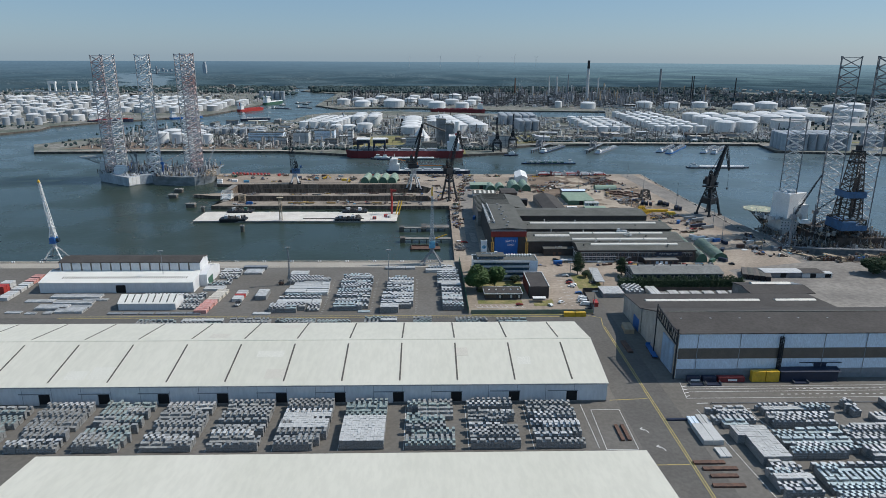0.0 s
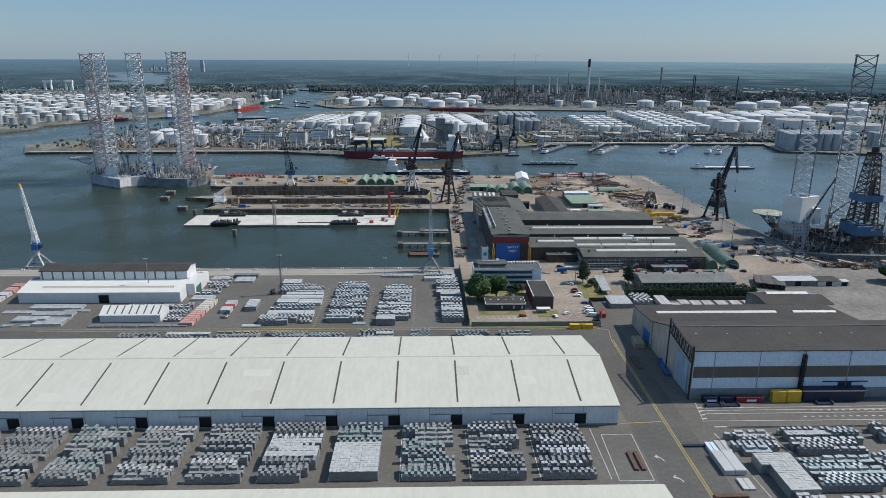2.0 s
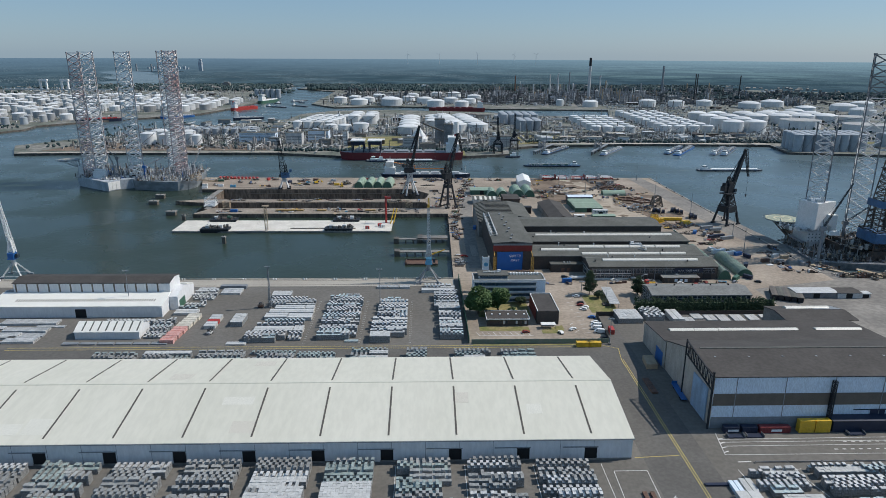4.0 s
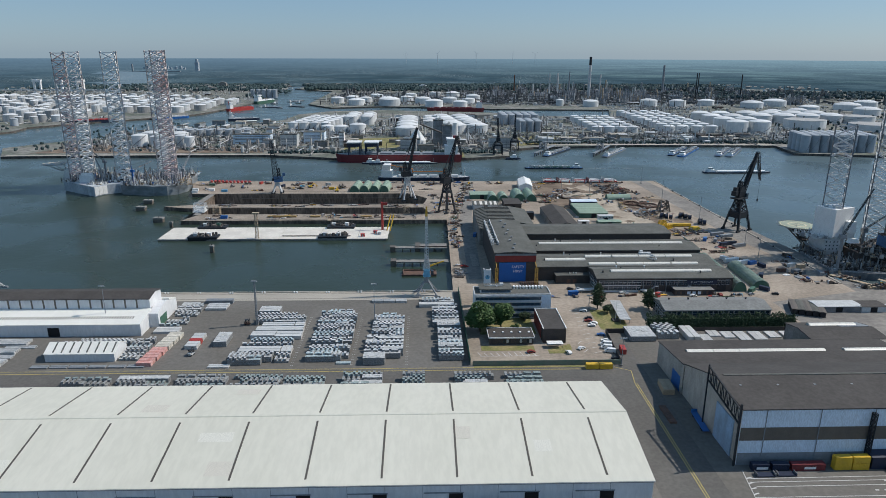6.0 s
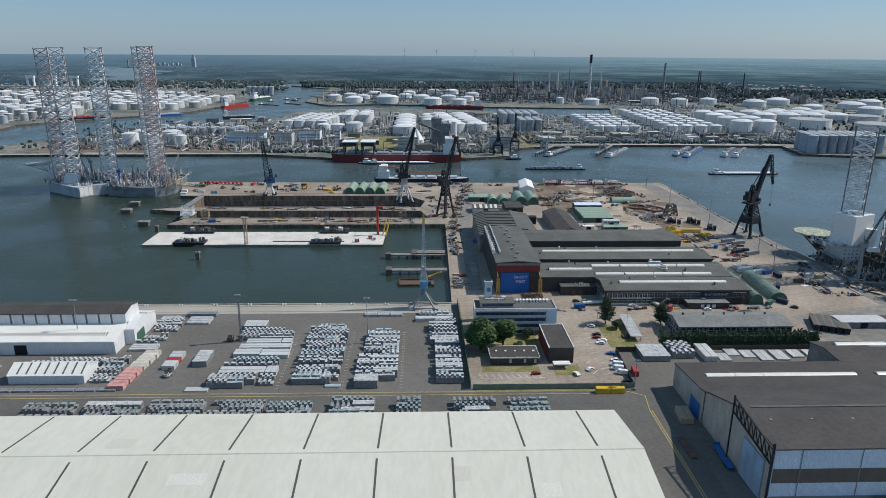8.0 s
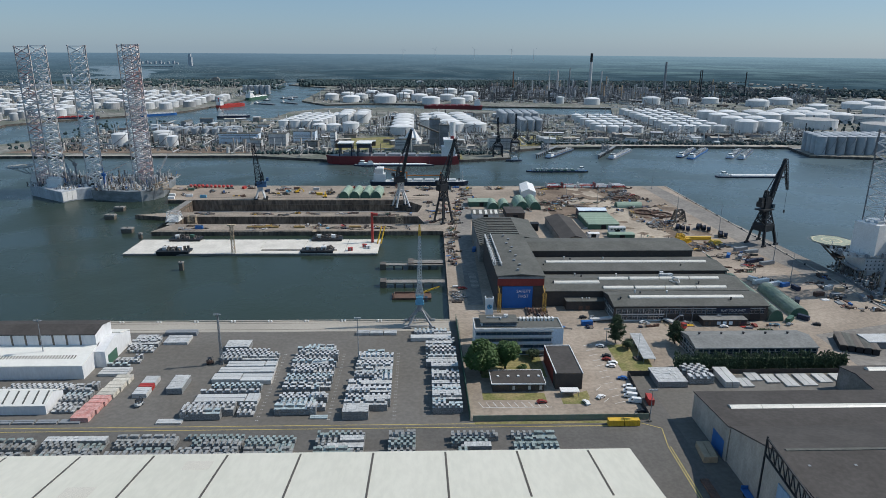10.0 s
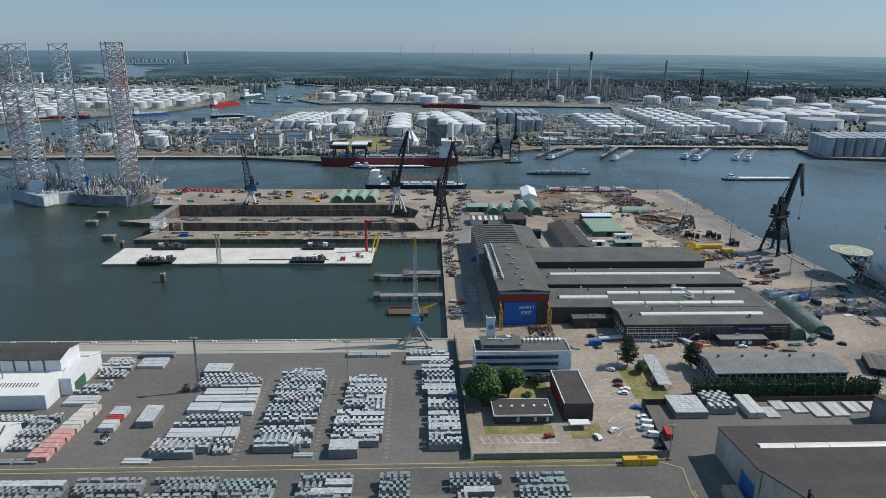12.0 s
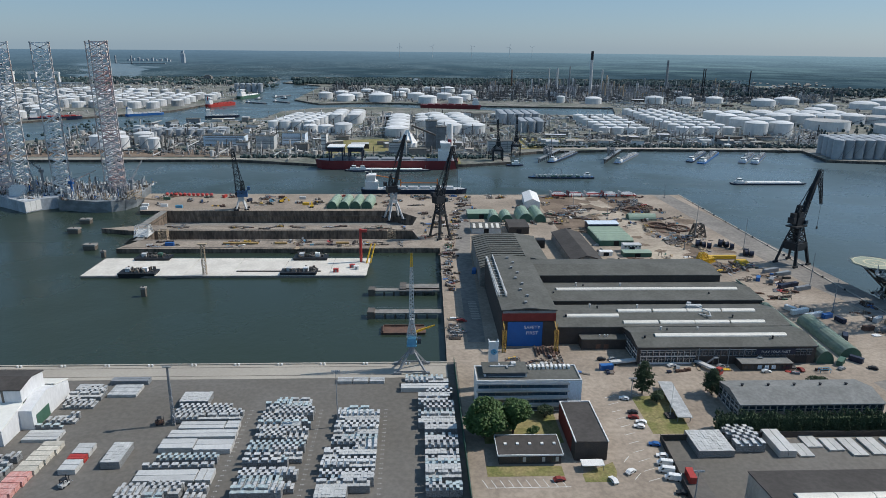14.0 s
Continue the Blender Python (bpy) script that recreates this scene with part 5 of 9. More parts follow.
# ---- jack-up rigs ----
def leg_mesh(mat_braces, mat_chords, x, y, w, z0, z1, step, parent, cross=True, label="", thick=0.85, brace=0.76, top=None, face=1):
    r = w / 2
    c = [(x - r, y - r * 0.6 * face), (x + r, y - r * 0.6 * face), (x, y + r * 1.1 * face)]
    chords, braces, cap = Shape(), Shape(), Shape()
    bays = round((z1 - z0) / step)
    for i in range(3):
        a, b = c[i], c[(i + 1) % 3]
        chords.beam((*a, z0), (*a, z1), thick)
        chords.box(a[0] - thick * 0.8, a[0] + thick * 0.8, a[1] - thick * 0.8, a[1] + thick * 0.8, z1 - 0.3, z1 + 1.0)
        for k in range(bays):
            za, zb = z0 + (z1 - z0) * k / bays, z0 + (z1 - z0) * (k + 1) / bays
            m = ((a[0] + b[0]) / 2, (a[1] + b[1]) / 2)
            s = cap if top and k >= bays - top else braces
            if cross:
                s.beam((*a, za), (*b, zb), brace * 1.15).beam((*b, za), (*a, zb), brace * 1.15)
            else:
                s.beam((*a, za), (*m, zb), brace).beam((*b, za), (*m, zb), brace)
            s.beam((*a, zb), (*b, zb), brace)
    o = part("leg", chords, mat_chords, parent, label)
    part("bracing", braces, mat_braces, o)
    if top:
        part("top_bracing", cap, LEGSTEEL, o)


def deck_gear(parent, x0, x1, y0, y1, z, n, seed, top=9, mats=None, keep_out=None):
    """Housings, pipes and winches crowded on a deck."""
    rnd = random.Random(seed)
    for mat, k in mats or ((GREYSTEEL, 0.3), (PALESTEEL, 0.26), (MIXED, 0.14), (WHITEPAINT, 0.12), (TAN, 0.06), (BLUE, 0.03), (BROWNGEAR, 0.09)):
        s = Shape()
        for i in range(max(1, int(n * k))):
            x, y = rnd.uniform(x0, x1), rnd.uniform(y0, y1)
            if keep_out and keep_out(x, y):
                continue
            h = rnd.uniform(0.4, top * rnd.random() ** 3 + 0.9)
            slim = 1.0 if h < 4 else 0.4
            a, b = slim * rnd.uniform(0.3, 2.4), slim * rnd.uniform(0.3, 2.2)
            s.box(x - a / 2, x + a / 2, y - b / 2, y + b / 2, z, z + h)
            if rnd.random() < 0.8:
                s.beam((x, y, z + h * 0.8), (x + rnd.uniform(-4, 4), y + rnd.uniform(-4, 4), z + rnd.uniform(0.3, 2.5)), 0.22)
            if rnd.random() < 0.12:
                s.cyl(x, y, z + h, z + h + rnd.uniform(1, 5), 0.25, 6)
        part("deck_equipment", s, mat, parent, kind="stuff")


def deck_rail(parent, out, z):
    """Posts and two bars round a deck's edge."""
    s = Shape()
    for (ax, ay), (bx, by) in zip(out, out[1:] + out[:1]):
        n = max(1, int(math.hypot(bx - ax, by - ay) / 3))
        for k in range(n):
            x, y = ax + (bx - ax) * k / n, ay + (by - ay) * k / n
            s.beam((x, y, z), (x, y, z + 1.2), 0.1)
        for h in (0.6, 1.2):
            s.beam((ax, ay, z + h), (bx, by, z + h), 0.09)
    part("guard_rail", s, PALESTEEL, parent)


def helideck(parent, x, y, z, r, mat, foot=(1.0, 0.0)):
    s = Shape().cyl(x, y, z, z + 0.5, r, 8)
    d = part("helideck", s, mat, parent, "octagonal helideck")
    for q, w_ in ((0.45, 1.2), (0.88, 0.6)):
        ring = Shape()
        for i in range(24):
            a = 2 * math.pi * i / 24
            for e, v in ((r * q - w_ / 2, 0.5), (r * q - w_ / 2, 0.56), (r * q + w_ / 2, 0.56), (r * q + w_ / 2, 0.5)):
                ring.v.append((x + e * math.cos(a), y + e * math.sin(a), z + v))
            for k in range(3):
                n = 4 * ((i + 1) % 24)
                ring.f.append((4 * i + k, 4 * i + k + 1, n + k + 1, n + k))
                ring.m.append(0)
        part("deck_circle", ring, CREAM, d)
    letter = Shape().box(x - 1.6, x - 1.1, y - 1.8, y + 1.8, z + 0.52, z + 0.57).box(x + 1.1, x + 1.6, y - 1.8, y + 1.8, z + 0.52, z + 0.57).box(x - 1.1, x + 1.1, y - 0.25, y + 0.25, z + 0.52, z + 0.57)
    part("deck_letter", letter, CREAM, d)
    net, st = Shape(), Shape()
    for i in range(16):
        a, b = 2 * math.pi * i / 16, 2 * math.pi * (i + 1) / 16
        net.beam((x + r * 1.09 * math.cos(a), y + r * 1.09 * math.sin(a), z + 0.3), (x + r * 1.09 * math.cos(b), y + r * 1.09 * math.sin(b), z + 0.3), 0.16)
        net.beam((x + r * 0.97 * math.cos(a), y + r * 0.97 * math.sin(a), z + 0.2), (x + r * 1.09 * math.cos(a), y + r * 1.09 * math.sin(a), z + 0.3), 0.16)
    part("safety_net", net, GREYSTEEL, d)
    for i in range(8):
        a = 2 * math.pi * i / 8
        p = (x + r * 0.85 * math.cos(a), y + r * 0.85 * math.sin(a), z)
        st.beam(p, (x + foot[0] * r * 0.9, y + foot[1] * r * 0.9, z - 9), 0.4)
        st.beam(p, (x + r * 0.85 * math.cos(a + 0.785), y + r * 0.85 * math.sin(a + 0.785), z - 1.6), 0.3)
    part("strut", st, GREYSTEEL, d)


def deck_crane(parent, x, y, z, h, boom, mat, boom_mat):
    part("crane_post", Shape().cyl(x, y, z, z + h, 1.0, 10), mat, parent)
    part("crane_cab", Shape().box(x - 1.7, x + 1.7, y - 1.7, y + 1.7, z + h, z + h + 2.8).beam((x, y, z + h + 2.5), (x - 0.8, y, z + h + 8), 0.4), mat, parent)
    part("crane_boom", Shape().truss((x, y, z + h + 2), boom, 1.1, 1.1, 12, 0.13), boom_mat, parent)
    part("crane_stay", Shape().beam((x - 0.8, y, z + h + 8), boom, 0.14), LEGSTEEL, parent)


def jackup_left():
    """Rig hulls carry local plans left unstretched; the origin lies at the waterline."""
    t = thing("jackup_rig", "grey jack-up rig with red and white lattice legs", "drilling rig", (-372, 696, WATER_Z), group="jack-up rigs")
    out = [(5.5, -29), (-44, 5), (-48, 16), (-46, 52), (26, 56), (26, -8), (13, -16)]
    part("hull", Shape().hull([(a * 0.96, b * 0.96, -3) for a, b in out], [(a, b, 10.5) for a, b in out]), HULLPALE, t, "pale blue-grey steel hull")
    # white plates put the sunlight on the bow's right face into colour
    for k in range(3):
        q0, q1 = 0.02 + 0.33 * k, 0.33 + 0.33 * k
        low = [(5.5 * 0.98 + 7.3 * q + 0.3, -29 * 0.98 + 12.7 * q - 0.2, 1.0) for q in (q0, q1)]
        top_ = [(5.5 + 7.5 * q + 0.5, -29 + 13 * q - 0.3, 10.0) for q in (q0, q1)]
        part("hull_plate", Shape().hull([low[0], low[1], (low[1][0] - 0.4, low[1][1] + 0.2, 1.0), (low[0][0] - 0.4, low[0][1] + 0.2, 1.0)],
                                        [top_[0], top_[1], (top_[1][0] - 0.4, top_[1][1] + 0.2, 10.0), (top_[0][0] - 0.4, top_[0][1] + 0.2, 10.0)]), WHITEPAINT, t, "white plates painting sunlight on the bow face")
    deck_rail(t, out, 10.5)
    leg_mesh(PINKSTEEL, LEGCHORD, -28, 8, 13.5, -2, 145.5, 7.4, t, label="faded red and white lattice leg")
    leg_mesh(BRACE, LEGCHORD, -28, 36, 16.5, -2, 146.5, 8.0, t, label="grey lattice leg")
    leg_mesh(BRACE, LEGCHORD, 24.5, 8, 16.5, -2, 146.5, 8.0, t, label="grey lattice leg")
    deck_gear(t, -42, 24, -2, 50, 10.5, 1300, 3, 13)
    deck_gear(t, -8, 12, -16, 4, 10.5, 130, 33, 5)
    part("accommodation_block", Shape().box(-44, -36, 10, 30, 10.5, 22).box(-43, -37, 12, 28, 22, 24), WHITEPAINT, t, "white accommodation block")
    part("deck_house", Shape().box(-22, -7, -3, 3, 10.5, 18).box(-20, -9, -2, 2, 18, 20), WHITEPAINT, t, "white deck house")
    helideck(t, -54, 12, 28.5, 12.5, GREYSTEEL, (1.0, 0.0))
    deck_crane(t, 4, -6, 10.5, 12, (-8, 10, 36), GREYSTEEL, GREYSTEEL)
    deck_crane(t, -8, 30, 10.5, 16, (-14, 20, 40), GREYSTEEL, GREYSTEEL)
    u = thing("jackup_rig", "grey jack-up rig with a blue crane beside its twin", "drilling rig", (-312, 704, WATER_Z), group="jack-up rigs")
    out = [(-32, -26), (6, -36), (20, -34), (29, -26), (34, -12), (30, 34), (14, 50), (-20, 52), (-32, 40)]
    part("hull", Shape().hull([(a * 0.97, b * 0.97, -3) for a, b in out], [(a, b, 10.5) for a, b in out]), HULLGREY, u, "blue-grey steel hull")
    deck_rail(u, out, 10.5)
    leg_mesh(BRACE, LEGCHORD, -2.5, 26, 13.5, -2, 147.5, 6.4, u, label="grey lattice leg")
    leg_mesh(PINKSTEEL, LEGCHORD, 14, 2, 15.5, -2, 148.0, 6.4, u, label="faded red and white lattice leg")
    deck_gear(u, -30, 30, -30, 42, 10.5, 1300, 4, 12)
    deck_crane(u, -22, -16, 10.5, 12, (4, -20, 36), BLUE, PINKSTEEL)
    deck_crane(u, 30, -10, 10.5, 12, (33, 12, 40), GREYSTEEL, GREYSTEEL)
    part("side_frame", Shape().lattice([(31, -24), (38, -24), (38, -10), (31, -10)], 9.5, 16, 3.4, 0.3), TAN, u)
    part("gangway", Shape().truss((36, -16, 9.5), (62, -12, 6), 1.4, 1.4, 10, 0.16), TAN, u)


jackup_left()


def jackup_right():
    """Bow leg in a white jack house, two aft legs, a derrick between them; local plan unstretched."""
    t = thing("jackup_rig", "white and dark jack-up rig with a drilling derrick", "drilling rig", (277, 459, WATER_Z), group="jack-up rigs")
    out = [(-17, -12), (-18, -37), (0, -41), (24, -44), (64, -49), (76, -44), (78, 20), (50, 34), (4, 22), (-16, 10)]
    # dark hull colour stands in for the shadow on its side
    part("hull", Shape().hull([(a * 0.96, b * 0.96, -3) for a, b in out], [(a, b, 5) for a, b in out]), LEGSTEEL, t, "hull coloured dark for its shaded side")
    deck_rail(t, out, 5)
    leg_mesh(LEGGREY, LEGSTEEL, 2, 3.5, 14.5, 0, 98.5, 7.2, t, True, label="grey lattice leg with a rusty red top", thick=0.6, brace=0.36, face=-1)
    leg_mesh(PINKSTEEL, LEGSTEEL, 2, 3.5, 14.9, 76.9, 98.6, 7.2, t, True, label="rusty red leg top", thick=0.5, brace=0.3, face=-1)
    leg_mesh(LEGGREY, LEGSTEEL, 36.5, 12, 16, 0, 147.5, 7.6, t, True, label="tall grey lattice leg", thick=0.62, brace=0.4, top=4)
    leg_mesh(LEGGREY, LEGSTEEL, 50, -12.4, 15, 0, 147.5, 7.6, t, True, label="tall grey lattice leg", thick=0.62, brace=0.4, top=4)
    jh = part("jack_house", Shape().hull([(-12, 5, 21), (-5, -9, 21), (13, -1, 21), (7, 14, 21)], [(-12, 5, 41), (-5, -9, 41), (13, -1, 41), (7, 14, 41)]), WHITEPAINT, t, "white jack house round the leg")
    part("roof_gear", Shape().box(-3, 1, -4, 0, 41, 42.6).box(2, 5, 0, 3, 41, 42).box(-7, -5, 1, 3, 41, 42.2), PALESTEEL, jh)
    part("vent_box", Shape().box(6, 12, -8, -3, 24, 32).box(9, 13, -6, -2, 19, 24), WHITEPAINT, jh)
    q = part("accommodation_block", Shape().box(-9, 5, -8, 12, 11, 19).box(-12, 2, -6, 9, 19, 21).box(-6, 5, -7, 12, 5, 11), PALESTEEL, t, "grey-white accommodation block")
    part("life_raft_deck", Shape().box(-12, -9, -7, 11, 10.4, 11).box(-12, -11.8, -7, 11, 11, 12.1), GREYSTEEL, t)
    for k in range(3):
        for i in range(5):
            part("cabin_window", Shape().box(-8.2 + 2.7 * i, -7.4 + 2.7 * i, -8.12, -8.003, 11.8 + 2.6 * k, 12.7 + 2.6 * k), GLASS, q)
    helideck(t, -9, 29.5, 20.2, 13.6, HELIDECK, (0.4, -1.2))
    under = Shape()
    for k in range(5):
        a = 1.26 * k
        under.beam((-9 + 9 * math.cos(a), 29.5 + 9 * math.sin(a), 20.2), (-7 + 3 * math.cos(a), 14 + 3 * math.sin(a), 8), 0.8)
        under.beam((-9 + 7 * math.cos(a), 26 + 7 * math.sin(a), 17.5), (-9 + 7 * math.cos(a + 1.26), 26 + 7 * math.sin(a + 1.26), 17.5), 0.6)
        under.beam((-8 + 5 * math.cos(a), 20 + 5 * math.sin(a), 13), (-8 + 5 * math.cos(a + 1.26), 20 + 5 * math.sin(a + 1.26), 13), 0.6)
    under.box(-13, -5, 22, 30, 16.4, 17.6).box(-12, -4, 14, 23, 11.8, 13).box(-12, -4, 12, 17, 5, 9)
    part("helideck_support", under, BROWNGEAR, t, "dark support frames below the landing deck")
    part("lifeboat", Shape().hull([(4, -14, 18), (12, -14, 18), (13, -12.5, 19), (12, -11, 18), (4, -11, 18), (3, -12.5, 19)], [(5, -13.4, 21), (11, -13.4, 21), (11.5, -12.5, 21.2), (11, -11.6, 21), (5, -11.6, 21), (4.5, -12.5, 21.2)]), WHITEPAINT, t)
    part("pipe_deck", Shape().box(8, 24, -22, 6, 5, 13).box(12, 22, -18, 0, 13, 16), BROWNGEAR, t, "dark cluttered pipe deck")
    dx, dy = 33, -26
    dr = Shape().lattice([(dx - 7.5, dy - 7.5), (dx + 7.5, dy - 7.5), (dx + 7.5, dy + 7.5), (dx - 7.5, dy + 7.5)], 26, 78, 4.3, 0.4, [(dx - 3.2, dy - 3.2), (dx + 3.2, dy - 3.2), (dx + 3.2, dy + 3.2), (dx - 3.2, dy + 3.2)])
    d = part("derrick", dr, BROWNGEAR, t, "dark lattice drilling derrick")
    part("derrick_platform", Shape().box(dx - 8, dx + 7.6, dy - 8, dy - 7.7, 43, 48).box(dx - 8, dx - 7.7, dy - 7.7, dy + 8, 43, 48).box(dx + 7.3, dx + 7.6, dy - 7.7, dy + 8, 43, 48).box(dx - 7.7, dx + 7.3, dy - 7.7, dy + 8, 43, 43.4), RIGBLUE, d, "dark blue wind wall")
    part("crown_block", Shape().box(dx - 3.4, dx + 3.4, dy - 3.4, dy + 3.4, 78, 79).box(dx - 1.6, dx + 1.6, dy - 1.6, dy + 1.6, 79, 83).box(dx - 5, dx + 5, dy - 5, dy + 5, 70, 70.6), BLACKSTEEL, d)
    part("pipe_rack", Shape().box(dx - 3, dx - 1.6, dy - 7, dy - 5.6, 28, 58).box(dx + 0.2, dx + 1.4, dy - 6, dy - 4.8, 28, 62).box(dx + 4, dx + 5, dy - 7, dy - 6, 26, 52).box(dx - 6, dx - 4.6, dy + 2, dy + 3, 26, 46), BROWNGEAR, d, "drill pipes racked in the derrick")
    part("substructure", Shape().lattice([(dx - 9.5, dy - 10), (dx + 9.5, dy - 10), (dx + 9.5, dy + 10), (dx - 9.5, dy + 10)], 5, 26, 4.2, 0.5), BROWNGEAR, t)
    part("drill_floor", Shape().box(dx - 10.5, dx + 0.5, dy - 11.5, dy + 9.5, 18, 25).box(dx + 0.5, dx + 10, dy - 11.5, dy + 9.5, 18, 22), RIGBLUE, t, "dark blue drill floor housing")
    part("cantilever", Shape().box(dx - 12, dx + 30, dy - 11, dy - 9, 5, 12).box(dx - 12, dx + 30, dy + 9, dy + 11, 5, 12), BROWNGEAR, t, "rusty cantilever beams")
    dark = ((BROWNGEAR, 0.32), (GREYSTEEL, 0.2), (QUAYPLANT, 0.28), (PALESTEEL, 0.1), (TAN, 0.1))
    deck_gear(t, -16, 74, -42, 18, 5, 2600, 7, 8, dark, lambda x, y: y < -37 - x * 0.12)
    deck_gear(t, 8, 60, -34, 8, 13, 420, 8, 10, dark)
    deck_gear(t, -22, 4, -9, 10, 20, 60, 9, 4, ((PALESTEEL, 0.5), (GREYSTEEL, 0.3), (WHITEPAINT, 0.2)))
    deck_crane(t, -15, -35, 5, 22.5, (11, -20, 58.5), GREYSTEEL, BLACKSTEEL)
    deck_crane(t, 17.5, -9, 5, 20, (28, -16, 40), LEGSTEEL, BLACKSTEEL)
    return t


jackup_right()


# ---- cranes ----
def jib_crane(x, y, rz, label, leg_h, leg_w, cab_z, jib_foot, jib_tip, fly_tip, leg_mat, cab_mat, jib_mat, jib_w=3.0, group="harbour cranes", splay=1.0, solid=0.0):
    """A slewing crane on a portal; jib points along the thing's own x axis."""
    t = thing("harbour_crane", label, "crane", (x, y, 0), rz, group=group)
    h = leg_w / 2
    for a in (-1, 1):
        for b in (-1, 1):
            part("leg", Shape().beam((a * h, b * h, 0.8), (a * h * splay, b * h * splay, leg_h), 1.3), leg_mat, t)
            part("bogie", Shape().box(a * h - 2.2, a * h + 2.2, b * h - 0.7, b * h + 0.7, 0, 1.4), BLACKSTEEL, t)
    hs = h * splay
    f = Shape().box(-hs - 0.7, hs + 0.7, -hs - 0.7, hs + 0.7, leg_h - (4.0 if solid > 2 else 1.2), leg_h + 1.0)
    part("portal_frame", f, leg_mat, t)
    part("slew_tower", Shape().lattice([(-hs, -hs), (hs, -hs), (hs, hs), (-hs, hs)], leg_h + 1, cab_z, 4, 0.5, [(-2.2, -2.2), (2.2, -2.2), (2.2, 2.2), (-2.2, 2.2)]), leg_mat, t)
    back, wide = (-4.2, 2.0) if solid > 2 else (-6, 2.8)
    part("machine_house", Shape().box(back, 3, -wide, wide, cab_z, cab_z + 5).box(back - 0.3, 3.3, -wide - 0.2, wide + 0.2, cab_z + 5, cab_z + 5.4), cab_mat, t)
    if solid > 2:
        part("slew_column", Shape().cyl(0, 0, leg_h + 1, cab_z, 1.9, 10, 2.6), leg_mat, t)
    part("cab", Shape().box(3, 5.2, -3.6, -1.2, cab_z + 0.5, cab_z + 3.4), GLASS, t)
    part("a_frame", Shape().lattice([(-4, -1.8), (0, -1.8), (0, 1.8), (-4, 1.8)], cab_z + 5, cab_z + 14, 3.2, 0.35, [(-3.2, -0.8), (-1.6, -0.8), (-1.6, 0.8), (-3.2, 0.8)]), jib_mat, t)
    part("counterweight", Shape().box(-8.5, -6, -1.6, 1.6, cab_z + 6, cab_z + 9), cab_mat, t)
    j = part("jib", Shape().truss((jib_foot[0], 0, jib_foot[1]), (jib_tip[0], 0, jib_tip[1]), jib_w, jib_w, 12, 0.3), jib_mat, t)
    part("tie", Shape().beam((-2.4, 0, cab_z + 14), (jib_tip[0], 0, jib_tip[1]), 0.45), jib_mat, j)
    if solid:
        part("jib_girder", Shape().beam((jib_foot[0], 0, jib_foot[1]), (jib_tip[0] * 0.96, 0, jib_tip[1] * 0.98), solid, solid * 0.7), jib_mat, j)
        if solid > 2:
            part("machine_floor", Shape().box(-8, 4.5, -4, 4, cab_z - 1.0, cab_z).box(-9.5, -6.5, -2.2, 2.2, cab_z + 2, cab_z + 6).box(-3, 1.5, -2, 2, cab_z + 5.4, cab_z + 9), cab_mat, t)
            for a in (-1, 1):
                part("leg_plate", Shape().hull([(a * h - 1, -h, 1), (a * h + 1, -h, 1), (a * hs + 1.4, -hs, leg_h), (a * hs - 1.4, -hs, leg_h)], [(a * h - 1, -h + 0.9, 1), (a * h + 1, -h + 0.9, 1), (a * hs + 1.4, -hs + 0.9, leg_h), (a * hs - 1.4, -hs + 0.9, leg_h)]), leg_mat, t)
    if fly_tip:
        part("fly_jib", Shape().truss((jib_tip[0], 0, jib_tip[1]), (fly_tip[0], 0, fly_tip[1]), jib_w * 0.7, jib_w * 0.7, 7, 0.25), jib_mat, j)
        part("hook_rope", Shape().beam((fly_tip[0], 0, fly_tip[1]), (fly_tip[0], 0, fly_tip[1] - 16), 0.14).box(fly_tip[0] - 0.5, fly_tip[0] + 0.5, -0.4, 0.4, fly_tip[1] - 18, fly_tip[1] - 16), BLACKSTEEL, j)
    return t


jib_crane(246, 530, 28, "black level-luffing harbour crane on the quay", 15, 14.8, 28, (1.5, 31), (15, 64.5), (23, 40), BLACKSTEEL, BLACKSTEEL, BLACKSTEEL, 3.4, splay=0.66, solid=2.4)
jib_crane(-175, 672, 190, "dock crane with pale legs and a dark jib", 9, 9, 12, (1, 15), (4, 55), None, PALESTEEL, RIGBLUE, BLACKSTEEL, 5.5, splay=0.4)
jib_crane(-36, 640, 20, "black dock crane with white legs", 16, 13, 24, (1, 27), (11, 72), (2, 50), PALESTEEL, BLACKSTEEL, BLACKSTEEL, 2.4, splay=0.3, solid=0.7)
jib_crane(2, 590, 40, "black dock crane beside the dry dock", 20, 11, 28, (1, 30), (12, 70), (18, 52), BLACKSTEEL, BLACKSTEEL, BLACKSTEEL, 2.8, splay=0.5, solid=1.2)
jib_crane(90, 915, 90, "black unloading crane on a pontoon at the far bank", 14, 12, 20, (1, 23), (8, 52), (16, 40), BLACKSTEEL, BLACKSTEEL, BLACKSTEEL, 3.2)
jib_crane(120, 952, 80, "black unloading crane on a pontoon at the far bank", 14, 12, 20, (1, 23), (6, 54), (14, 42), BLACKSTEEL, BLACKSTEEL, BLACKSTEEL, 3.2)


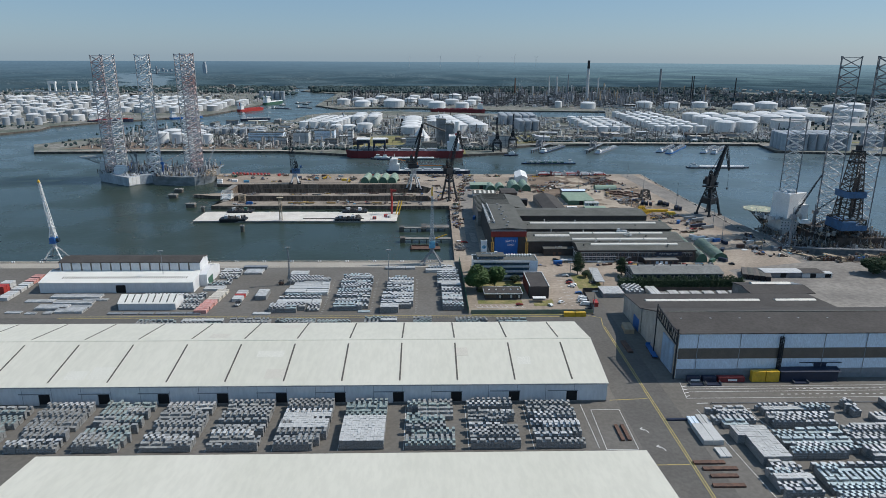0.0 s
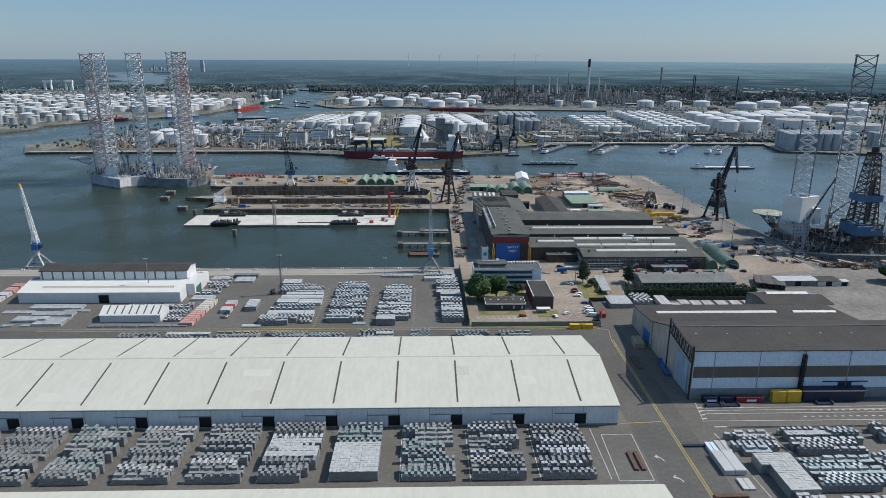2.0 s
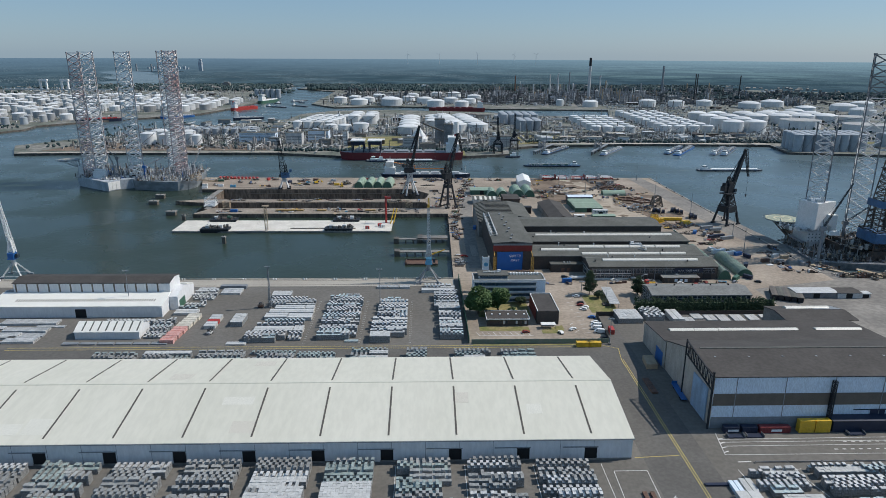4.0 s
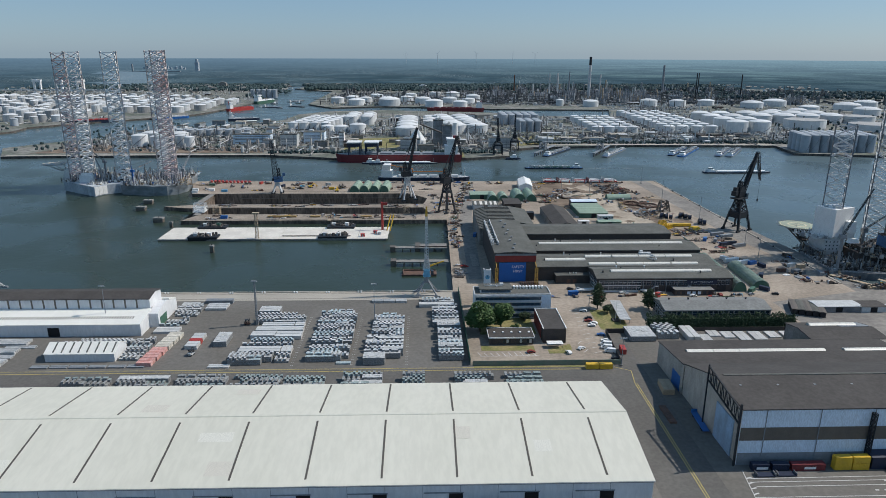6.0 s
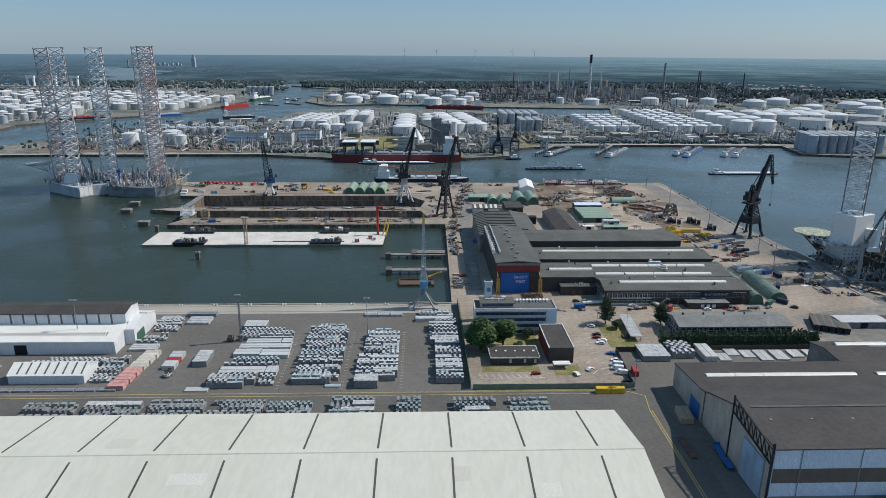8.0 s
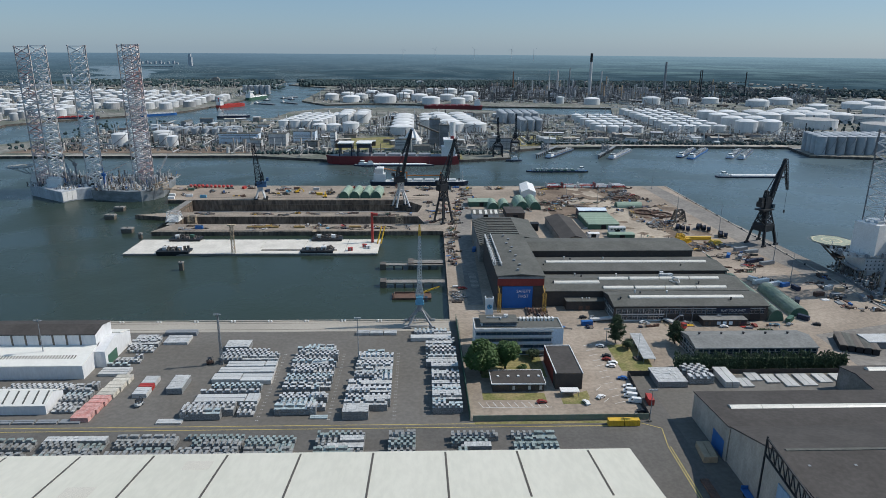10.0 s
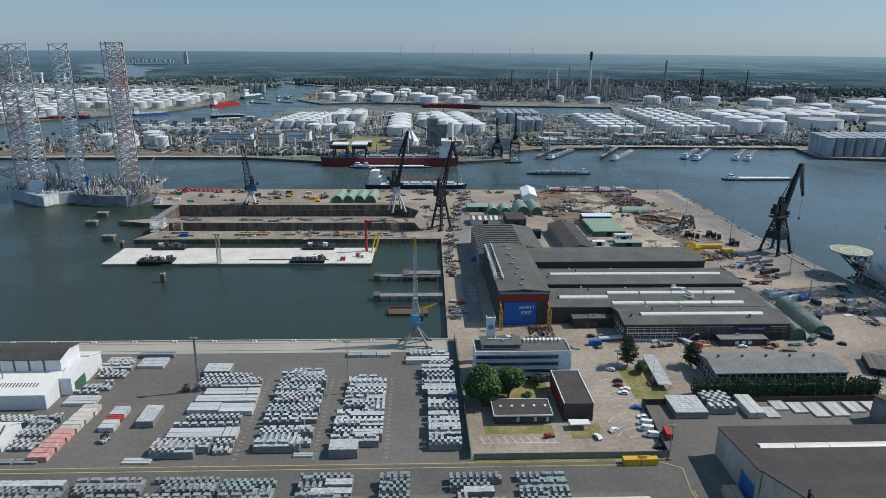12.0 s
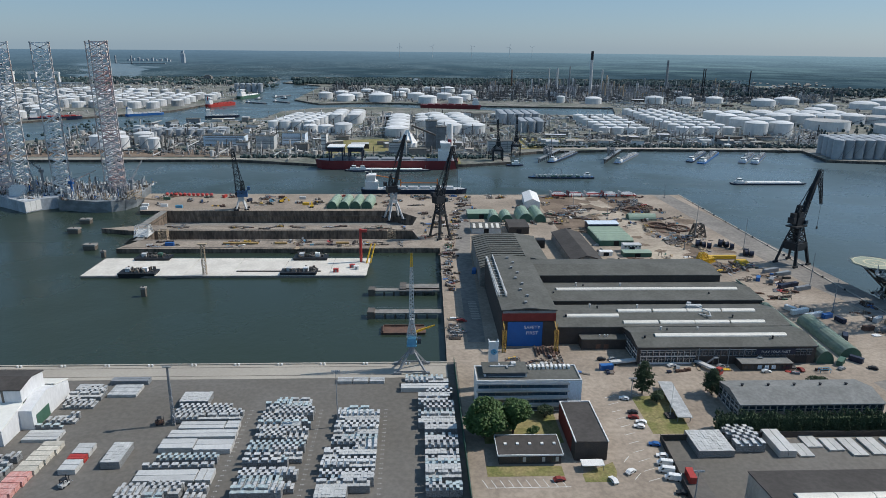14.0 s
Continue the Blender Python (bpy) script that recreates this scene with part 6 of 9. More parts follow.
def tower_crane_on_quay(x, y, rz, label, leg_mat, cab_mat, boom_mat, tip_mat, tip, h_leg=9, knee_at=0.84):
    t = thing("quay_crane", label, "crane", (x, y - 1.2, 0), rz, group="harbour cranes")
    for a in (-1, 1):
        for b in (-1, 1):
            part("leg", Shape().beam((a * 6.5, b * 5, 0.6), (a * 1.2, b * 1.2, h_leg), 0.8), leg_mat, t)
            part("bogie", Shape().box(a * 6.5 - 1.8, a * 6.5 + 1.8, b * 5 - 0.6, b * 5 + 0.6, 0, 1.1), GREYSTEEL, t)
    part("sill_beam", Shape().beam((-6.5, -5, 1.4), (6.5, -5, 1.4), 0.5), leg_mat, t)
    part("sill_beam", Shape().beam((-6.5, 5, 1.4), (6.5, 5, 1.4), 0.5), leg_mat, t)
    part("column", Shape().cyl(0, 0, h_leg - 1, h_leg + 4, 1.5, 12), leg_mat, t)
    part("machine_house", Shape().box(-1.9, 1.9, -2.4, 2.4, h_leg + 4, h_leg + 7.6).box(-2.3, 2.3, -2.8, 2.8, h_leg + 3.4, h_leg + 4), cab_mat, t)
    part("cab", Shape().box(2.6, 4.2, -1.4, 1.0, h_leg + 4.4, h_leg + 7), GLASS, t)
    part("a_frame", Shape().lattice([(-2.2, -1.6), (2.2, -1.6), (2.2, 1.6), (-2.2, 1.6)], h_leg + 7.6, h_leg + 16, 2.4, 0.25, [(-0.6, -0.6), (0.6, -0.6), (0.6, 0.6), (-0.6, 0.6)]), boom_mat, t)
    foot = Vector((0, 1.5, h_leg + 8))
    tip = Vector(tip)
    knee = foot + (tip - foot) * knee_at
    j = part("jib", Shape().truss(foot, knee, 2.6, 2.6, 18, 0.2), boom_mat, t)
    part("jib_head", Shape().truss(knee, tip, 1.2, 1.2, 5, 0.2), tip_mat, j)
    part("tie", Shape().beam((0, 0, h_leg + 16), knee, 0.16), boom_mat, j)
    return t


yc = tower_crane_on_quay(-18, 396, 0, "grey quay crane with a blue cab and yellow jib head", GREYSTEEL, SKYBLUE, PALESTEEL, YELLOW, (0, 4, 55))
part("spreader_boom", Shape().truss((1, 1, 18), (10.5, 1, 21.5), 0.8, 0.8, 7, 0.14), YELLOW, yc, "yellow lattice boom")
tower_crane_on_quay(-291, 408, 0, "blue and white quay crane with a yellow jib head", PALESTEEL, BLUE, WHITEPAINT, YELLOW, (-5, 2, 58), knee_at=0.95)


# ---- pontoon, jetties, dock fittings ----
def docks():
    p = thing("pontoon", "large white concrete pontoon afloat in the basin", "pontoon", (-142, 532.5, WATER_Z), -0.3)
    part("hull", Shape().hull([(-92, -16.5, -2), (91, -16.5, -2), (93, 16.5, -2), (-93, 17, -2)], [(-93, -16.8, 1.3), (92, -16.8, 1.3), (94, 16.8, 1.3), (-94, 17.2, 1.3)]), CONCRETE, p)
    xs = [-93, -60, -27, 4, 36, 68, 93]
    for a, b in zip(xs, xs[1:]):
        part("deck_panel", Shape().box(a + 0.15, b - 0.15, -16.4, 16.4, 1.3, 1.55), WHITECONC, p)
    part("gutter_plate", Shape().box(6, 62, -10, -9, 1.55, 2.2), BROWNBAND, p)
    for x, y, side in ((-55, -9.8, 0), (-57, 19.6, 1), (50, -9.8, 0), (53, 19.2, 1)):
        b = thing("work_barge", "dark work barge with machinery on deck", "barge", (-144 + x, 532 + y - (2 if side == 0 else 3), WATER_Z), group="work barges")
        part("hull", Shape().hull([(-11, -4.5, -1), (11, -4.5, -1), (11, 4.5, -1), (-11, 4.5, -1)], [(-12, -5, 3.2), (12, -5, 3.2), (12, 5, 3.2), (-12, 5, 3.2)]), BLACKSTEEL, b)
        part("deckhouse", Shape().box(-8, -5, -1.6, 1.6, 3.2, 5.4).box(-8.2, -4.8, -1.8, 1.8, 5.4, 5.55), PALESTEEL, b)
        s = Shape()
        rnd = random.Random(int(x))
        for i in range(34):
            u, v = rnd.uniform(-10, 10), rnd.uniform(-3.6, 3.6)
            s.box(u, u + rnd.uniform(0.6, 2), v, v + rnd.uniform(0.5, 1.6), 3.2, 3.2 + rnd.uniform(0.5, 2.6))
        part("winch", s, MIXED, b, kind="stuff")
        part("generator", Shape().box(3, 6.2, -1.5, 1.2, 3.2, 5.8), GREENDARK if side and x < 0 else WHITEPAINT, b)
    m = thing("tower_mast", "tan lattice mast on the pontoon", "mast", (-155, 517.5, WATER_Z + 1.55), group="pontoon masts")
    part("frame", Shape().lattice([(-1.1, -1.1), (1.1, -1.1), (1.1, 1.1), (-1.1, 1.1)], 0, 21, 2.2, 0.13), TAN, m)
    part("head", Shape().box(-2.8, 2.8, -1.5, 1.5, 21, 21.5), TAN, m)
    r = thing("spud_pole", "tall red spud pole on the pontoon", "pole", (-55, 541, WATER_Z + 1.55))
    part("pole", Shape().cyl(0, 0, 0, 24, 1.0, 10), RED, r)
    part("head", Shape().box(-0.3, 4.5, -0.8, 0.8, 21.6, 23.4), RED, r)
    y = thing("a_frame_ramp", "yellow ladder ramp on the pontoon", "ramp", (-51, 541, WATER_Z + 1.55))
    for a in (0, 2.6):
        part("rail", Shape().beam((a, -3, 0), (a + 3, 4, 12), 0.8), YELLOW, y)
    for i, (x, yy) in enumerate(((-70, 522), (-57, 527), (-60, 530))):
        c = thing("site_container", ("white" if i % 2 else "red") + " site box on the pontoon deck", "container", (x, yy, WATER_Z + 1.55), group="site boxes")
        part("body", Shape().box(-1.7, 1.7, -1.1, 1.1, 0, 2.3).box(-1.8, 1.8, -1.2, 1.2, 2.3, 2.4), WHITEPAINT if i % 2 else RED, c)
        part("door", Shape().box(-0.5, 0.5, -1.16, -1.1, 0.1, 2), GREYSTEEL, c)
    # timber jetties at the pier
    for (x0, x1, yc_, w_) in ((-44, -2, 488, 4), (-25, -2, 492, 9), (-42, -2, 457, 5)):
        j = thing("jetty", "low timber and concrete mooring jetty", "jetty", ((x0 + x1) / 2, yc_, WATER_Z), group="jetties")
        h = (x1 - x0) / 2
        part("deck", Shape().box(-h, h, -w_ / 2, w_ / 2, 2.6, 3.4), CONCRETE, j)
        for k in range(int(h * 2 / 6)):
            for b in (-1, 1):
                part("pile", Shape().cyl(-h + 2 + 6 * k, b * w_ * 0.42, -3, 2.6, 0.45, 8), BROWNBAND, j)
        part("dolphin", Shape().box(-h - 1.5, -h + 2.5, -w_ / 2 - 0.6, w_ / 2 + 0.6, -3, 4.2), BROWNBAND, j)
        part("rail", Shape().beam((-h, w_ / 2, 4.5), (h, w_ / 2, 4.5), 0.1), GREYSTEEL, j)
    b = thing("flat_barge", "rusty brown flat barge beside the jetty", "barge", (-23, 439, WATER_Z))
    part("hull", Shape().hull([(-11, -4, -1), (11, -4, -1), (11, 4, -1), (-11, 4, -1)], [(-12, -4.4, 1.2), (12, -4.4, 1.2), (12, 4.4, 1.2), (-12, 4.4, 1.2)]), RUST, b)
    part("coaming", Shape().box(-11, 11, 3.8, 4.2, 1.2, 2.2).box(-11, -10.5, -4, 3.8, 1.2, 2.2), RUST, b)
    for x, y, w_, d, h in ((-181, 487, 3.2, 3.2, 6), (-258, 573, 9, 6, 4.2), (-292, 613, 9, 6, 4.2), (-297, 640, 9, 6, 4.2), (-240, 556, 3, 3, 5)):
        o = thing("mooring_dolphin", "concrete mooring dolphin standing in the water", "mooring post", (x, y, WATER_Z), group="mooring dolphins")
        part("pile", Shape().box(-w_ / 2 + 0.3, w_ / 2 - 0.3, -d / 2 + 0.3, d / 2 - 0.3, -3, h - 1.2), BROWNBAND, o)
        part("cap", Shape().box(-w_ / 2, w_ / 2, -d / 2, d / 2, h - 1.2, h), CONCRETE, o)
        part("bollard", Shape().cyl(0, 0, h, h + 0.8, 0.35, 8), BLACKSTEEL, o)
    for x, y0, y1 in ((-229, 584.5, 609), (-243, 621, 668)):
        g_ = thing("dock_gate", "dark steel dry dock gate", "dock gate", (x, (y0 + y1) / 2, -11), group="dock gates")
        part("panel", Shape().box(-2.5, 2.5, (y0 - y1) / 2, (y1 - y0) / 2, 0, 10.2), DOCKWALL, g_)
        part("walkway", Shape().box(-3, 3, (y0 - y1) / 2, (y1 - y0) / 2, 10.2, 10.6), CONCRETE, g_)
    f = thing("gate_frame", "white steel lifting frame over the dock gate", "frame", (-229, 596, 0))
    part("frame", Shape().lattice([(-5, -6), (5, -6), (5, 6), (-5, 6)], 0, 8, 4, 0.28, [(-5, -2), (5, -2), (5, 2), (-5, 2)]), PALESTEEL, f)
    part("winch_house", Shape().along_x([(-4, 0), (4, 0), (0, 5)], -5, 5), WHITEPAINT, f)
    # crane rails and kerbs along the dock sides
    s = Shape()
    for yy in (566.5, 582.5, 610, 620, 669.5, 676):
        s.box(-232, -18, yy - 0.25, yy + 0.25, 0, 0.14)
    structure("crane_rail", s, BROWNBAND, "brown steel crane rails along the docks", "rail")
    rnd = random.Random(9)
    for i in range(9):
        ll = thing("dock_ledge", "ledge of timber along the dry dock wall", "ledge", (-215 + 22 * i, 666.4, -5), group="dock ledges")
        part("beam", Shape().box(0, 20, -0.5, 0.4, 0, 0.5), BROWNBAND, ll)


docks()


# ---- trees ----
def tree(x, y, h, r, label, leaf=None, seed=0, clumps=260):
    rnd = random.Random(seed)
    t = thing("tree", label, "tree", (x, y, 0))
    s = Shape()
    s.cyl(0, 0, 0, h * 0.45, r * 0.09, 8, r * 0.05)
    for k in range(7):
        a, b = rnd.uniform(0, 6.28), rnd.uniform(0.25, 0.45)
        s.beam((0, 0, h * b), (r * 0.7 * math.cos(a), r * 0.7 * math.sin(a), h * (b + rnd.uniform(0.15, 0.35))), r * 0.05)
    part("trunk", s, BARK, t)
    c = Shape()
    lobes = [(0, 0, 0.62, 0.8)] + [(0.5 * math.cos(k + rnd.random()), 0.5 * math.sin(k + rnd.random()), rnd.uniform(0.4, 0.75), rnd.uniform(0.4, 0.62)) for k in range(7)]
    for k in range(clumps):
        lx, ly, lz, lr = rnd.choice(lobes)
        f = rnd.uniform(-0.8, 1)
        ox, oy = lx * r, ly * r
        z, lim = h * (lz + 0.42 * lr * f), r * lr * math.sqrt(max(0.06, 1 - f * f)) * (0.75 + 0.35 * rnd.random())
        a = rnd.uniform(0, 6.28)
        d = lim * rnd.uniform(0.72, 1.0)
        p = Vector((ox + d * math.cos(a), oy + d * math.sin(a), z))
        e = max(0.24, r * rnd.uniform(0.05, 0.11))
        n = 5
        u, v = rnd.uniform(-0.6, 0.6), rnd.uniform(-0.6, 0.6)
        ring = [p + Vector((e * math.cos(6.28 * i / n), e * math.sin(6.28 * i / n), e * (u * math.cos(6.28 * i / n) + v * math.sin(6.28 * i / n)))) * rnd.uniform(0.7, 1.2) for i in range(n)]
        top, low = p + Vector((u * e, v * e, e * 0.7)), p - Vector((0, 0, e * 0.6))
        q = len(c.v)
        c.v += [tuple(k_) for k_ in ring] + [tuple(top), tuple(low)]
        for i in range(n):
            c.f += [(q + i, q + (i + 1) % n, q + n), (q + (i + 1) % n, q + i, q + n + 1)]
            c.m += [0, 0]
    part("crown", c, leaf or LEAF, t)
    return t


def pine(x, y, h, r, label, seed):
    """Whorls of drooping boughs, each a spray of needle clumps, with gaps between."""
    rnd = random.Random(seed)
    t = thing("tree", label, "tree", (x, y, 0))
    trunk, c = Shape().cyl(0, 0, 0, h * 0.95, 0.32, 8, 0.08), Shape()
    for k in range(15):
        f = k / 14
        z = h * (0.2 + 0.78 * f)
        for b in range(6):
            a = 1.05 * b + 0.7 * k + rnd.uniform(-0.35, 0.35)
            reach = r * (1 - f) ** 0.55 * (0.45 + 0.6 * min(1, 0.4 + f * 3)) * rnd.uniform(0.5, 1.1) + 0.4
            tip = Vector((reach * math.cos(a), reach * math.sin(a), z + reach * rnd.uniform(-0.12, 0.22)))
            trunk.beam((0, 0, z), tuple(tip * 0.95 + Vector((0, 0, z * 0.05))), 0.12)
            for q in range(int(10 + 7 * reach)):
                u = rnd.uniform(0.3, 1.05)
                o = Vector((tip.x * u, tip.y * u, z + (tip.z - z) * u)) + Vector((rnd.gauss(0, 0.45), rnd.gauss(0, 0.45), rnd.gauss(0.1, 0.22)))
                e, w = rnd.uniform(0.16, 0.42), rnd.uniform(0, 6.28)
                n = len(c.v)
                for m in range(4):
                    c.v.append((o.x + e * math.cos(w + 1.571 * m), o.y + e * math.sin(w + 1.571 * m), o.z + rnd.uniform(-0.14, 0.14)))
                c.v += [(o.x, o.y, o.z + e * 0.9), (o.x, o.y, o.z - e * 0.6)]
                for m in range(4):
                    c.f += [(n + m, n + (m + 1) % 4, n + 4), (n + (m + 1) % 4, n + m, n + 5)]
                    c.m += [0, 0]
    part("trunk", trunk, BARK, t)
    part("crown", c, LEAFDARK, t)
    return t


tree(10.2, 345, 17.5, 7.6, "large leafy tree beside the gatehouse", seed=1, clumps=5200)
tree(21.5, 347, 15.5, 6.2, "leafy tree beside the gatehouse", seed=2, clumps=4400)
pine(81.5, 372.5, 15.5, 5.2, "dark spreading pine on the lawn", 3)
tree(85.5, 366.5, 5.2, 3.2, "round shrub on the lawn", LEAFDARK, 4, 1200)
pine(111.5, 371.5, 12.0, 5.2, "dark spreading pine beside the carport", 5)
tree(36, 357, 6, 3.6, "dark shrub in the office courtyard", LEAFDARK, 6, 800)
tree(29, 345.5, 4, 2.5, "low shrub in the office courtyard", LEAF, 7, 500)
tree(160.5, 375, 6, 4.5, "dark bush behind the canteen", LEAFDARK, 8, 900)
tree(170, 371, 6, 2.4, "dark bush behind the canteen", LEAFDARK, 12, 500)
for i, (x, y, r) in enumerate(((287, 371, 8.5), (301, 370, 9), (315, 378, 8), (330, 374, 9))):
    tree(x, y, 12 + i % 3, r, "broad dark green tree near the rig quay", LEAFDARK, 20 + i, 2600)


def hedge(x0, x1, y, h, seed):
    rnd = random.Random(seed)
    t = thing("hedge", "tall dark conifer hedge in front of the canteen", "hedge", ((x0 + x1) / 2, y, 0))
    c = Shape()
    n = int((x1 - x0) * 46)
    for k in range(n):
        x, f = rnd.uniform(x0, x1) - (x0 + x1) / 2, rnd.random()
        lump = 0.84 + 0.09 * math.sin(x * 0.61 + 1) + 0.08 * math.sin(x * 1.37) + 0.06 * math.sin(x * 2.9 + 2)
        z = h * (0.04 + 0.96 * f ** 0.8) * lump
        d = 2.6 * lump * (1 - 0.5 * f) * rnd.uniform(0.55, 1.0) * rnd.choice((-1, 1))
        e = rnd.uniform(0.25, 0.6)
        p = Vector((x, d, z))
        a = rnd.uniform(0, 6.28)
        pts = [p + Vector((e * math.cos(a + 1.57 * i), e * math.sin(a + 1.57 * i), rnd.uniform(-0.3, 0.3))) for i in range(4)]
        q = len(c.v)
        c.v += [tuple(k_) for k_ in pts] + [tuple(p + Vector((0, 0, e * 1.3)))]
        for i in range(4):
            c.f.append((q + i, q + (i + 1) % 4, q + 4))
            c.m.append(0)
    part("foliage", c, LEAFDARK, t)
    part("core", Shape().box((x0 - x1) / 2 + 0.5, (x1 - x0) / 2 - 0.5, -1.1, 1.1, 0, h * 0.6), LEAFDARK, t)


hedge(101, 183, 347.5, 8.8, 3)
for poly in ([(9, 323.4), (36, 323.2), (36, 328.4), (9, 328.8)], [(42.4, 320), (53, 320), (55, 325), (55, 330), (42.4, 324)],
             [(76, 345.5), (91, 345.5), (94.5, 372), (76, 370.5)], [(10, 341), (40, 341), (40, 364), (10, 364)], [(4, 306.8), (60, 306.8), (60, 308.4), (4, 308.4)]):
    structure("lawn", Shape().prism(poly, 0, 0.06), GRASS, "dry patchy lawn by the offices", "grass")


# ---- walls, fences, lamp posts ----
def wall_run(name, label, p, q, h, mat, step, cat="fence", cap=None):
    p, q = Vector((*p, 0)), Vector((*q, 0))
    L = (q - p).length
    t = thing(name, label, cat, p, math.degrees(math.atan2(q.y - p.y, q.x - p.x)))
    n = max(1, round(L / step))
    key = ("panel", round(L / n, 3), h, mat.name)
    for i in range(n):
        if key not in MESHES:
            MESHES[key] = Shape().box(0.1, L / n - 0.1, -0.06, 0.06, 0.05, h - 0.05).data("panel", [mat])
            MESHES[key + (1,)] = Shape().box(-0.12, 0.12, -0.12, 0.12, 0, h + 0.1).data("post", [cap or mat])
        part("panel", MESHES[key], mat, t, at=(L / n * i, 0, 0))
        part("post", MESHES[key + (1,)], mat, t, at=(L / n * i, 0, 0))


wall_run("yard_wall", "faded green panel wall along the road", (3.5, 309), (74.6, 309), 2.6, WALLGREEN, 3.0, "wall")
wall_run("yard_wall", "dark panel wall beside the parking area", (74.6, 309), (77, 341), 2.6, BRICK, 3.0, "wall")
wall_run("yard_wall", "dark panel wall below the lawn", (77, 341.5), (100, 341.5), 2.6, BRICK, 3.0, "wall")
wall_run("yard_wall", "dark panel wall below the hedge", (100, 342.5), (185, 342.5), 2.4, BRICK, 3.5, "wall")
wall_run("boundary_fence", "tall dark green fence beside the ingot yard", (2.2, 309.5), (1.6, 399), 4.2, GREENDARK, 3.5)


def lamp_post(x, y, h, heads=True):
    t = thing("lamp_post", "tall steel floodlight mast" if heads else "thin steel light mast", "lamp post", (x, y, 0), group="light masts")
    if h > 24 and heads:
        part("mast", Shape().lattice([(-0.55, -0.55), (0.55, -0.55), (0.55, 0.55), (-0.55, 0.55)], 0, h, 1.6, 0.1, [(-0.25, -0.25), (0.25, -0.25), (0.25, 0.25), (-0.25, 0.25)]), GREYSTEEL, t)
    else:
        part("mast", Shape().cyl(0, 0, 0, h, 0.28, 8, 0.12), GREYSTEEL, t)
    part("base", Shape().box(-0.6, 0.6, -0.6, 0.6, 0, 0.8), CONCRETE, t)
    if heads:
        part("lamp_frame", Shape().box(-1.6, 1.6, -0.5, 0.5, h, h + 0.25).box(-1.6, 1.6, -0.7, -0.5, h + 0.25, h + 0.9), GREYSTEEL, t)
        for a in (-1.2, -0.4, 0.4, 1.2):
            part("floodlight", Shape().box(a - 0.3, a + 0.3, -0.9, -0.4, h + 0.3, h + 0.8), PALESTEEL, t)


for x, y, h in ((-110.8, 355, 25), (-46.5, 352.5, 24), (-190, 352, 24), (74.3, 307.5, 14), (75.7, 370, 9)):
    lamp_post(x, y, h)
for x, y, h in ((204, 588, 30), (228, 560, 24), (229, 485, 24), (231, 714, 20), (221, 452, 20), (150, 640, 18), (183, 560, 18), (133, 690, 18)):
    lamp_post(x, y, h, False)


t = thing("flagpole", "thin pale flagpole in a square planter on the lawn", "flagpole", (87.1, 356.6, 0.05))
part("pole", Shape().cyl(0, 0, 0.7, 15, 0.12, 8, 0.06), PALESTEEL, t)
part("planter", Shape().box(-1.8, 1.8, -1.8, -1.4, 0, 0.7).box(-1.8, 1.8, 1.4, 1.8, 0, 0.7).box(-1.8, -1.4, -1.4, 1.4, 0, 0.7).box(1.4, 1.8, -1.4, 1.4, 0, 0.7).box(-1.4, 1.4, -1.4, 1.4, 0, 0.5), BRICK, t, "dark square planter")


# ---- vehicles ----
WHEEL = Shape().hull([(0.33 * math.cos(a * 0.628), -0.11, 0.33 * math.sin(a * 0.628)) for a in range(10)], [(0.33 * math.cos(a * 0.628), 0.11, 0.33 * math.sin(a * 0.628)) for a in range(10)]).data("wheel", [RUBBER])


def car(x, y, rz, mat, word, van=False):
    t = thing("van" if van else "car", f"{word} {'van' if van else 'car'} parked on the paving", "van" if van else "car", (x, y, 0.03), rz, group="parked vehicles")
    key = ("car", mat.name, van)
    if key not in MESHES:
        if van:
            body = [(-2.8, 0.4), (2.7, 0.4), (2.75, 1.1), (2.1, 1.35), (1.5, 2.3), (-2.75, 2.4)]
            glass = [(1.35, 2.12), (1.98, 1.36), (1.2, 1.36), (0.9, 2.12)]
        else:
            body = [(-2.1, 0.35), (2.1, 0.35), (2.15, 0.75), (1.1, 0.92), (0.45, 1.42), (-1.2, 1.45), (-1.85, 0.98), (-2.15, 0.9)]
            glass = [(0.4, 1.36), (1.0, 0.94), (-1.7, 0.98), (-1.15, 1.38)]
        MESHES[key] = Shape().hull([(a, -0.88, b) for a, b in body], [(a, 0.88, b) for a, b in body]).data("body", [mat])
        MESHES[key + (1,)] = Shape().hull([(a, -0.9, b) for a, b in glass], [(a, 0.9, b) for a, b in glass]).data("window", [GLASS])
    part("body", MESHES[key], mat, t)
    part("window", MESHES[key + (1,)], GLASS, t)
    w_ = 1.75 if van else 1.3
    for a in (-w_, w_):
        for b in (-0.82, 0.82):
            part("wheel", WHEEL, RUBBER, t, at=(a, b, 0.33))


CARS = ((72.3, 368.7, 160, "white"), (72.5, 358.8, 165, "black"), (71.6, 355.6, 165, "dark red"), (73.7, 352.4, 160, "white"), (71.9, 349.6, 165, "white"), (73.7, 338.8, 165, "blue"),
        (74.0, 332.4, 165, "white"), (52.1, 320.2, 105, "white"), (59.6, 324.3, 35, "white"), (33.5, 321, 10, "dark red"), (73.4, 313.7, 165, "black"),
        (160.3, 392.9, 90, "black"), (163, 390.3, 95, "dark red"), (183, 391, 30, "grey"), (198, 391, 150, "black"), (145.9, 389, 0, "white"), (72.5, 401.3, 10, "black"), (78, 401.2, 5, "grey"),
        (104, 395, 20, "white"), (106, 393, 70, "grey"), (127, 394, 20, "grey"))
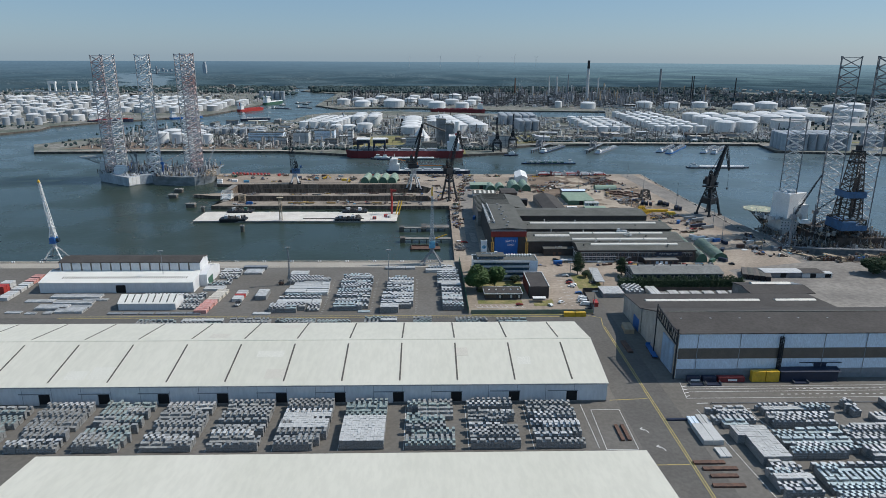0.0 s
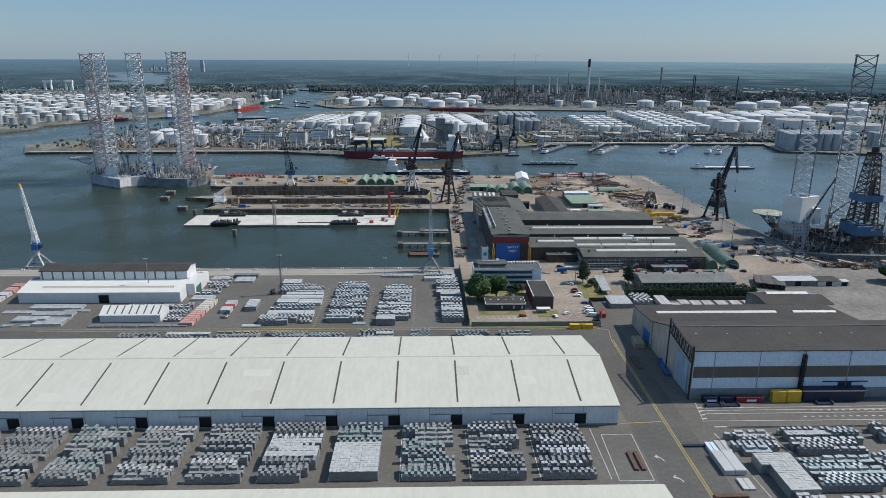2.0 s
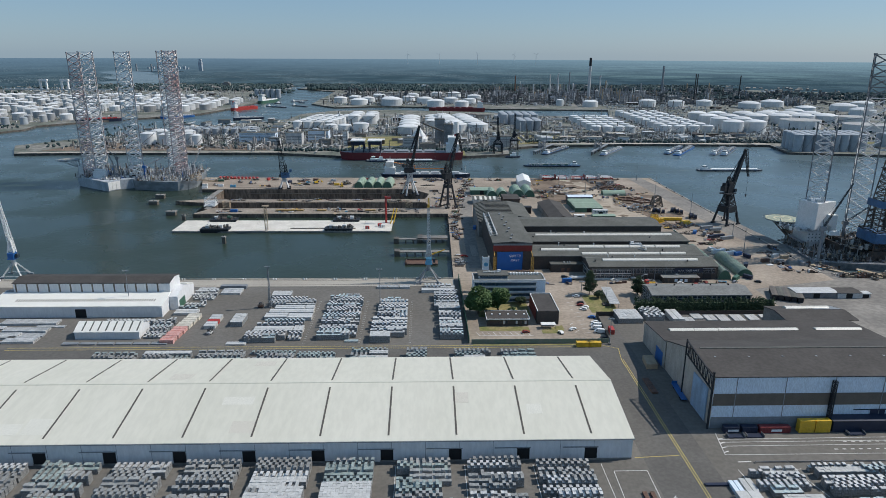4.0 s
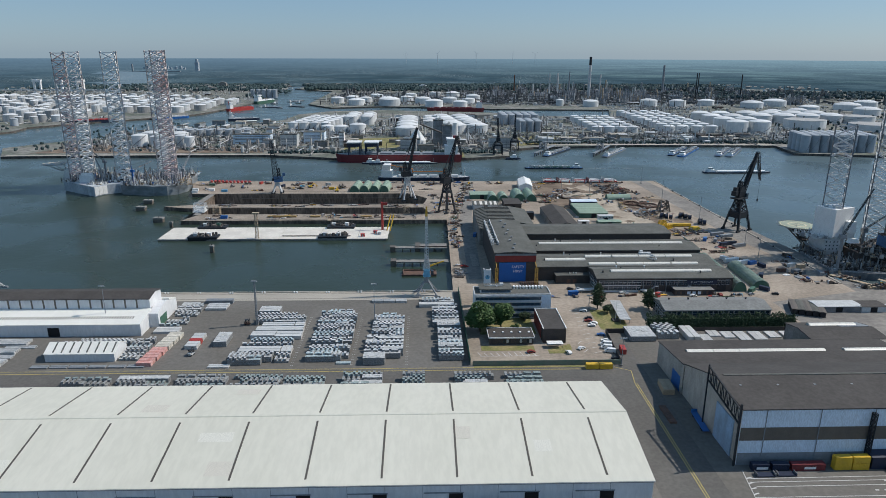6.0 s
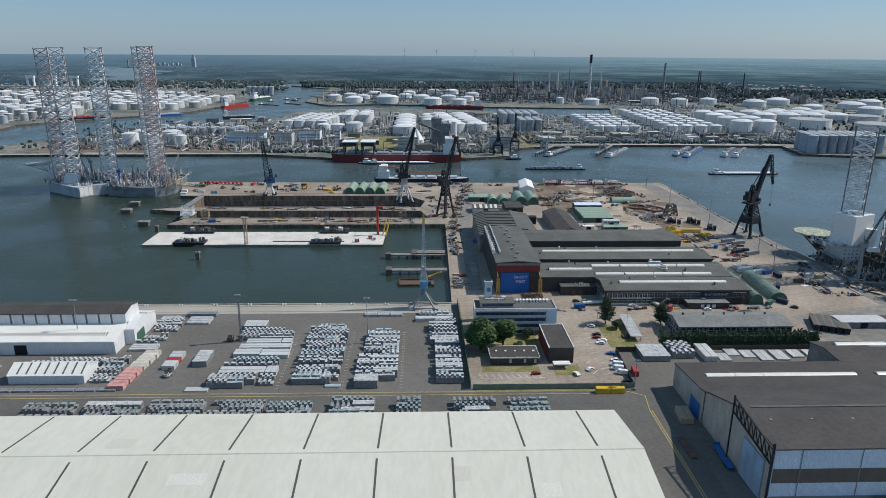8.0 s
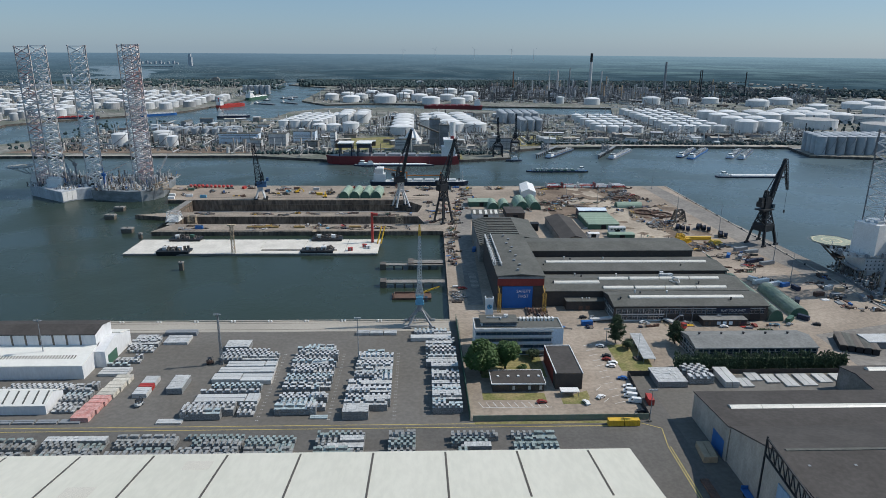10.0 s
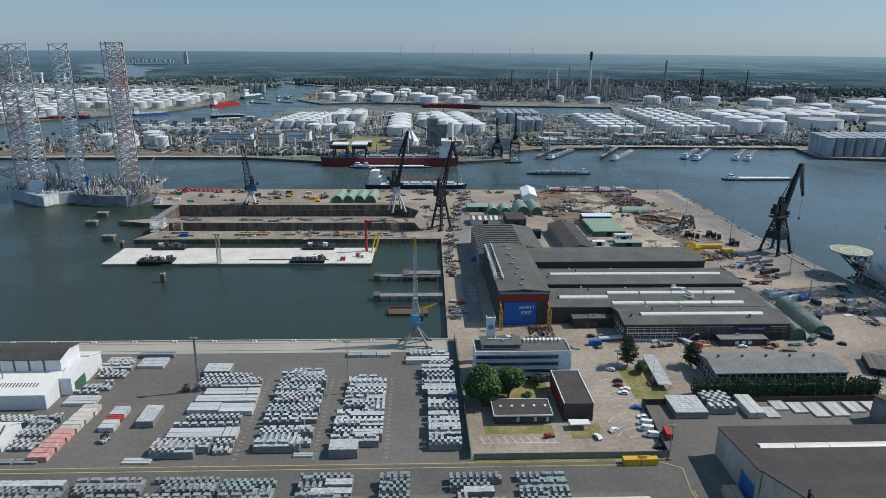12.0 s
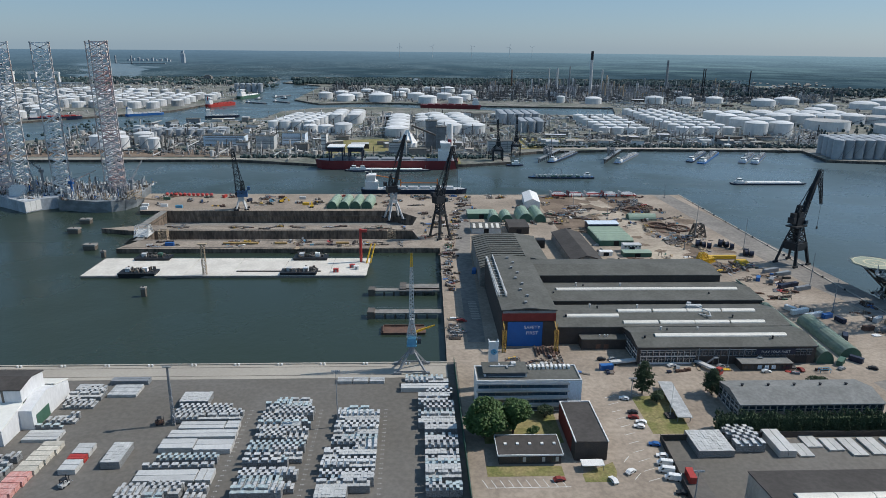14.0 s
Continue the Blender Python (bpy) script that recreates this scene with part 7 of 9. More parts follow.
PAINT = {"white": WHITEPAINT, "black": BLACKSTEEL, "dark red": REDBRICK, "blue": BLUE, "grey": GREYSTEEL}
for x, y, r, c in CARS:
    car(x, y, r, PAINT[c], c)
for x, y, r in ((73.1, 328, 165), (72.3, 324.4, 165), (73, 320.6, 165)):
    car(x, y, r, WHITEPAINT, "white", True)


def container(x, y, rz, mat, word, L=6.06, z=0.0, where="beside the hall", bar=False, group="containers"):
    t = thing("container", f"{word} steel shipping container {where}", "container", (x, y, z), rz, group=group)
    key = ("cont", L, mat.name)
    if key not in MESHES:
        n = int(L / 0.6)
        wave = []
        for i in range(n):
            a = -L / 2 + L * i / n
            wave += [(a, 0), (a + L / n * 0.4, 0), (a + L / n * 0.5, 0.05), (a + L / n * 0.9, 0.05)]
        wave.append((L / 2, 0))
        s = Shape().prism([(a, -1.22 + b) for a, b in wave] + [(-a, 1.22 - b) for a, b in wave], 0.05, 2.58)
        MESHES[key] = s.data("body", [mat])
        MESHES[key + (1,)] = Shape().box(L / 2, L / 2 + 0.05, -1.1, -0.05, 0.2, 2.4).box(L / 2, L / 2 + 0.05, 0.05, 1.1, 0.2, 2.4).data("door", [mat])
    part("body", MESHES[key], mat, t)
    part("door", MESHES[key + (1,)], mat, t)
    if bar:
        part("marking", Shape().box(-1.6, 2.6, -1.3, -1.285, 0.7, 1.7), WHITEPAINT, t, "pale bar of lettering")
    return t


container(117.4, 234.6, 0, HULLRED, "red-brown", 12.19, 0, bar=True, where="with a pale bar of lettering")
for x in (129.9, 136.4):
    for z in (0, 2.62):
        container(x, 234.6, 0, YELLOW, "yellow", 6.06, z, "stacked beside the hall")
container(107.4, 234.8, 0, NAVY, "dark", 6.06, 0), container(100.2, 234.8, 0, NAVY, "dark", 6.06, 0, bar=True)
for x, y in ((149, 232.6), (100.6, 231.6), (108.2, 231.8)):
    t = thing("flat_rack", "low dark flat rack on the ground beside the hall", "flat rack", (x, y, 0), group="flat racks")
    part("floor", Shape().box(-3.4, 3.4, -1.1, 1.1, 0.1, 0.5), NAVY, t)
    for q in (-3.4, 3.2):
        part("end_frame", Shape().box(q, q + 0.2, -1.1, 1.1, 0.5, 1.3), LEGSTEEL, t)
container(59.8, 305.6, 0, YELLOW, "yellow", 6.06, 0, "on the road verge"), container(66.2, 305.6, 0, YELLOW, "yellow", 6.06, 0, "on the road verge")
container(79.4, 321, 85, RED, "bright red", 6.06, 0, "beside the parking wall")
for k in range(2):
    container(86.2 + 2.6 * k, 287, 84, TAN, "tan", 10, 0, "in the shade of the hall")
t = thing("flat_trailer", "blue flat trailer in the shade of the hall", "trailer", (91.2, 262, 0), 86)
part("bed", Shape().box(-6.5, 6.5, -1.25, 1.25, 0.9, 1.25), BLUE, t)
part("headboard", Shape().box(6.3, 6.5, -1.2, 1.2, 1.25, 2.4), BLUE, t)
for a in (-5, -3.7, 4.2):
    for b in (-1.05, 1.05):
        part("wheel", WHEEL, RUBBER, t, at=(a, b, 0.45)).scale = (1.4, 1.4, 1.4)
container(72.3, 393, 5, BLUE, "blue", 6.06, 0, "in front of the workshops"), container(186, 396, 45, GREENDARK, "green", 7, 0, "beside the green tunnel")
for i, (x, y, r, m, w_) in enumerate(((206, 421, 60, NAVY, "blue"), (213, 445, 20, BLUE, "blue"), (217, 440, 100, NAVY, "dark blue"), (243, 437, 15, TAN, "tan"), (238, 440, 30, PALESTEEL, "pale grey"), (198, 455, 120, WHITEPAINT, "white"),
                                     (195, 398, 130, NAVY, "blue"), (225, 430, 10, RUST, "rusty"), (234, 428, 5, GREYSTEEL, "grey"), (248, 424, 80, GREYSTEEL, "grey"), (22, 515, 80, BLUE, "blue"), (205, 500, 60, BLUE, "blue"), (212, 497, 60, GREYSTEEL, "grey"), (222, 490, 20, NAVY, "dark"))):
    container(x, y, r, m, w_, 6.06, 0, "on the shipyard quay")


def lorry(x, y, rz, mat, word):
    t = thing("lorry", f"{word} articulated lorry parked by the workshops", "lorry", (x, y, 0.03), rz, group="parked vehicles")
    part("trailer", Shape().box(-9, 4, -1.25, 1.25, 1.1, 2.0), PALESTEEL, t)
    part("cab", Shape().along_y([(4.6, 0.6), (7, 0.6), (7, 2.2), (6.6, 3.4), (4.6, 3.4)], -1.2, 1.2), mat, t)
    part("windscreen", Shape().along_y([(6.75, 3.1), (7.05, 2.2), (7.1, 2.2), (6.85, 3.1)], -1.0, 1.0), GLASS, t)
    for a in (-8, -6.7, 5, 6.2):
        for b in (-1.05, 1.05):
            o = part("wheel", WHEEL, RUBBER, t, at=(a, b, 0.5))
            o.scale = (1.5, 1.5, 1.5)


lorry(120, 392, -60, RED, "red and blue"), lorry(84, 398, 10, GREYSTEEL, "grey")


# ---- small pier buildings ----
def barrel(x, y, rz, w_, L, h, mat, label, end=None):
    t = thing("barrel_shelter", label, "shelter", (x, y, 0), rz, group="barrel-roofed shelters")
    o = arc(w_ / 2, h, 10)
    part("roof", Shape().along_y([(a, b) for a, b in o] + [(a * 0.95, b * 0.95) for a, b in reversed(o)], -L / 2, L / 2), mat, t)
    part("end_wall", Shape().along_y(arc(w_ / 2 * 0.94, h * 0.94, 10), -L / 2 + 0.2, -L / 2 + 0.4), end or GREENDARK, t)
    part("end_wall", Shape().along_y(arc(w_ / 2 * 0.94, h * 0.94, 10), L / 2 - 0.4, L / 2 - 0.2), end or GREENDARK, t)
    for k in range(int(L / 3)):
        part("rib", Shape().along_y([(a * 1.01, b * 1.01) for a, b in o] + [(a, b) for a, b in reversed(o)], -L / 2 + 3 * k, -L / 2 + 3 * k + 0.2), mat, t)


for i in range(4):
    barrel(-93 + 10.6 * i, 688, -3, 10, 28, 7, GREENROOF, "green barrel-roofed shelter on the dock deck")
for x in (50, 61):
    barrel(x, 640, 0, 10.5, 18, 6.5, GREENROOF, "green barrel-roofed shelter on the pier")
barrel(77, 643, 0, 13, 26, 8, GREENROOF, "green barrel-roofed shelter on the pier"), barrel(89, 645, 0, 11, 30, 7.5, GREENROOF, "green barrel-roofed shelter on the pier")
barrel(196.6, 421, -3, 10.5, 38, 5.0, TUNNEL, "long green tunnel shelter"), barrel(179.6, 424, -2, 8.4, 56, 6.6, TUNNEL, "long dull green tunnel shelter beside the workshops", GREENDARK)
barrel(180, 640, 90, 9, 24, 5, GREENROOF, "green tunnel shelter on the pier")


def shed(x, y, rz, w_, d, h, rise, wall_mat, roof_mat, label, ribs=False):
    t = thing("shed", label, "shed", (x, y, 0), rz, group="pier sheds")
    part("wall", Shape().along_x([(-d / 2, 0), (d / 2, 0), (d / 2, h), (0, h + rise), (-d / 2, h)], -w_ / 2, w_ / 2), wall_mat, t)
    part("roof", Shape().along_x([(-d / 2 - 0.3, h), (0, h + rise), (d / 2 + 0.3, h), (d / 2 + 0.3, h + 0.3), (0, h + rise + 0.35), (-d / 2 - 0.3, h + 0.3)], -w_ / 2 - 0.3, w_ / 2 + 0.3), roof_mat, t)
    if ribs:
        for k in range(6):
            yy = -d / 2 + d * (k + 0.5) / 6
            part("roof_ridge", Shape().along_x([(yy - d / 14, h + rise * 0.5), (yy, h + rise + 1.2), (yy + d / 14, h + rise * 0.5)], -w_ / 2, w_ / 2), roof_mat, t)
    # door is a black panel painted as inner shade
    part("door", Shape().box(-2, 2, -d / 2 - 0.06, -d / 2 - 0.003, 0, min(4, h - 0.3)), DOORSHADE, t)
    return t


shed(40, 648, 0, 24, 14, 4.5, 0.6, GREENDARK, GREENROOF, "long low green-roofed shed")
striped = shed(39.5, 607, 0, 23.5, 16, 4.4, 1.6, PALESTEEL, GREYROOF, "white and dark striped shed")
for a, b in ((-10.6, -8.6), (-5.6, -3.0), (-0.6, 1.6), (4.2, 6.0), (8.2, 10.6)):
    part("rooflight", Shape().hull([(a, -8.0, 4.75), (b, -8.0, 4.75), (b, -0.6, 6.25), (a, -0.6, 6.25)], [(a, -8.0, 4.95), (b, -8.0, 4.95), (b, -0.6, 6.45), (a, -0.6, 6.45)]), SKYLIGHT, striped, "white rooflight strip")
shed(65.5, 608.5, 0, 16, 22, 5.5, 0.6, BRICK, DARKROOF, "dark flat-roofed store among sheds")
shed(92, 690, 84, 36, 14, 6.5, 3, WHITEPAINT, WHITEPAINT, "white pitched-roof boat shed")
shed(134.5, 585, 0, 26, 34, 4.2, 0.5, GREENDARK, GREENROOF, "store with ribbed pale green roofs", True)
shed(136, 611, 0, 25, 10, 5.5, 1.0, NAVY, BLUEWHITE, "dark blue shed with a pale roof")
shed(142, 547, 0, 20, 7, 3, 0.4, GREENDARK, GREENROOF, "low green-roofed hut on the pier")
cabins = shed(141.5, 556.5, 0, 13, 5, 5.4, 0.3, WHITEPAINT, PALESTEEL, "stacked white site cabins on the pier")
for k in range(10):
    x, z = -5.6 + 2.6 * (k % 5), 1.0 + 2.7 * (k // 5)
    if k != 2:
        part("window", Shape().box(x, x + 1.4, -2.56, -2.503, z, z + 1.1), GLASS, cabins)
shed(120, 548, 0, 9, 4, 3, 0.3, WHITEPAINT, WHITEPAINT, "white site cabin on the pier")
shed(76, 566, 0, 6, 6, 6, 0.3, BLACKSTEEL, BLACKSTEEL, "dark square equipment cabin")
for i in range(5):
    shed(195.6 + 3.3 * i, 369.5 - 1.2 * i, 66, 15, 2.9, 3 + 0.1 * (i % 2), 0.15, BLACKSTEEL, GREYROOF if i % 2 else BROWNBAND, "long narrow dark site cabin in a row")
shed(220, 369, 0, 26, 8.4, 3.4, 0.3, LEGSTEEL, PALESTEEL, "white-roofed low store near the rig"), shed(240, 368.4, 0, 14.5, 8.4, 3.4, 0.2, PALESTEEL, DARKROOF, "low hut with a flat dark roof"), shed(250.5, 366.5, 0, 6, 4, 2.8, 0.1, PALESTEEL, PALESTEEL, "small pale hut beside the dark-roofed one")


def scrap(x, y, w_, d, n, seed, word="rusty steel parts and pipes laid out on the quay", top=1.8):
    """Laid-out lots: parallel pipes, stacked plates, crates in rows, frames, and loose pieces between."""
    rnd = random.Random(seed)
    turn = rnd.choice((0, 0, 90, rnd.uniform(-15, 15), rnd.uniform(0, 90)))
    t = thing("scrap_heap", word, "scrap", (x, y, 0), turn, group="scrap heaps")
    lead, mate = rnd.choice(((RUST, BROWNGEAR), (RUST, MIXED), (MIXED, QUAYPLANT), (QUAYPLANT, RUST), (BROWNGEAR, MIXED), (GREYSTEEL, RUST), (LEGSTEEL, BROWNGEAR), (TAN, MIXED)))
    accent = rnd.choice((WHITEPAINT, BLUE, SKYBLUE, YELLOW, RED, PALESTEEL, GREYSTEEL, GREENDARK, NAVY, TAN))
    for mat, k in ((lead, 0.45), (mate, 0.4), (accent, 0.1)):
        s, left = Shape(), max(1, int(n * k))
        while left > 0:
            a, b = rnd.uniform(-w_, w_) / 2, rnd.uniform(-d, d) / 2
            style = rnd.random()
            if style < 0.3:
                m, L, q = rnd.randint(3, 7), rnd.uniform(3, 7), rnd.uniform(0.25, 0.5)
                for i in range(m):
                    s.beam((a - L / 2 + rnd.uniform(-0.4, 0.4), b + i * q * 1.15, q / 2), (a + L / 2, b + i * q * 1.15, q / 2), q)
                left -= 4
            elif style < 0.5:
                L, q = rnd.uniform(1.5, 4), rnd.uniform(1, 2)
                for i in range(rnd.randint(1, 3)):
                    u = rnd.uniform(-0.2, 0.2)
                    s.box(a - L / 2 + u, a + L / 2 + u, b - q / 2, b + q / 2, 0.34 * i + 0.02, 0.34 * i + 0.3)
                left -= 3
            elif style < 0.7:
                q = rnd.uniform(0.9, 1.3)
                for i in range(rnd.randint(2, 5)):
                    s.box(a + i * q * 1.2, a + i * q * 1.2 + q, b - q / 2, b + q / 2, 0, rnd.uniform(0.6, top))
                left -= 3
            elif style < 0.82:
                L, q, h = rnd.uniform(2.5, 5), rnd.uniform(1.5, 2.5), rnd.uniform(0.9, top + 0.4)
                for u in (-1, 1):
                    s.beam((a - L / 2, b + u * q / 2, h), (a + L / 2, b + u * q / 2, h), 0.18)
                    for v in (-1, 1):
                        s.beam((a + v * L / 2, b + u * q / 2, 0), (a + v * L / 2, b + u * q / 2, h), 0.18)
                    s.beam((a + u * L / 2, b - q / 2, h), (a + u * L / 2, b + q / 2, h), 0.18)
                left -= 4
            else:
                L, q, h = rnd.uniform(0.5, 2.2), rnd.uniform(0.4, 1.2), rnd.uniform(0.2, top * 0.8)
                s.box(a - L / 2, a + L / 2, b - q / 2, b + q / 2, 0, h)
                s.beam((a, b, h * 0.7), (a + rnd.uniform(-2, 2), b + rnd.uniform(-2, 2), rnd.uniform(0.1, h)), 0.2)
                left -= 2
        part("steel_part", s, mat, t, kind="stuff")


rnd = random.Random(21)
for i in range(74):  # along the pier's west road
    y = 424 + 292 * i / 74
    x = -1.5 + (0.02 * (y - 402) if y < 564 else 3.2 + 0.14 * (y - 564)) + rnd.uniform(3.2, 6.5)
    if i % 6 == 3 or 450 < y < 482:
        continue
    scrap(x, y + rnd.uniform(-2, 2), 4.5, rnd.uniform(3, 6), rnd.randint(12, 22), 100 + i, "loose steel fittings along the pier edge")
for i in range(120):  # open storage on the pier
    x, y = rnd.uniform(100, 232), rnd.uniform(520, 718)
    if (86 < x < 110 and y < 595) or (115 < x < 152 and 542 < y < 615) or (150 < x < 176 and y < 506) or (x > 205 + (727 - y) * 0.06 - 12) or (138 + (727 - y) * 0.1 < x < 154 + (727 - y) * 0.16 and i % 5):
        continue
    scrap(x, y, rnd.uniform(8, 22), rnd.uniform(5, 14), rnd.randint(30, 70), 200 + i, top=rnd.uniform(0.9, 2.4))
for i in range(22):
    scrap(rnd.uniform(182, 222), rnd.uniform(468, 530), 8, 6, 22, 400 + i, "pipes, pallets and crates on the quay")
for i in range(14):
    scrap(rnd.uniform(205, 262), rnd.uniform(412, 460) if i % 2 else rnd.uniform(410, 425), 9, 6, 22, 450 + i, "steel gear on the rig quay", 2.5)
for i in range(30):
    scrap(262 + 3.2 * i + rnd.uniform(-2, 2), rnd.uniform(396, 404.5), 8, 5, 30, 760 + i, "timber, plates and steel gear along the rig quay", 3.2)
for x, y, L in ((262, 412, 26), (286, 405, 20), (318, 402, 24)):
    t = thing("gangway", "pale timber gangway from the quay to the rig", "gangway", (x, y, 0), -52, group="gangways")
    part("deck", Shape().box(-L / 2, L / 2, -1.6, 1.6, 0.6, 1.0), TAN, t)
    for q in (-1.5, 1.5):
        part("guard_rail", Shape().beam((-L / 2, q, 2.0), (L / 2, q, 2.0), 0.12), GREYSTEEL, t)
    for q in (-L / 2 + 1, 0, L / 2 - 1):
        part("trestle", Shape().box(q - 0.3, q + 0.3, -1.4, 1.4, 0, 0.6), RUST, t)
for i in range(52):
    scrap(rnd.uniform(-275, 10), rnd.uniform(682, 724), rnd.uniform(5, 12), 6, 20, 500 + i, "machines and materials on the dock deck", 2.4)
for i in range(40):
    scrap(rnd.uniform(-215, -20), rnd.choice((569, 572, 576, 579, 612, 615, 618)), rnd.uniform(5, 16), 3, 20, 560 + i, "fittings on the dock side", 1.2)
for i in range(16):
    scrap(rnd.uniform(-14, 6), rnd.uniform(588, 664), 8, 7, 18, 700 + i, "rigging gear at the head of the docks", 2.0)
for i in range(34):
    scrap(rnd.uniform(158, 212), rnd.uniform(572, 718), rnd.uniform(6, 14), rnd.uniform(5, 9), 16, 840 + i, "rusty machinery and stores on the pier", 2.0)
for i in range(24):
    scrap(rnd.uniform(14, 100), rnd.uniform(612, 722), 8, 6, 18, 600 + i, "vehicles and gear among the sheds", 2.2)
for i in range(8):
    scrap(28 + 3.5 * i, 400 + rnd.uniform(-4, 2), 4, 4, 10, 640 + i, "steel sections before the tall hall", 1.6)
for i in range(9):
    scrap(60 + 14 * i, 391 + rnd.uniform(-3, 3), 5, 4, 7, 660 + i, "pallets and bins before the workshops", 1.5)

for x, y, r, m, w_ in ((-256, 707, 5, GREENDARK, "teal"), (-233, 677, 0, SKYBLUE, "bright blue"), (-199, 571, 0, BLUE, "blue"), (-204, 716, 80, RED, "red"), (-176, 701, 70, NAVY, "dark blue"), (-266, 683, 0, WHITEPAINT, "white"), (-262, 671, 5, WHITEPAINT, "white"), (-248, 681, 3, WHITEPAINT, "white"), (-127, 709, 0, PALESTEEL, "pale grey"), (-120, 687, 0, YELLOW, "yellow"), (-148, 712, 10, RUST, "rusty")):
    container(x, y, r, m, w_, 6.06, 0, "standing on the dock deck")
for x, L in ((-148, 26), (-118, 9), (-72, 10)):
    t = thing("steel_beam", "long worn ochre beam along the dock side", "beam", (x, 574.4, 0), group="dock beams")
    part("girder", Shape().box(-L / 2, L / 2, -0.9, 0.9, 0.2, 1.2).box(-L / 2, L / 2, -1.1, 1.1, 1.2, 1.4), OCHRE, t)
for x in (-214, -36):
    t = thing("access_tower", "tan scaffold stair tower in the dry dock", "stair tower", (x, 596, -11), group="stair towers")
    part("frame", Shape().lattice([(-3.2, -2), (3.2, -2), (3.2, 2), (-3.2, 2)], 0, 15, 2.5, 0.26), TAN, t)
    for k in range(5):
        part("stair_flight", Shape().beam((-3, 0, 0.4 + 3 * k), (3, 0, 3.0 + 3 * k), 1.2, 0.2), TAN, t)
for x, y, r, m, w_ in ((-145, 697, 30, YELLOW, "yellow"), (-113, 678, 90, YELLOW, "yellow"), (178, 581, 15, PALESTEEL, "pale")):
    t = thing("excavator", f"{w_} tracked machine with a bent arm", "excavator", (x, y, 0), r, group="site machines")
    for q in (-1.3, 1.3):
        part("track", Shape().box(-2.2, 2.2, q - 0.4, q + 0.4, 0, 0.9), BLACKSTEEL, t)
    part("cab", Shape().box(-1.8, 1.6, -1.4, 1.4, 0.9, 2.2).box(0, 1.5, -1.3, 0, 2.2, 3.1), m, t)
    part("arm", Shape().beam((1.4, 0.5, 1.8), (4.6, 0.5, 4.6), 0.6).beam((4.6, 0.5, 4.6), (7.4, 0.5, 1.6), 0.5).box(6.8, 8.0, -0.1, 1.1, 0.5, 1.7), m, t)
stripe_bars = Shape()
for k in range(11):
    stripe_bars.box(14.4 - 0.05 * k, 19.2 - 0.05 * k, 446 + 2.2 * k, 447.0 + 2.2 * k, 0.03, 0.06)
structure("road_marking", stripe_bars, PALE, "worn pale bars of painted lettering on the pier road", "marking")
for x, y, r in ((221.5, 514, 20), (226, 508, 20), (216, 488, 25), (224, 484, 20)):
    container(x, y, r, rnd.choice((HULLGREY, NAVY, GREYSTEEL)), "grey", 12.19, 0, "on the crane quay")
for x, y, r in ((206, 446, 20), (201, 451, 20)):
    container(x, y, r, WHITEPAINT, "white", 12.19, 0, "beside the green tunnel")

# red floats on the dock deck, white pipe racks on the pier's end
for i in range(11):
    t = thing("mooring_buoy", "red mooring buoy lying on the dock deck", "buoy", (-262 + 4.4 * i, 722 - 0.3 * i, 0), 20, group="mooring buoys")
    part("body", Shape().hull([(1.7 * math.cos(a * 0.785) * 0.6, -2, 1.5 + 1.5 * math.sin(a * 0.785) * 0.7) for a in range(8)], [(1.9 * math.cos(a * 0.785), 1.6, 1.6 + 1.6 * math.sin(a * 0.785)) for a in range(8)]), RED, t)
for i in range(5):
    t = thing("pipe_rack", "white and red pipe sections on racks", "pipe rack", (126 + 17.5 * i, 721, 0), group="pipe racks")
    for k in range(5):
        part("pipe", Shape().beam((-8, -3 + 1.6 * k, 1.6), (8, -3 + 1.6 * k, 1.6), 1.3), WHITEPAINT if (k + i) % 4 else RED, t)
    for k in range(3):
        part("pipe", Shape().beam((-7 + k, -2 + 2.0 * k, 3.0 + 0.3 * k), (7 - 2 * k, -1.6 + 2.0 * k, 3.2 + 0.3 * k), 1.0), RED if (i + k) % 5 == 2 else WHITEPAINT, t)
    part("end_frame", Shape().lattice([(-8.6, -3.6), (-7.8, -3.6), (-7.8, 3.6), (-8.6, 3.6)], 0, 5.4, 1.8, 0.25), HULLRED if i % 2 else PALESTEEL, t)
    for a in (-5, 5):
        part("cradle", Shape().box(a - 0.6, a + 0.6, -4, 4.4, 0, 1.0).box(a - 0.4, a + 0.4, -4.2, -3.9, 1.0, 3.4), RED, t)
for x, y, r in ((182, 668, 7), (196, 676, 8), (186, 618, 8), (200, 610, 9)):
    t = thing("steel_ring", "large rusty steel ring frame on the ground", "steel frame", (x, y, 0), group="steel rings")
    s = Shape()
    for i in range(20):
        a, b = 0.314 * i, 0.314 * (i + 1)
        s.beam((r * math.cos(a), r * math.sin(a), 1), (r * math.cos(b), r * math.sin(b), 1), 1.2)
        if i % 4 == 0:
            s.beam((0, 0, 1.2), (r * math.cos(a), r * math.sin(a), 1.2), 0.5)
    part("frame", s, RUST, t)
t = thing("yellow_frame", "yellow lattice crane section lying on the quay", "crane part", (187, 527, 0), 10)
part("frame", Shape().truss((-9, 0, 3), (3, 1, 4.0), 5.5, 5, 7, 0.4).lattice([(-10, -3), (-3, -3), (-3, 4), (-10, 4)], 0, 9, 2.2, 0.35, [(-8.5, -1), (-4.5, -1), (-4.5, 2), (-8.5, 2)]), YELLOW, t)
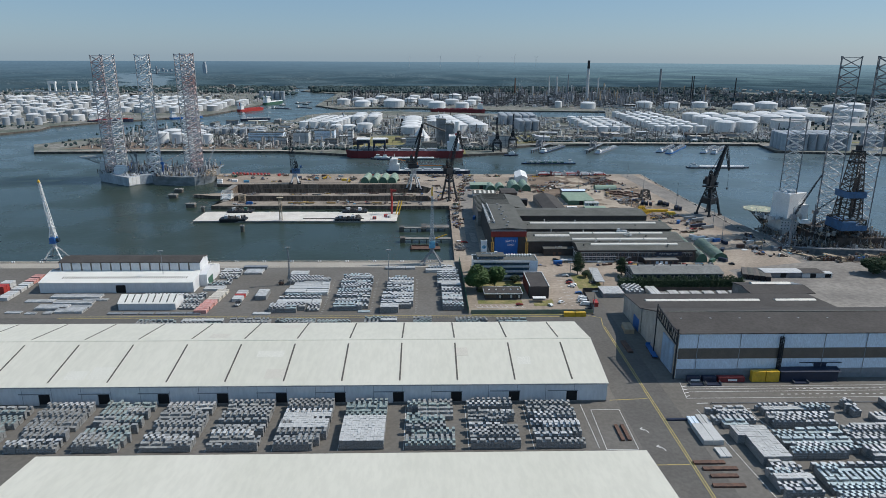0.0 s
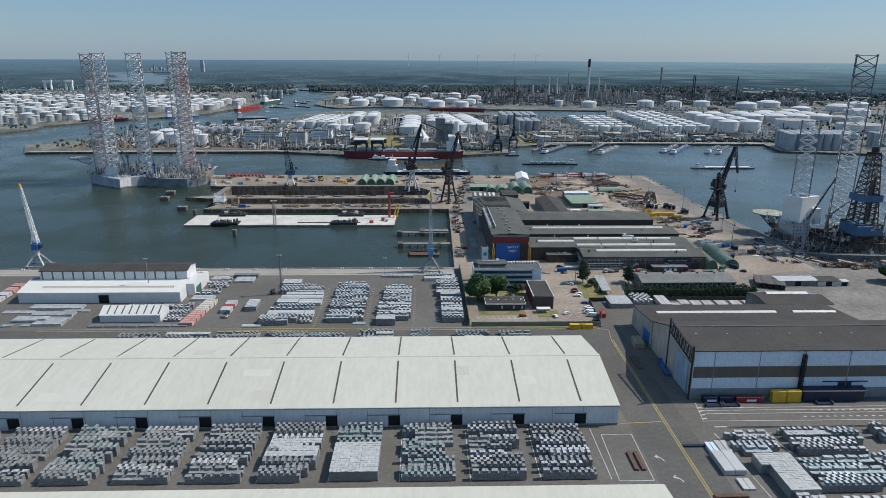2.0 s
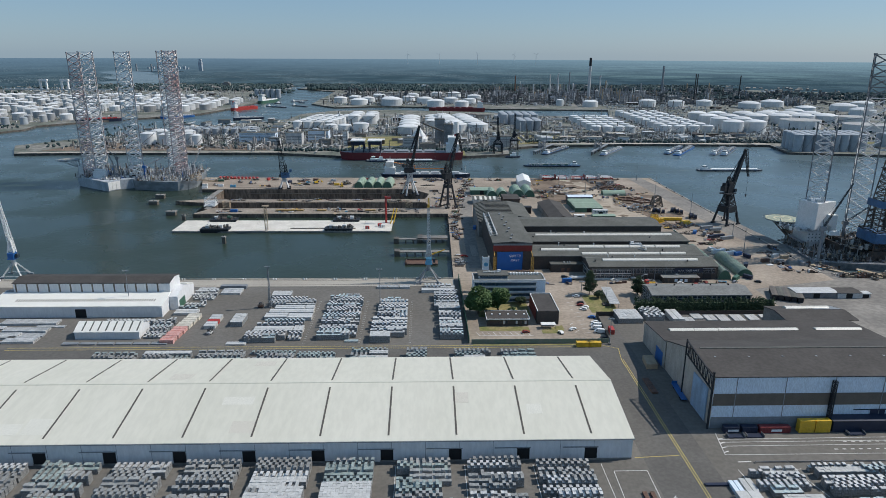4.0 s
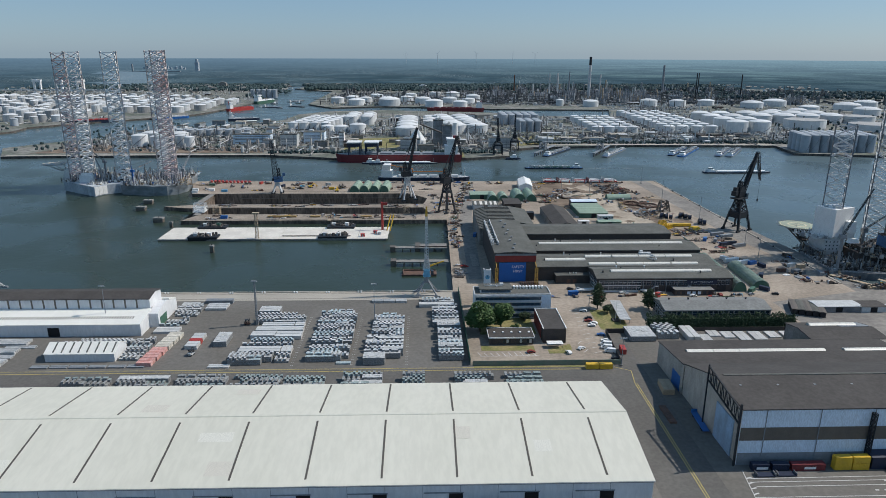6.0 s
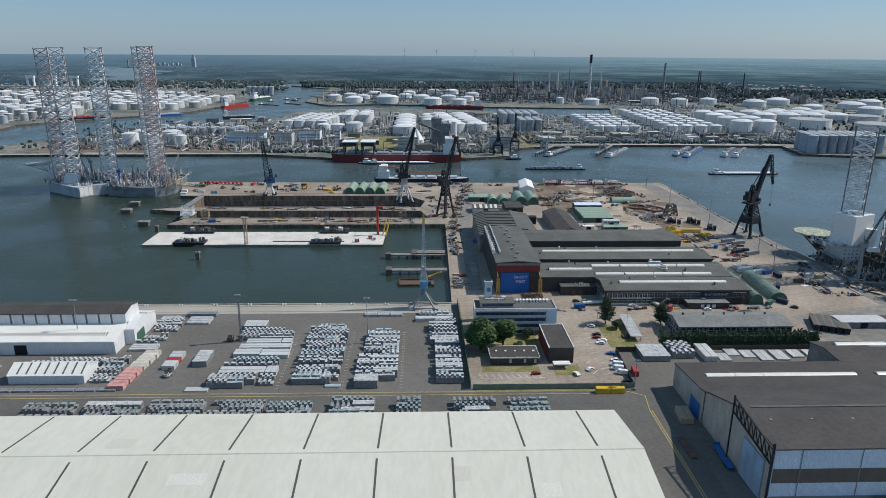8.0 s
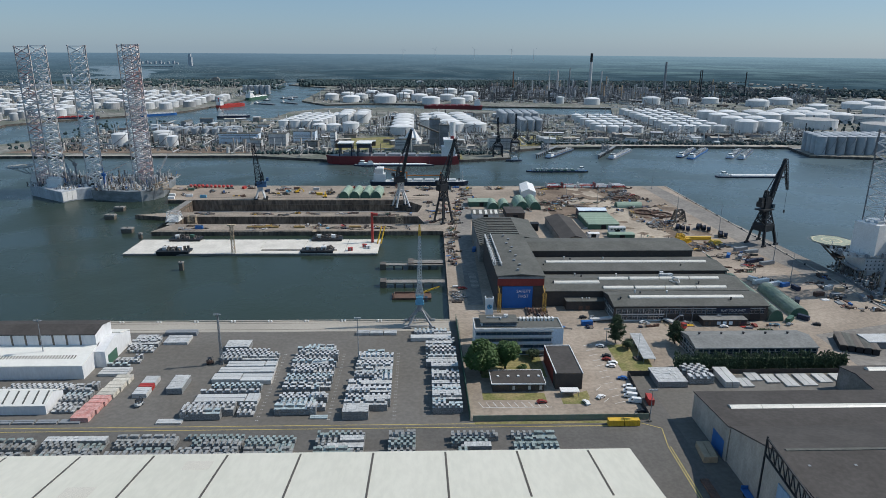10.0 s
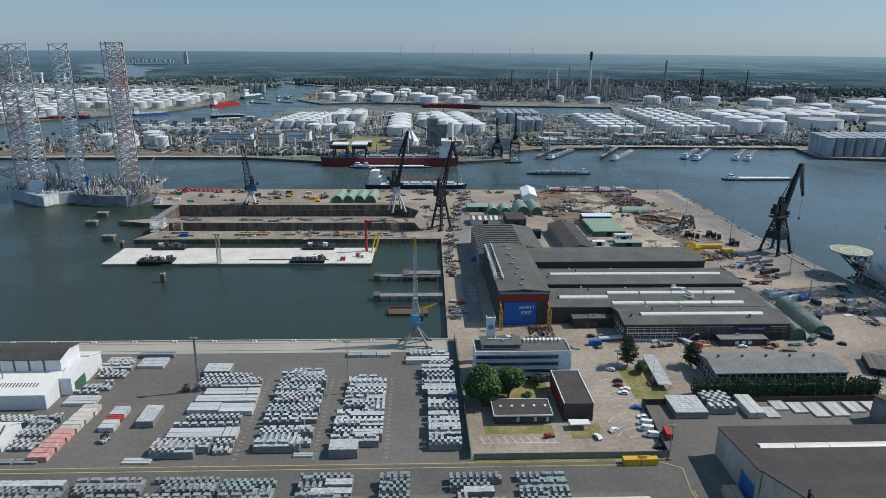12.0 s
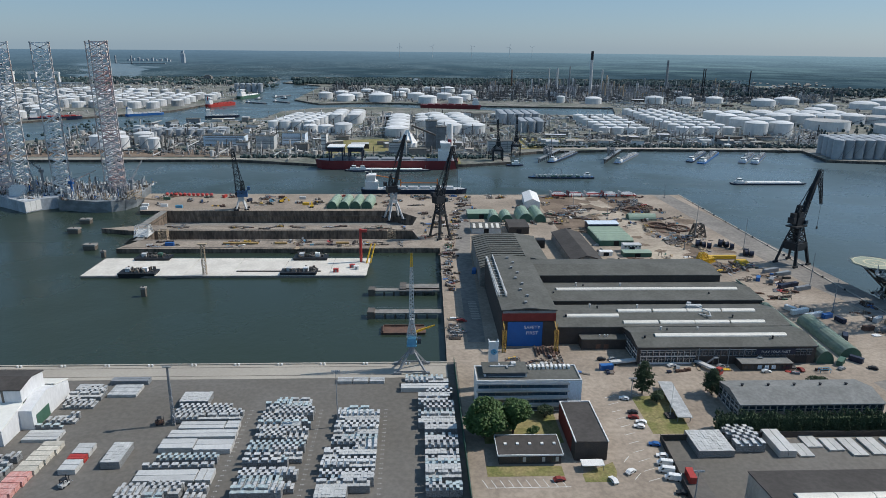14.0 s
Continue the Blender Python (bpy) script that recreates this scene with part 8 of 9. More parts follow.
part("tube", Shape().beam((4, 12, 1.6), (26, 8, 1.6), 2.2).hull([(20, -3, 0), (29, -3, 0), (30, 2, 0), (20, 3, 0)], [(21, -2, 2.4), (27, -2, 2.4), (28, 1, 2.4), (21, 2, 2.4)]), YELLOW, t)
for x, y in ((196, 566), (199.4, 564.6), (198, 570), (203, 562.5), (213.6, 567), (217, 564.6), (219.6, 561), (216, 570.2), (222, 546), (225.2, 544.2), (224, 549.6)):
    t = thing("cable_drum", "dark blue cable drum on the quay", "cable drum", (x, y, 0), 48 + (x * 7) % 40, group="cable drums")
    part("drum", Shape().hull([(1.9 * math.cos(a * 0.524), -1.2, 2.3 + 1.9 * math.sin(a * 0.524)) for a in range(12)], [(1.9 * math.cos(a * 0.524), 1.2, 2.3 + 1.9 * math.sin(a * 0.524)) for a in range(12)]), NAVY, t)
    for b in (-1.5, 1.2):
        part("flange", Shape().hull([(2.3 * math.cos(a * 0.524), b, 2.3 + 2.3 * math.sin(a * 0.524)) for a in range(12)], [(2.3 * math.cos(a * 0.524), b + 0.3, 2.3 + 2.3 * math.sin(a * 0.524)) for a in range(12)]), BLACKSTEEL, t)
t = thing("work_tripod", "dark steel trestle on the quay", "trestle", (208, 592, 0))
part("frame", Shape().lattice([(-5, -4), (5, -4), (5, 4), (-5, 4)], 0, 10, 5, 0.6, [(-3, -2), (3, -2), (3, 2), (-3, 2)]), BROWNBAND, t)
for i in range(16):
    t = thing("bollard", "pale mooring bollard on the quay edge", "bollard", (-20 - 19.8 * i, 399.1, 0.03), group="bollards")
    part("pair", Shape().cyl(-0.8, 0, 0, 1, 0.45, 8).cyl(0.8, 0, 0, 1, 0.45, 8), WHITEPAINT, t)
for i in range(14):
    t = thing("bollard", "dark mooring bollard on the quay edge", "bollard", (250.5, 420 + 21 * i, 0), group="bollards")
    part("post", Shape().cyl(0, 0, 0, 1.1, 0.5, 8, 0.7), BLACKSTEEL, t)
for k in range(9):
    x = 42.5 + 1.45 * k
    t = thing("steel_section", "rusty steel section laid out before the tall hall", "steel section", (x, 409.5 + 0.6 * (k % 3), 0), -2, group="laid-out sections")
    L = 10 - 2.2 * (k % 3)
    part("web", Shape().box(-0.12, 0.12, -L / 2, L / 2, 0.12, 0.8), RUST if k % 4 else BROWNGEAR, t)
    for z in (0.0, 0.8):
        part("flange", Shape().box(-0.35, 0.35, -L / 2, L / 2, z, z + 0.12), RUST if k % 4 else BROWNGEAR, t)


def forklift(x, y, rz, mat, label):
    t = thing("forklift", label, "forklift", (x, y, 0), rz, group="forklifts")
    part("chassis", Shape().box(-1.5, 1.3, -0.9, 0.9, 0.4, 1.3).box(-1.7, -0.9, -0.85, 0.85, 1.3, 1.7), mat, t)
    part("cab_frame", Shape().lattice([(-0.8, -0.8), (0.7, -0.8), (0.7, 0.8), (-0.8, 0.8)], 1.3, 2.9, 1.6, 0.1).box(-0.9, 0.8, -0.9, 0.9, 2.9, 3.0), BLACKSTEEL, t)
    part("lift_mast", Shape().box(1.35, 1.5, -0.7, -0.5, 0.1, 3.4).box(1.35, 1.5, 0.5, 0.7, 0.1, 3.4).box(1.35, 1.5, -0.5, 0.5, 3.2, 3.4).box(1.5, 1.6, -0.6, 0.6, 0.6, 1.0), BLACKSTEEL, t)
    for b in (-0.45, 0.3):
        part("fork", Shape().box(1.61, 3.0, b, b + 0.15, 0.15, 0.25), GREYSTEEL, t)
    for a in (-1.1, 0.9):
        for b in (-0.95, 0.7):
            part("wheel", Shape().hull([(a + 0.42 * math.cos(q * 0.785), b, 0.42 + 0.42 * math.sin(q * 0.785)) for q in range(8)], [(a + 0.42 * math.cos(q * 0.785), b + 0.25, 0.42 + 0.42 * math.sin(q * 0.785)) for q in range(8)]), BLACKSTEEL, t)


forklift(-134.2, 322, 70, PALESTEEL, "small pale forklift on the ingot yard")
forklift(-116.5, 355.5, 20, RUST, "small rusty red forklift beside the light mast")
forklift(33, 417, 0, YELLOW, "yellow forklift before the tall hall")
structure("kerb", Shape().box(250.8, 251.9, 408, 727.8, 0, 0.45), PALE, "pale concrete quay kerb", "kerb")


# ---- markings on the paving ----
def stripe(name, mat, segs, w_, label):
    s = Shape()
    for x0, y0, x1, y1 in segs:
        d = Vector((x1 - x0, y1 - y0, 0))
        n = Vector((-d.y, d.x, 0)).normalized() * w_ / 2
        s.hull([(x0 - n.x, y0 - n.y, 0.02), (x1 - n.x, y1 - n.y, 0.02), (x1 + n.x, y1 + n.y, 0.02), (x0 + n.x, y0 + n.y, 0.02)],
               [(x0 - n.x, y0 - n.y, 0.05), (x1 - n.x, y1 - n.y, 0.05), (x1 + n.x, y1 + n.y, 0.05), (x0 + n.x, y0 + n.y, 0.05)])
    structure(name, s, mat, label, "marking")


stripe("road_marking", LINEYELLOW, [(74.3 + d, 150, 75.5 + d, 292) for d in (0, 0.9)] + [(75.5, 292, 77.5, 303), (77.5, 303, 70, 306.8), (-230, 307.6, 70, 307.2), (-230, 305.4, 60, 305)] + [(56, 178, 74, 178.2), (57, 220, 74, 221)] +
       [(3, 305.2, 60, 305.2)], 0.3, "yellow road lines")
stripe("crane_rail", BROWNBAND, [(-700, 390.2, -2, 390.2), (-700, 397.4, -2, 397.4)], 0.35, "dark crane rails let into the quay apron")
stripe("road_marking", LINEWHITE, [(47, 213, 59, 213), (59, 213, 58.2, 187), (46, 187, 47, 213), (58.2, 187, 46, 187), (93.8, 234, 91.3, 221), (91.3, 221, 230, 221), (94.5, 226, 230, 226.5), (93, 230, 230, 231),
                                   (77, 205, 115, 213), (92, 213, 96, 160), (93, 228.3, 230, 228.8), (116, 199, 112, 213)] + [(43.5 - 24.85 * k, 188, 43.5 - 24.85 * k, 217) for k in range(10)]
       + [(8.5 + 3.0 * i, 318, 7 + 3.0 * i, 321.8) for i in range(10)] + [(8, 318, 37, 318), (59 + 0.2, 330, 62, 333), (60, 321, 63, 324), (76, 375, 80, 371)], 0.22, "white road lines")
stripe("road_marking", LINEWHITE, [(96 + 3.2 * k, 223.6, 97.4 + 3.2 * k, 223.6) for k in range(12, 40)] + [(96 + 3.2 * k, 228.0, 97.4 + 3.2 * k, 228.0) for k in range(14, 40)] + [(91.6 + 0.55 * k, 222.4 + 2.6 * k, 93.6 + 0.55 * k, 223.0 + 2.6 * k) for k in range(4)] + [(94, 217, 99, 217.2)], 0.45, "white dashes in the loading street")
for x, y, q in ((63.5, 197, 1), (66, 186, 1)):
    a = [(x + 2.2 * math.cos(0.35 * k), y + q * 2.6 * math.sin(0.35 * k)) for k in range(6)]
    stripe("road_marking", LINEWHITE, [(*p, *n_) for p, n_ in zip(a, a[1:])] + [(a[-1][0], a[-1][1], a[-1][0] + 1.2, a[-1][1] + 0.9), (a[-1][0], a[-1][1], a[-1][0] + 1.4, a[-1][1] - 0.9)], 0.3, "white curved arrow on the road")
br = thing("road_barrier", "long low dark barrier rail beside the loading street", "barrier", (100, 216.5, 0))
for k in range(9):
    part("rail", Shape().box(12.4 * k, 12.4 * k + 12.1, -0.12, 0.12, 0.25, 0.6), LEGSTEEL, br)
    part("foot", Shape().box(12.4 * k - 0.25, 12.4 * k + 0.25, -0.4, 0.4, 0, 0.25).box(12.4 * k - 0.1, 12.4 * k + 0.1, -0.1, 0.1, 0.6, 1.1), CONCRETE, br)
stripe("road_marking", LINEFADED, [(x + u, 311 + 2.5 * k, x + u + 0.45, 311 + 2.5 * k) for x in (-83.6, -55.2, -28.9) for k in range(22) for u in (0, 0.75)], 0.5, "small white painted numbers beside the ingot rows")
stripe("road_marking", LINEWHITE, [(64.5, 320 + 5.0 * k, 69, 321.5 + 5.0 * k) for k in range(11)], 0.16, "white parking bay lines")


# ---- far industry ----
def chimney(x, y, h, r, mat, top=None, label="tall slim grey refinery chimney stack"):
    t = thing("chimney", label, "chimney", (x, y, 0), group="chimneys")
    part("shaft", Shape().cyl(0, 0, 0, h * 0.8, r, 12, r * 0.8), mat, t)
    part("top", Shape().cyl(0, 0, h * 0.8, h, r * 0.82, 12, r * 0.75), top or mat, t)


chimney(540, 2066, 134, 5.6, PALESTEEL, BLACKSTEEL, "tall pale chimney with a black top")
chimney(885, 2300, 104, 5, GREYSTEEL), chimney(450, 2144, 79, 3.5, PALESTEEL), chimney(345, 2450, 62, 3, RUST), chimney(893, 2038, 84, 2, BLACKSTEEL)
chimney(900, 2040, 84, 2, BLACKSTEEL), chimney(1052, 2050, 79, 2.2, BLACKSTEEL), chimney(425, 2160, 78, 2.5, PALESTEEL), chimney(480, 2100, 86, 2.5, GREYSTEEL), chimney(575, 2060, 78, 3, PALESTEEL)
rnd = random.Random(31)
for i in range(70):
    x, y = rnd.uniform(230, 1150), rnd.uniform(1790, 2500)
    if i < 34:
        x, y = rnd.uniform(300, 720), rnd.uniform(1800, 2250)
    t = thing("refinery_unit", "grey refinery unit with columns and pipework", "refinery unit", (x, y, 0), rnd.uniform(0, 90), group="refinery units")
    part("frame", Shape().lattice([(-12, -9), (12, -9), (12, 9), (-12, 9)], 0, rnd.uniform(10, 26), 6, 0.7), GREYSTEEL, t)
    for k in range(rnd.randint(2, 5)):
        a, b = rnd.uniform(-18, 18), rnd.uniform(-14, 14)
        part("column", Shape().cyl(a, b, 0, rnd.uniform(10, 26) if k else rnd.uniform(20, 46), rnd.uniform(1.0, 2.6), 10), rnd.choice((PALESTEEL, GREYSTEEL, GREYSTEEL, TAN)), t)
    part("vessel", Shape().box(-20, 20, -4, 4, 0, 6).box(-10, 16, 6, 12, 0, 9), GREYSTEEL, t)
SHED_AREAS = ((-250, 130, 945, 1090, 22), (150, 560, 1025, 1140, 26), (-520, -290, 1020, 1330, 26), (560, 1400, 900, 1700, 24), (-260, 220, 1330, 1440, 12), (-330, 200, 1950, 2450, 14), (230, 1500, 1650, 2600, 24), (-1900, -660, 2000, 2500, 18))
for x0, x1, y0, y1, n in SHED_AREAS:
    for i in range(n):
        x, y = rnd.uniform(x0, x1), rnd.uniform(y0, y1)
        w_, d, h = rnd.uniform(8, 34), rnd.uniform(7, 16), rnd.uniform(3, 9)
        t = thing("industrial_shed", rnd.choice(("grey industrial shed on the far bank", "pale industrial shed on the far bank")), "shed", (x, y, 0), rnd.choice((0, 4, -8, 20, 90)), group="far industrial sheds")
        part("wall", Shape().box(-w_ / 2, w_ / 2, -d / 2, d / 2, 0, h), rnd.choice((CONCRETE, GREYSTEEL, WHITEWALL, BRICK, PALESTEEL)), t)
        part("roof", Shape().along_x([(-d / 2 - 0.3, h), (d / 2 + 0.3, h), (d / 2 + 0.3, h + 0.4), (0, h + 1.6), (-d / 2 - 0.3, h + 0.4)], -w_ / 2 - 0.3, w_ / 2 + 0.3), rnd.choice((GREYROOF, DARKROOF, PALESTEEL, PALE)), t)
for x, y, w_, d, h, m in ((-300, 1030, 60, 18, 15, BLUEWHITE), (-235, 1010, 26, 20, 18, PALESTEEL), (-200, 1040, 34, 22, 18, BLUEWHITE), (-150, 1000, 8, 14, 22, WHITEPAINT), (18, 990, 14, 16, 34, HULLGREY),
                          (100, 975, 34, 16, 17, PALESTEEL), (4, 1010, 16, 16, 40, HULLGREY), (-40, 965, 30, 16, 16, PALESTEEL), (-262, 985, 16, 12, 12, PALESTEEL), (-180, 985, 20, 12, 10, CONCRETE)):
    t = thing("process_building", "tall process building at the far quay", "building", (x, y, 0), group="process buildings")
    part("wall", Shape().box(-w_ / 2, w_ / 2, -d / 2, d / 2, 0, h), m, t)
    part("roof", Shape().box(-w_ / 2 - 0.4, w_ / 2 + 0.4, -d / 2 - 0.4, d / 2 + 0.4, h, h + 0.8), GREYROOF, t)
    for k in range(max(1, int(h / 5))):
        part("window_band", Shape().box(-w_ * 0.45, w_ * 0.45, -d / 2 - 0.08, -d / 2 - 0.003, 2.0 + 5 * k, 2.9 + 5 * k), HULLGREY, t)
    part("roof_plant", Shape().box(-w_ * 0.3, -w_ * 0.05, -d * 0.2, d * 0.2, h + 0.8, h + 3), PALESTEEL, t)
    part("roof_stack", Shape().cyl(w_ * 0.2, 0, h + 0.8, h + 6, 0.8, 8), PALESTEEL, t)
    part("pipe", Shape().beam((w_ * 0.3, -d / 2 - 0.6, 0), (w_ * 0.3, -d / 2 - 0.6, h), 0.6).beam((-w_ * 0.5, -d / 2 - 0.6, h * 0.6), (w_ * 0.5, -d / 2 - 0.6, h * 0.6), 0.6), GREYSTEEL, t)
t = thing("grain_silo", "white conical loading tower at the far quay", "silo", (-30, 985, 0))
part("cone", Shape().cyl(0, 0, 0, 12, 14, 16).cyl(0, 0, 12, 30, 14.5, 4, 1.5), WHITEPAINT, t)
part("conveyor", Shape().beam((6, 0, 36), (40, -12, 24), 2.2), BROWNBAND, t)
t = thing("grain_silo", "slim white silo tower at the far quay", "silo", (30, 975, 0))
part("shaft", Shape().cyl(0, 0, 0, 40, 4, 14), WHITEPAINT, t)
rows_of_tanks(-585, 2060, 18, 0, 5, 1, 8, 27, TANKGREY)
for i in range(3):
    t = thing("lift_bridge_tower", "white lift bridge tower in the distance", "bridge tower", (-1400 + 76 * i, 2240, 0), group="lift bridge")
    for a in (-11, 11):
        part("leg", Shape().box(a - 2.4, a + 2.4, -4, 4, 0, 44), WHITEPAINT, t)
    part("crossbeam", Shape().box(-15, 15, -5, 5, 42, 50), WHITEPAINT, t)
t = thing("lift_bridge_deck", "pale bridge deck in the distance", "bridge", (-1320, 2240, 0))
part("deck", Shape().box(-220, 160, -4, 4, 12, 16), PALESTEEL, t)
for x, y, h, m in ((-2000, 2000, 50, REDBRICK), (-1980, 2060, 34, CONCRETE), (-880, 2660, 20, CONCRETE), (-20, 2620, 13, WHITEPAINT)):
    t = thing("tower_block", "distant tower block above the trees", "tower block", (x, y, 0), group="tower blocks")
    part("wall", Shape().box(-16, 16, -8, 8, 0, h).box(-10, 10, -7, 7, h, h + 4), m, t)
    part("window_band", Shape().box(-14, 14, -8.2, -8.003, h * 0.3, h * 0.5), GLASS, t)


def woods(name, label, areas, seed, mat):
    """Belts of far trees: rough crowns of a few facets each."""
    r_ = random.Random(seed)
    s = Shape()
    for x0, x1, y0, y1, n, h in areas:
        for i in range(n):
            x, y = r_.uniform(x0, x1), r_.uniform(y0, y1)
            e, z = (r_.uniform(4, 11) if h > 8 else r_.uniform(1.2, 3.4)), r_.uniform(0.6, 1.0) * h
            k = len(s.v)
            turns = [(math.cos(1.257 * j) * r_.uniform(0.75, 1.2), math.sin(1.257 * j) * r_.uniform(0.75, 1.2)) for j in range(5)]
            for f, q in ((0.7, 0.0), (1.0, 0.55), (0.55, 0.92)):
                s.v += [(x + e * f * a, y + e * f * b, z * q * r_.uniform(0.9, 1.05)) for a, b in turns]
            for j in range(5):
                q = (j + 1) % 5
                s.f += [(k + j, k + q, k + 5 + q, k + 5 + j), (k + 5 + j, k + 5 + q, k + 10 + q, k + 10 + j)]
            s.f.append(tuple(range(k + 10, k + 15)))
            s.m += [0] * 11
    o = part(name, s, mat)
    tagged(o, label, "woods", kind="stuff")


woods("far_woods", "dark haze-tinted belts of trees beyond the refinery and the town",
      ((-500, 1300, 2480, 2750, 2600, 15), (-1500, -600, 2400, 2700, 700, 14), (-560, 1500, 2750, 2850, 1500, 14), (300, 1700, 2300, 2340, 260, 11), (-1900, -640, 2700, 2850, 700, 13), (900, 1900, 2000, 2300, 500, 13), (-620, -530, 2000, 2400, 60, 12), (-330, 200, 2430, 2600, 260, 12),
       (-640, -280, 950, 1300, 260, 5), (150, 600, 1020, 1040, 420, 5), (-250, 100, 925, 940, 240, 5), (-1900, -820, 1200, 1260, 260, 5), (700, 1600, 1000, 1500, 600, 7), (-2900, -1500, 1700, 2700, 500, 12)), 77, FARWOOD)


def far_houses():
    r_ = random.Random(78)
    s = Shape()
    for i in range(260):
        x, y = r_.uniform(-1700, 1700), r_.uniform(2350, 2780)
        if -700 < x < 1300 and y < 2650:
            continue
        w_, d, h = r_.uniform(6, 20), r_.uniform(6, 12), r_.uniform(5, 10)
        s.box(x - w_ / 2, x + w_ / 2, y - d / 2, y + d / 2, 0, h)
        s.along_x([(y - d / 2, h), (y + d / 2, h), (y, h + 3)], x - w_ / 2, x + w_ / 2)
    tagged(part("far_houses", s, CONCRETE), "pale scattered houses among distant trees", "houses", kind="stuff")
    for name, label, mat, count in (("plant_clutter", "dark pipe racks, pumps and huts between the tanks", QUAYPLANT, 6500), ("plant_clutter_pale", "pale pipes, huts and parked vehicles between the tanks", PALESTEEL, 4200)):
        s = Shape()
        for i in range(count):
            x = r_.choice((r_.uniform(-600, 1500), r_.uniform(-300, 700), r_.uniform(-300, 700), r_.uniform(-2000, -560)))
            y = r_.uniform(930, 2300) if x > -330 else r_.uniform(1300, 2600) if x < -560 else r_.uniform(960, 1240)
            if (x < -560 and x > -800 + 0.55 * (y - 1320)) or (-420 < x < 490 and 1430 < y < 1760) or (x > 130 and y < 1015) or (x > 490 and y < 1000) or (-150 < x < -56 and 950 < y < 1105):
                continue
            w_, d, h = r_.uniform(1, 6) * r_.uniform(0.5, 1), r_.uniform(1, 4), r_.uniform(1, 6) * r_.uniform(0.3, 1)
            s.box(x - w_ / 2, x + w_ / 2, y - d / 2, y + d / 2, 0, h)
            if i % 4 == 0:
                z = h * 0.6 + 1
                if i % 8 == 0:
                    s.beam((x, y, z), (x + r_.uniform(-60, 60), y + r_.uniform(-3, 3), z), 1.1)
                else:
                    s.beam((x, y, z), (x + r_.uniform(-3, 3), y + r_.uniform(-60, 60), z), 1.1)
            if i % 7 == 0:
                s.cyl(x + 4, y, 0, r_.uniform(6, 22), r_.uniform(0.3, 1.4), 6)
            if i % 11 == 0:
                s.cyl(x - 6, y, 0, r_.uniform(4, 9), r_.uniform(2, 4), 10)
        tagged(part(name, s, mat), label, "plant", kind="stuff")
    s = Shape()
    for i in range(1500):
        x, y = r_.uniform(150, 1000) if i % 3 else r_.uniform(-330, 1500), r_.uniform(1800, 2420)
        h = r_.uniform(2, 8) if i % 9 else r_.uniform(10, 26)
        w_ = r_.uniform(2, 16) if h < 10 else r_.uniform(1.2, 7)
        s.box(x - w_ / 2, x + w_ / 2, y - 4, y + 4, 0, h)
        if i % 3 == 0:
            s.beam((x, y - 5, h * 0.7), (x + r_.uniform(-90, 90), y - 5, h * 0.7), 1.2)
        if i % 14 == 0:
            s.cyl(x + 6, y, 0, r_.uniform(12, 36), r_.uniform(0.8, 1.8), 8)
    near = Shape()
    for i in range(3200):
        x, y = r_.choice((r_.uniform(-580, -240), r_.uniform(-240, 140), r_.uniform(140, 700))), r_.uniform(940, 1150)
        if (x > 130 and y < 1018) or (x > 480 and y < 1030) or (-130 < x < 40 and y < 940) or (-150 < x < -56 and 950 < y < 1105):
            continue
        w_, d, h = r_.uniform(0.8, 5) * r_.uniform(0.5, 1), r_.uniform(0.8, 3), r_.uniform(0.6, 4)
        near.box(x - w_ / 2, x + w_ / 2, y - d / 2, y + d / 2, 0, h)
        if i % 3 == 0:
            near.beam((x, y, h * 0.7 + 0.5), (x + r_.uniform(-22, 22), y + r_.uniform(-2, 2), h * 0.7 + 0.5), 0.5)
        if i % 6 == 0:
            near.cyl(x + 3, y, 0, r_.uniform(4, 13), r_.uniform(0.3, 1.2), 7)
    tagged(part("quay_plant", near, QUAYPLANT), "pipes, pumps, huts and drums along the far quay", "plant", kind="stuff")
    tagged(part("refinery_plant", s, DARKPLANT), "dense dark refinery frames, columns and pipe bridges", "plant", kind="stuff")


far_houses()


def pipe_tracks():
    """Bundles of parallel pipes on low sleepers between the tanks, and the service roads beside them."""
    r_ = random.Random(91)
    s, road = Shape(), Shape()
    for x0, x1, y0, y1, n in ((-330, 130, 1110, 1460, 26), (130, 700, 1030, 1420, 34), (-540, -300, 1030, 1330, 14), (-300, 200, 1780, 2300, 20), (250, 1300, 1680, 2300, 34), (700, 1500, 1050, 1600, 20), (-1700, -800, 1300, 2200, 24)):
        for i in range(n):
            x, y, L = r_.uniform(x0, x1), r_.uniform(y0, y1), r_.uniform(50, 150)
            along = r_.random() < 0.6
            for k in range(r_.randint(4, 8)):
                a = 1.3 * k
                s.beam(*(((x, y + a, 1.2), (min(x + L, x1), y + a, 1.2)) if along else ((x + a, y, 1.2), (x + a, min(y + L * 0.6, y1), 1.2))), 0.55)
            if i % 2:
                b = r_.uniform(0.06, 0.12)
                q = (x - 20, min(x + L * 1.4, x1), y - 7, y - 1.5) if along else (x - 7, x - 1.5, y - 20, min(y + L, y1))
                road.box(*q, 0, b)
    tagged(part("pipe_bundles", s, PALESTEEL), "long pale pipe bundles between the far tanks", "pipes", kind="stuff")
    tagged(part("service_roads", road, PALE), "pale service roads between the far tanks", "road", kind="structure")


pipe_tracks()
structure("verge", Shape().prism([(-144, 962), (-58, 968), (-62, 1100), (-138, 1082)], 0, 0.12), GRASS, "green open field behind the far quay", "verge")
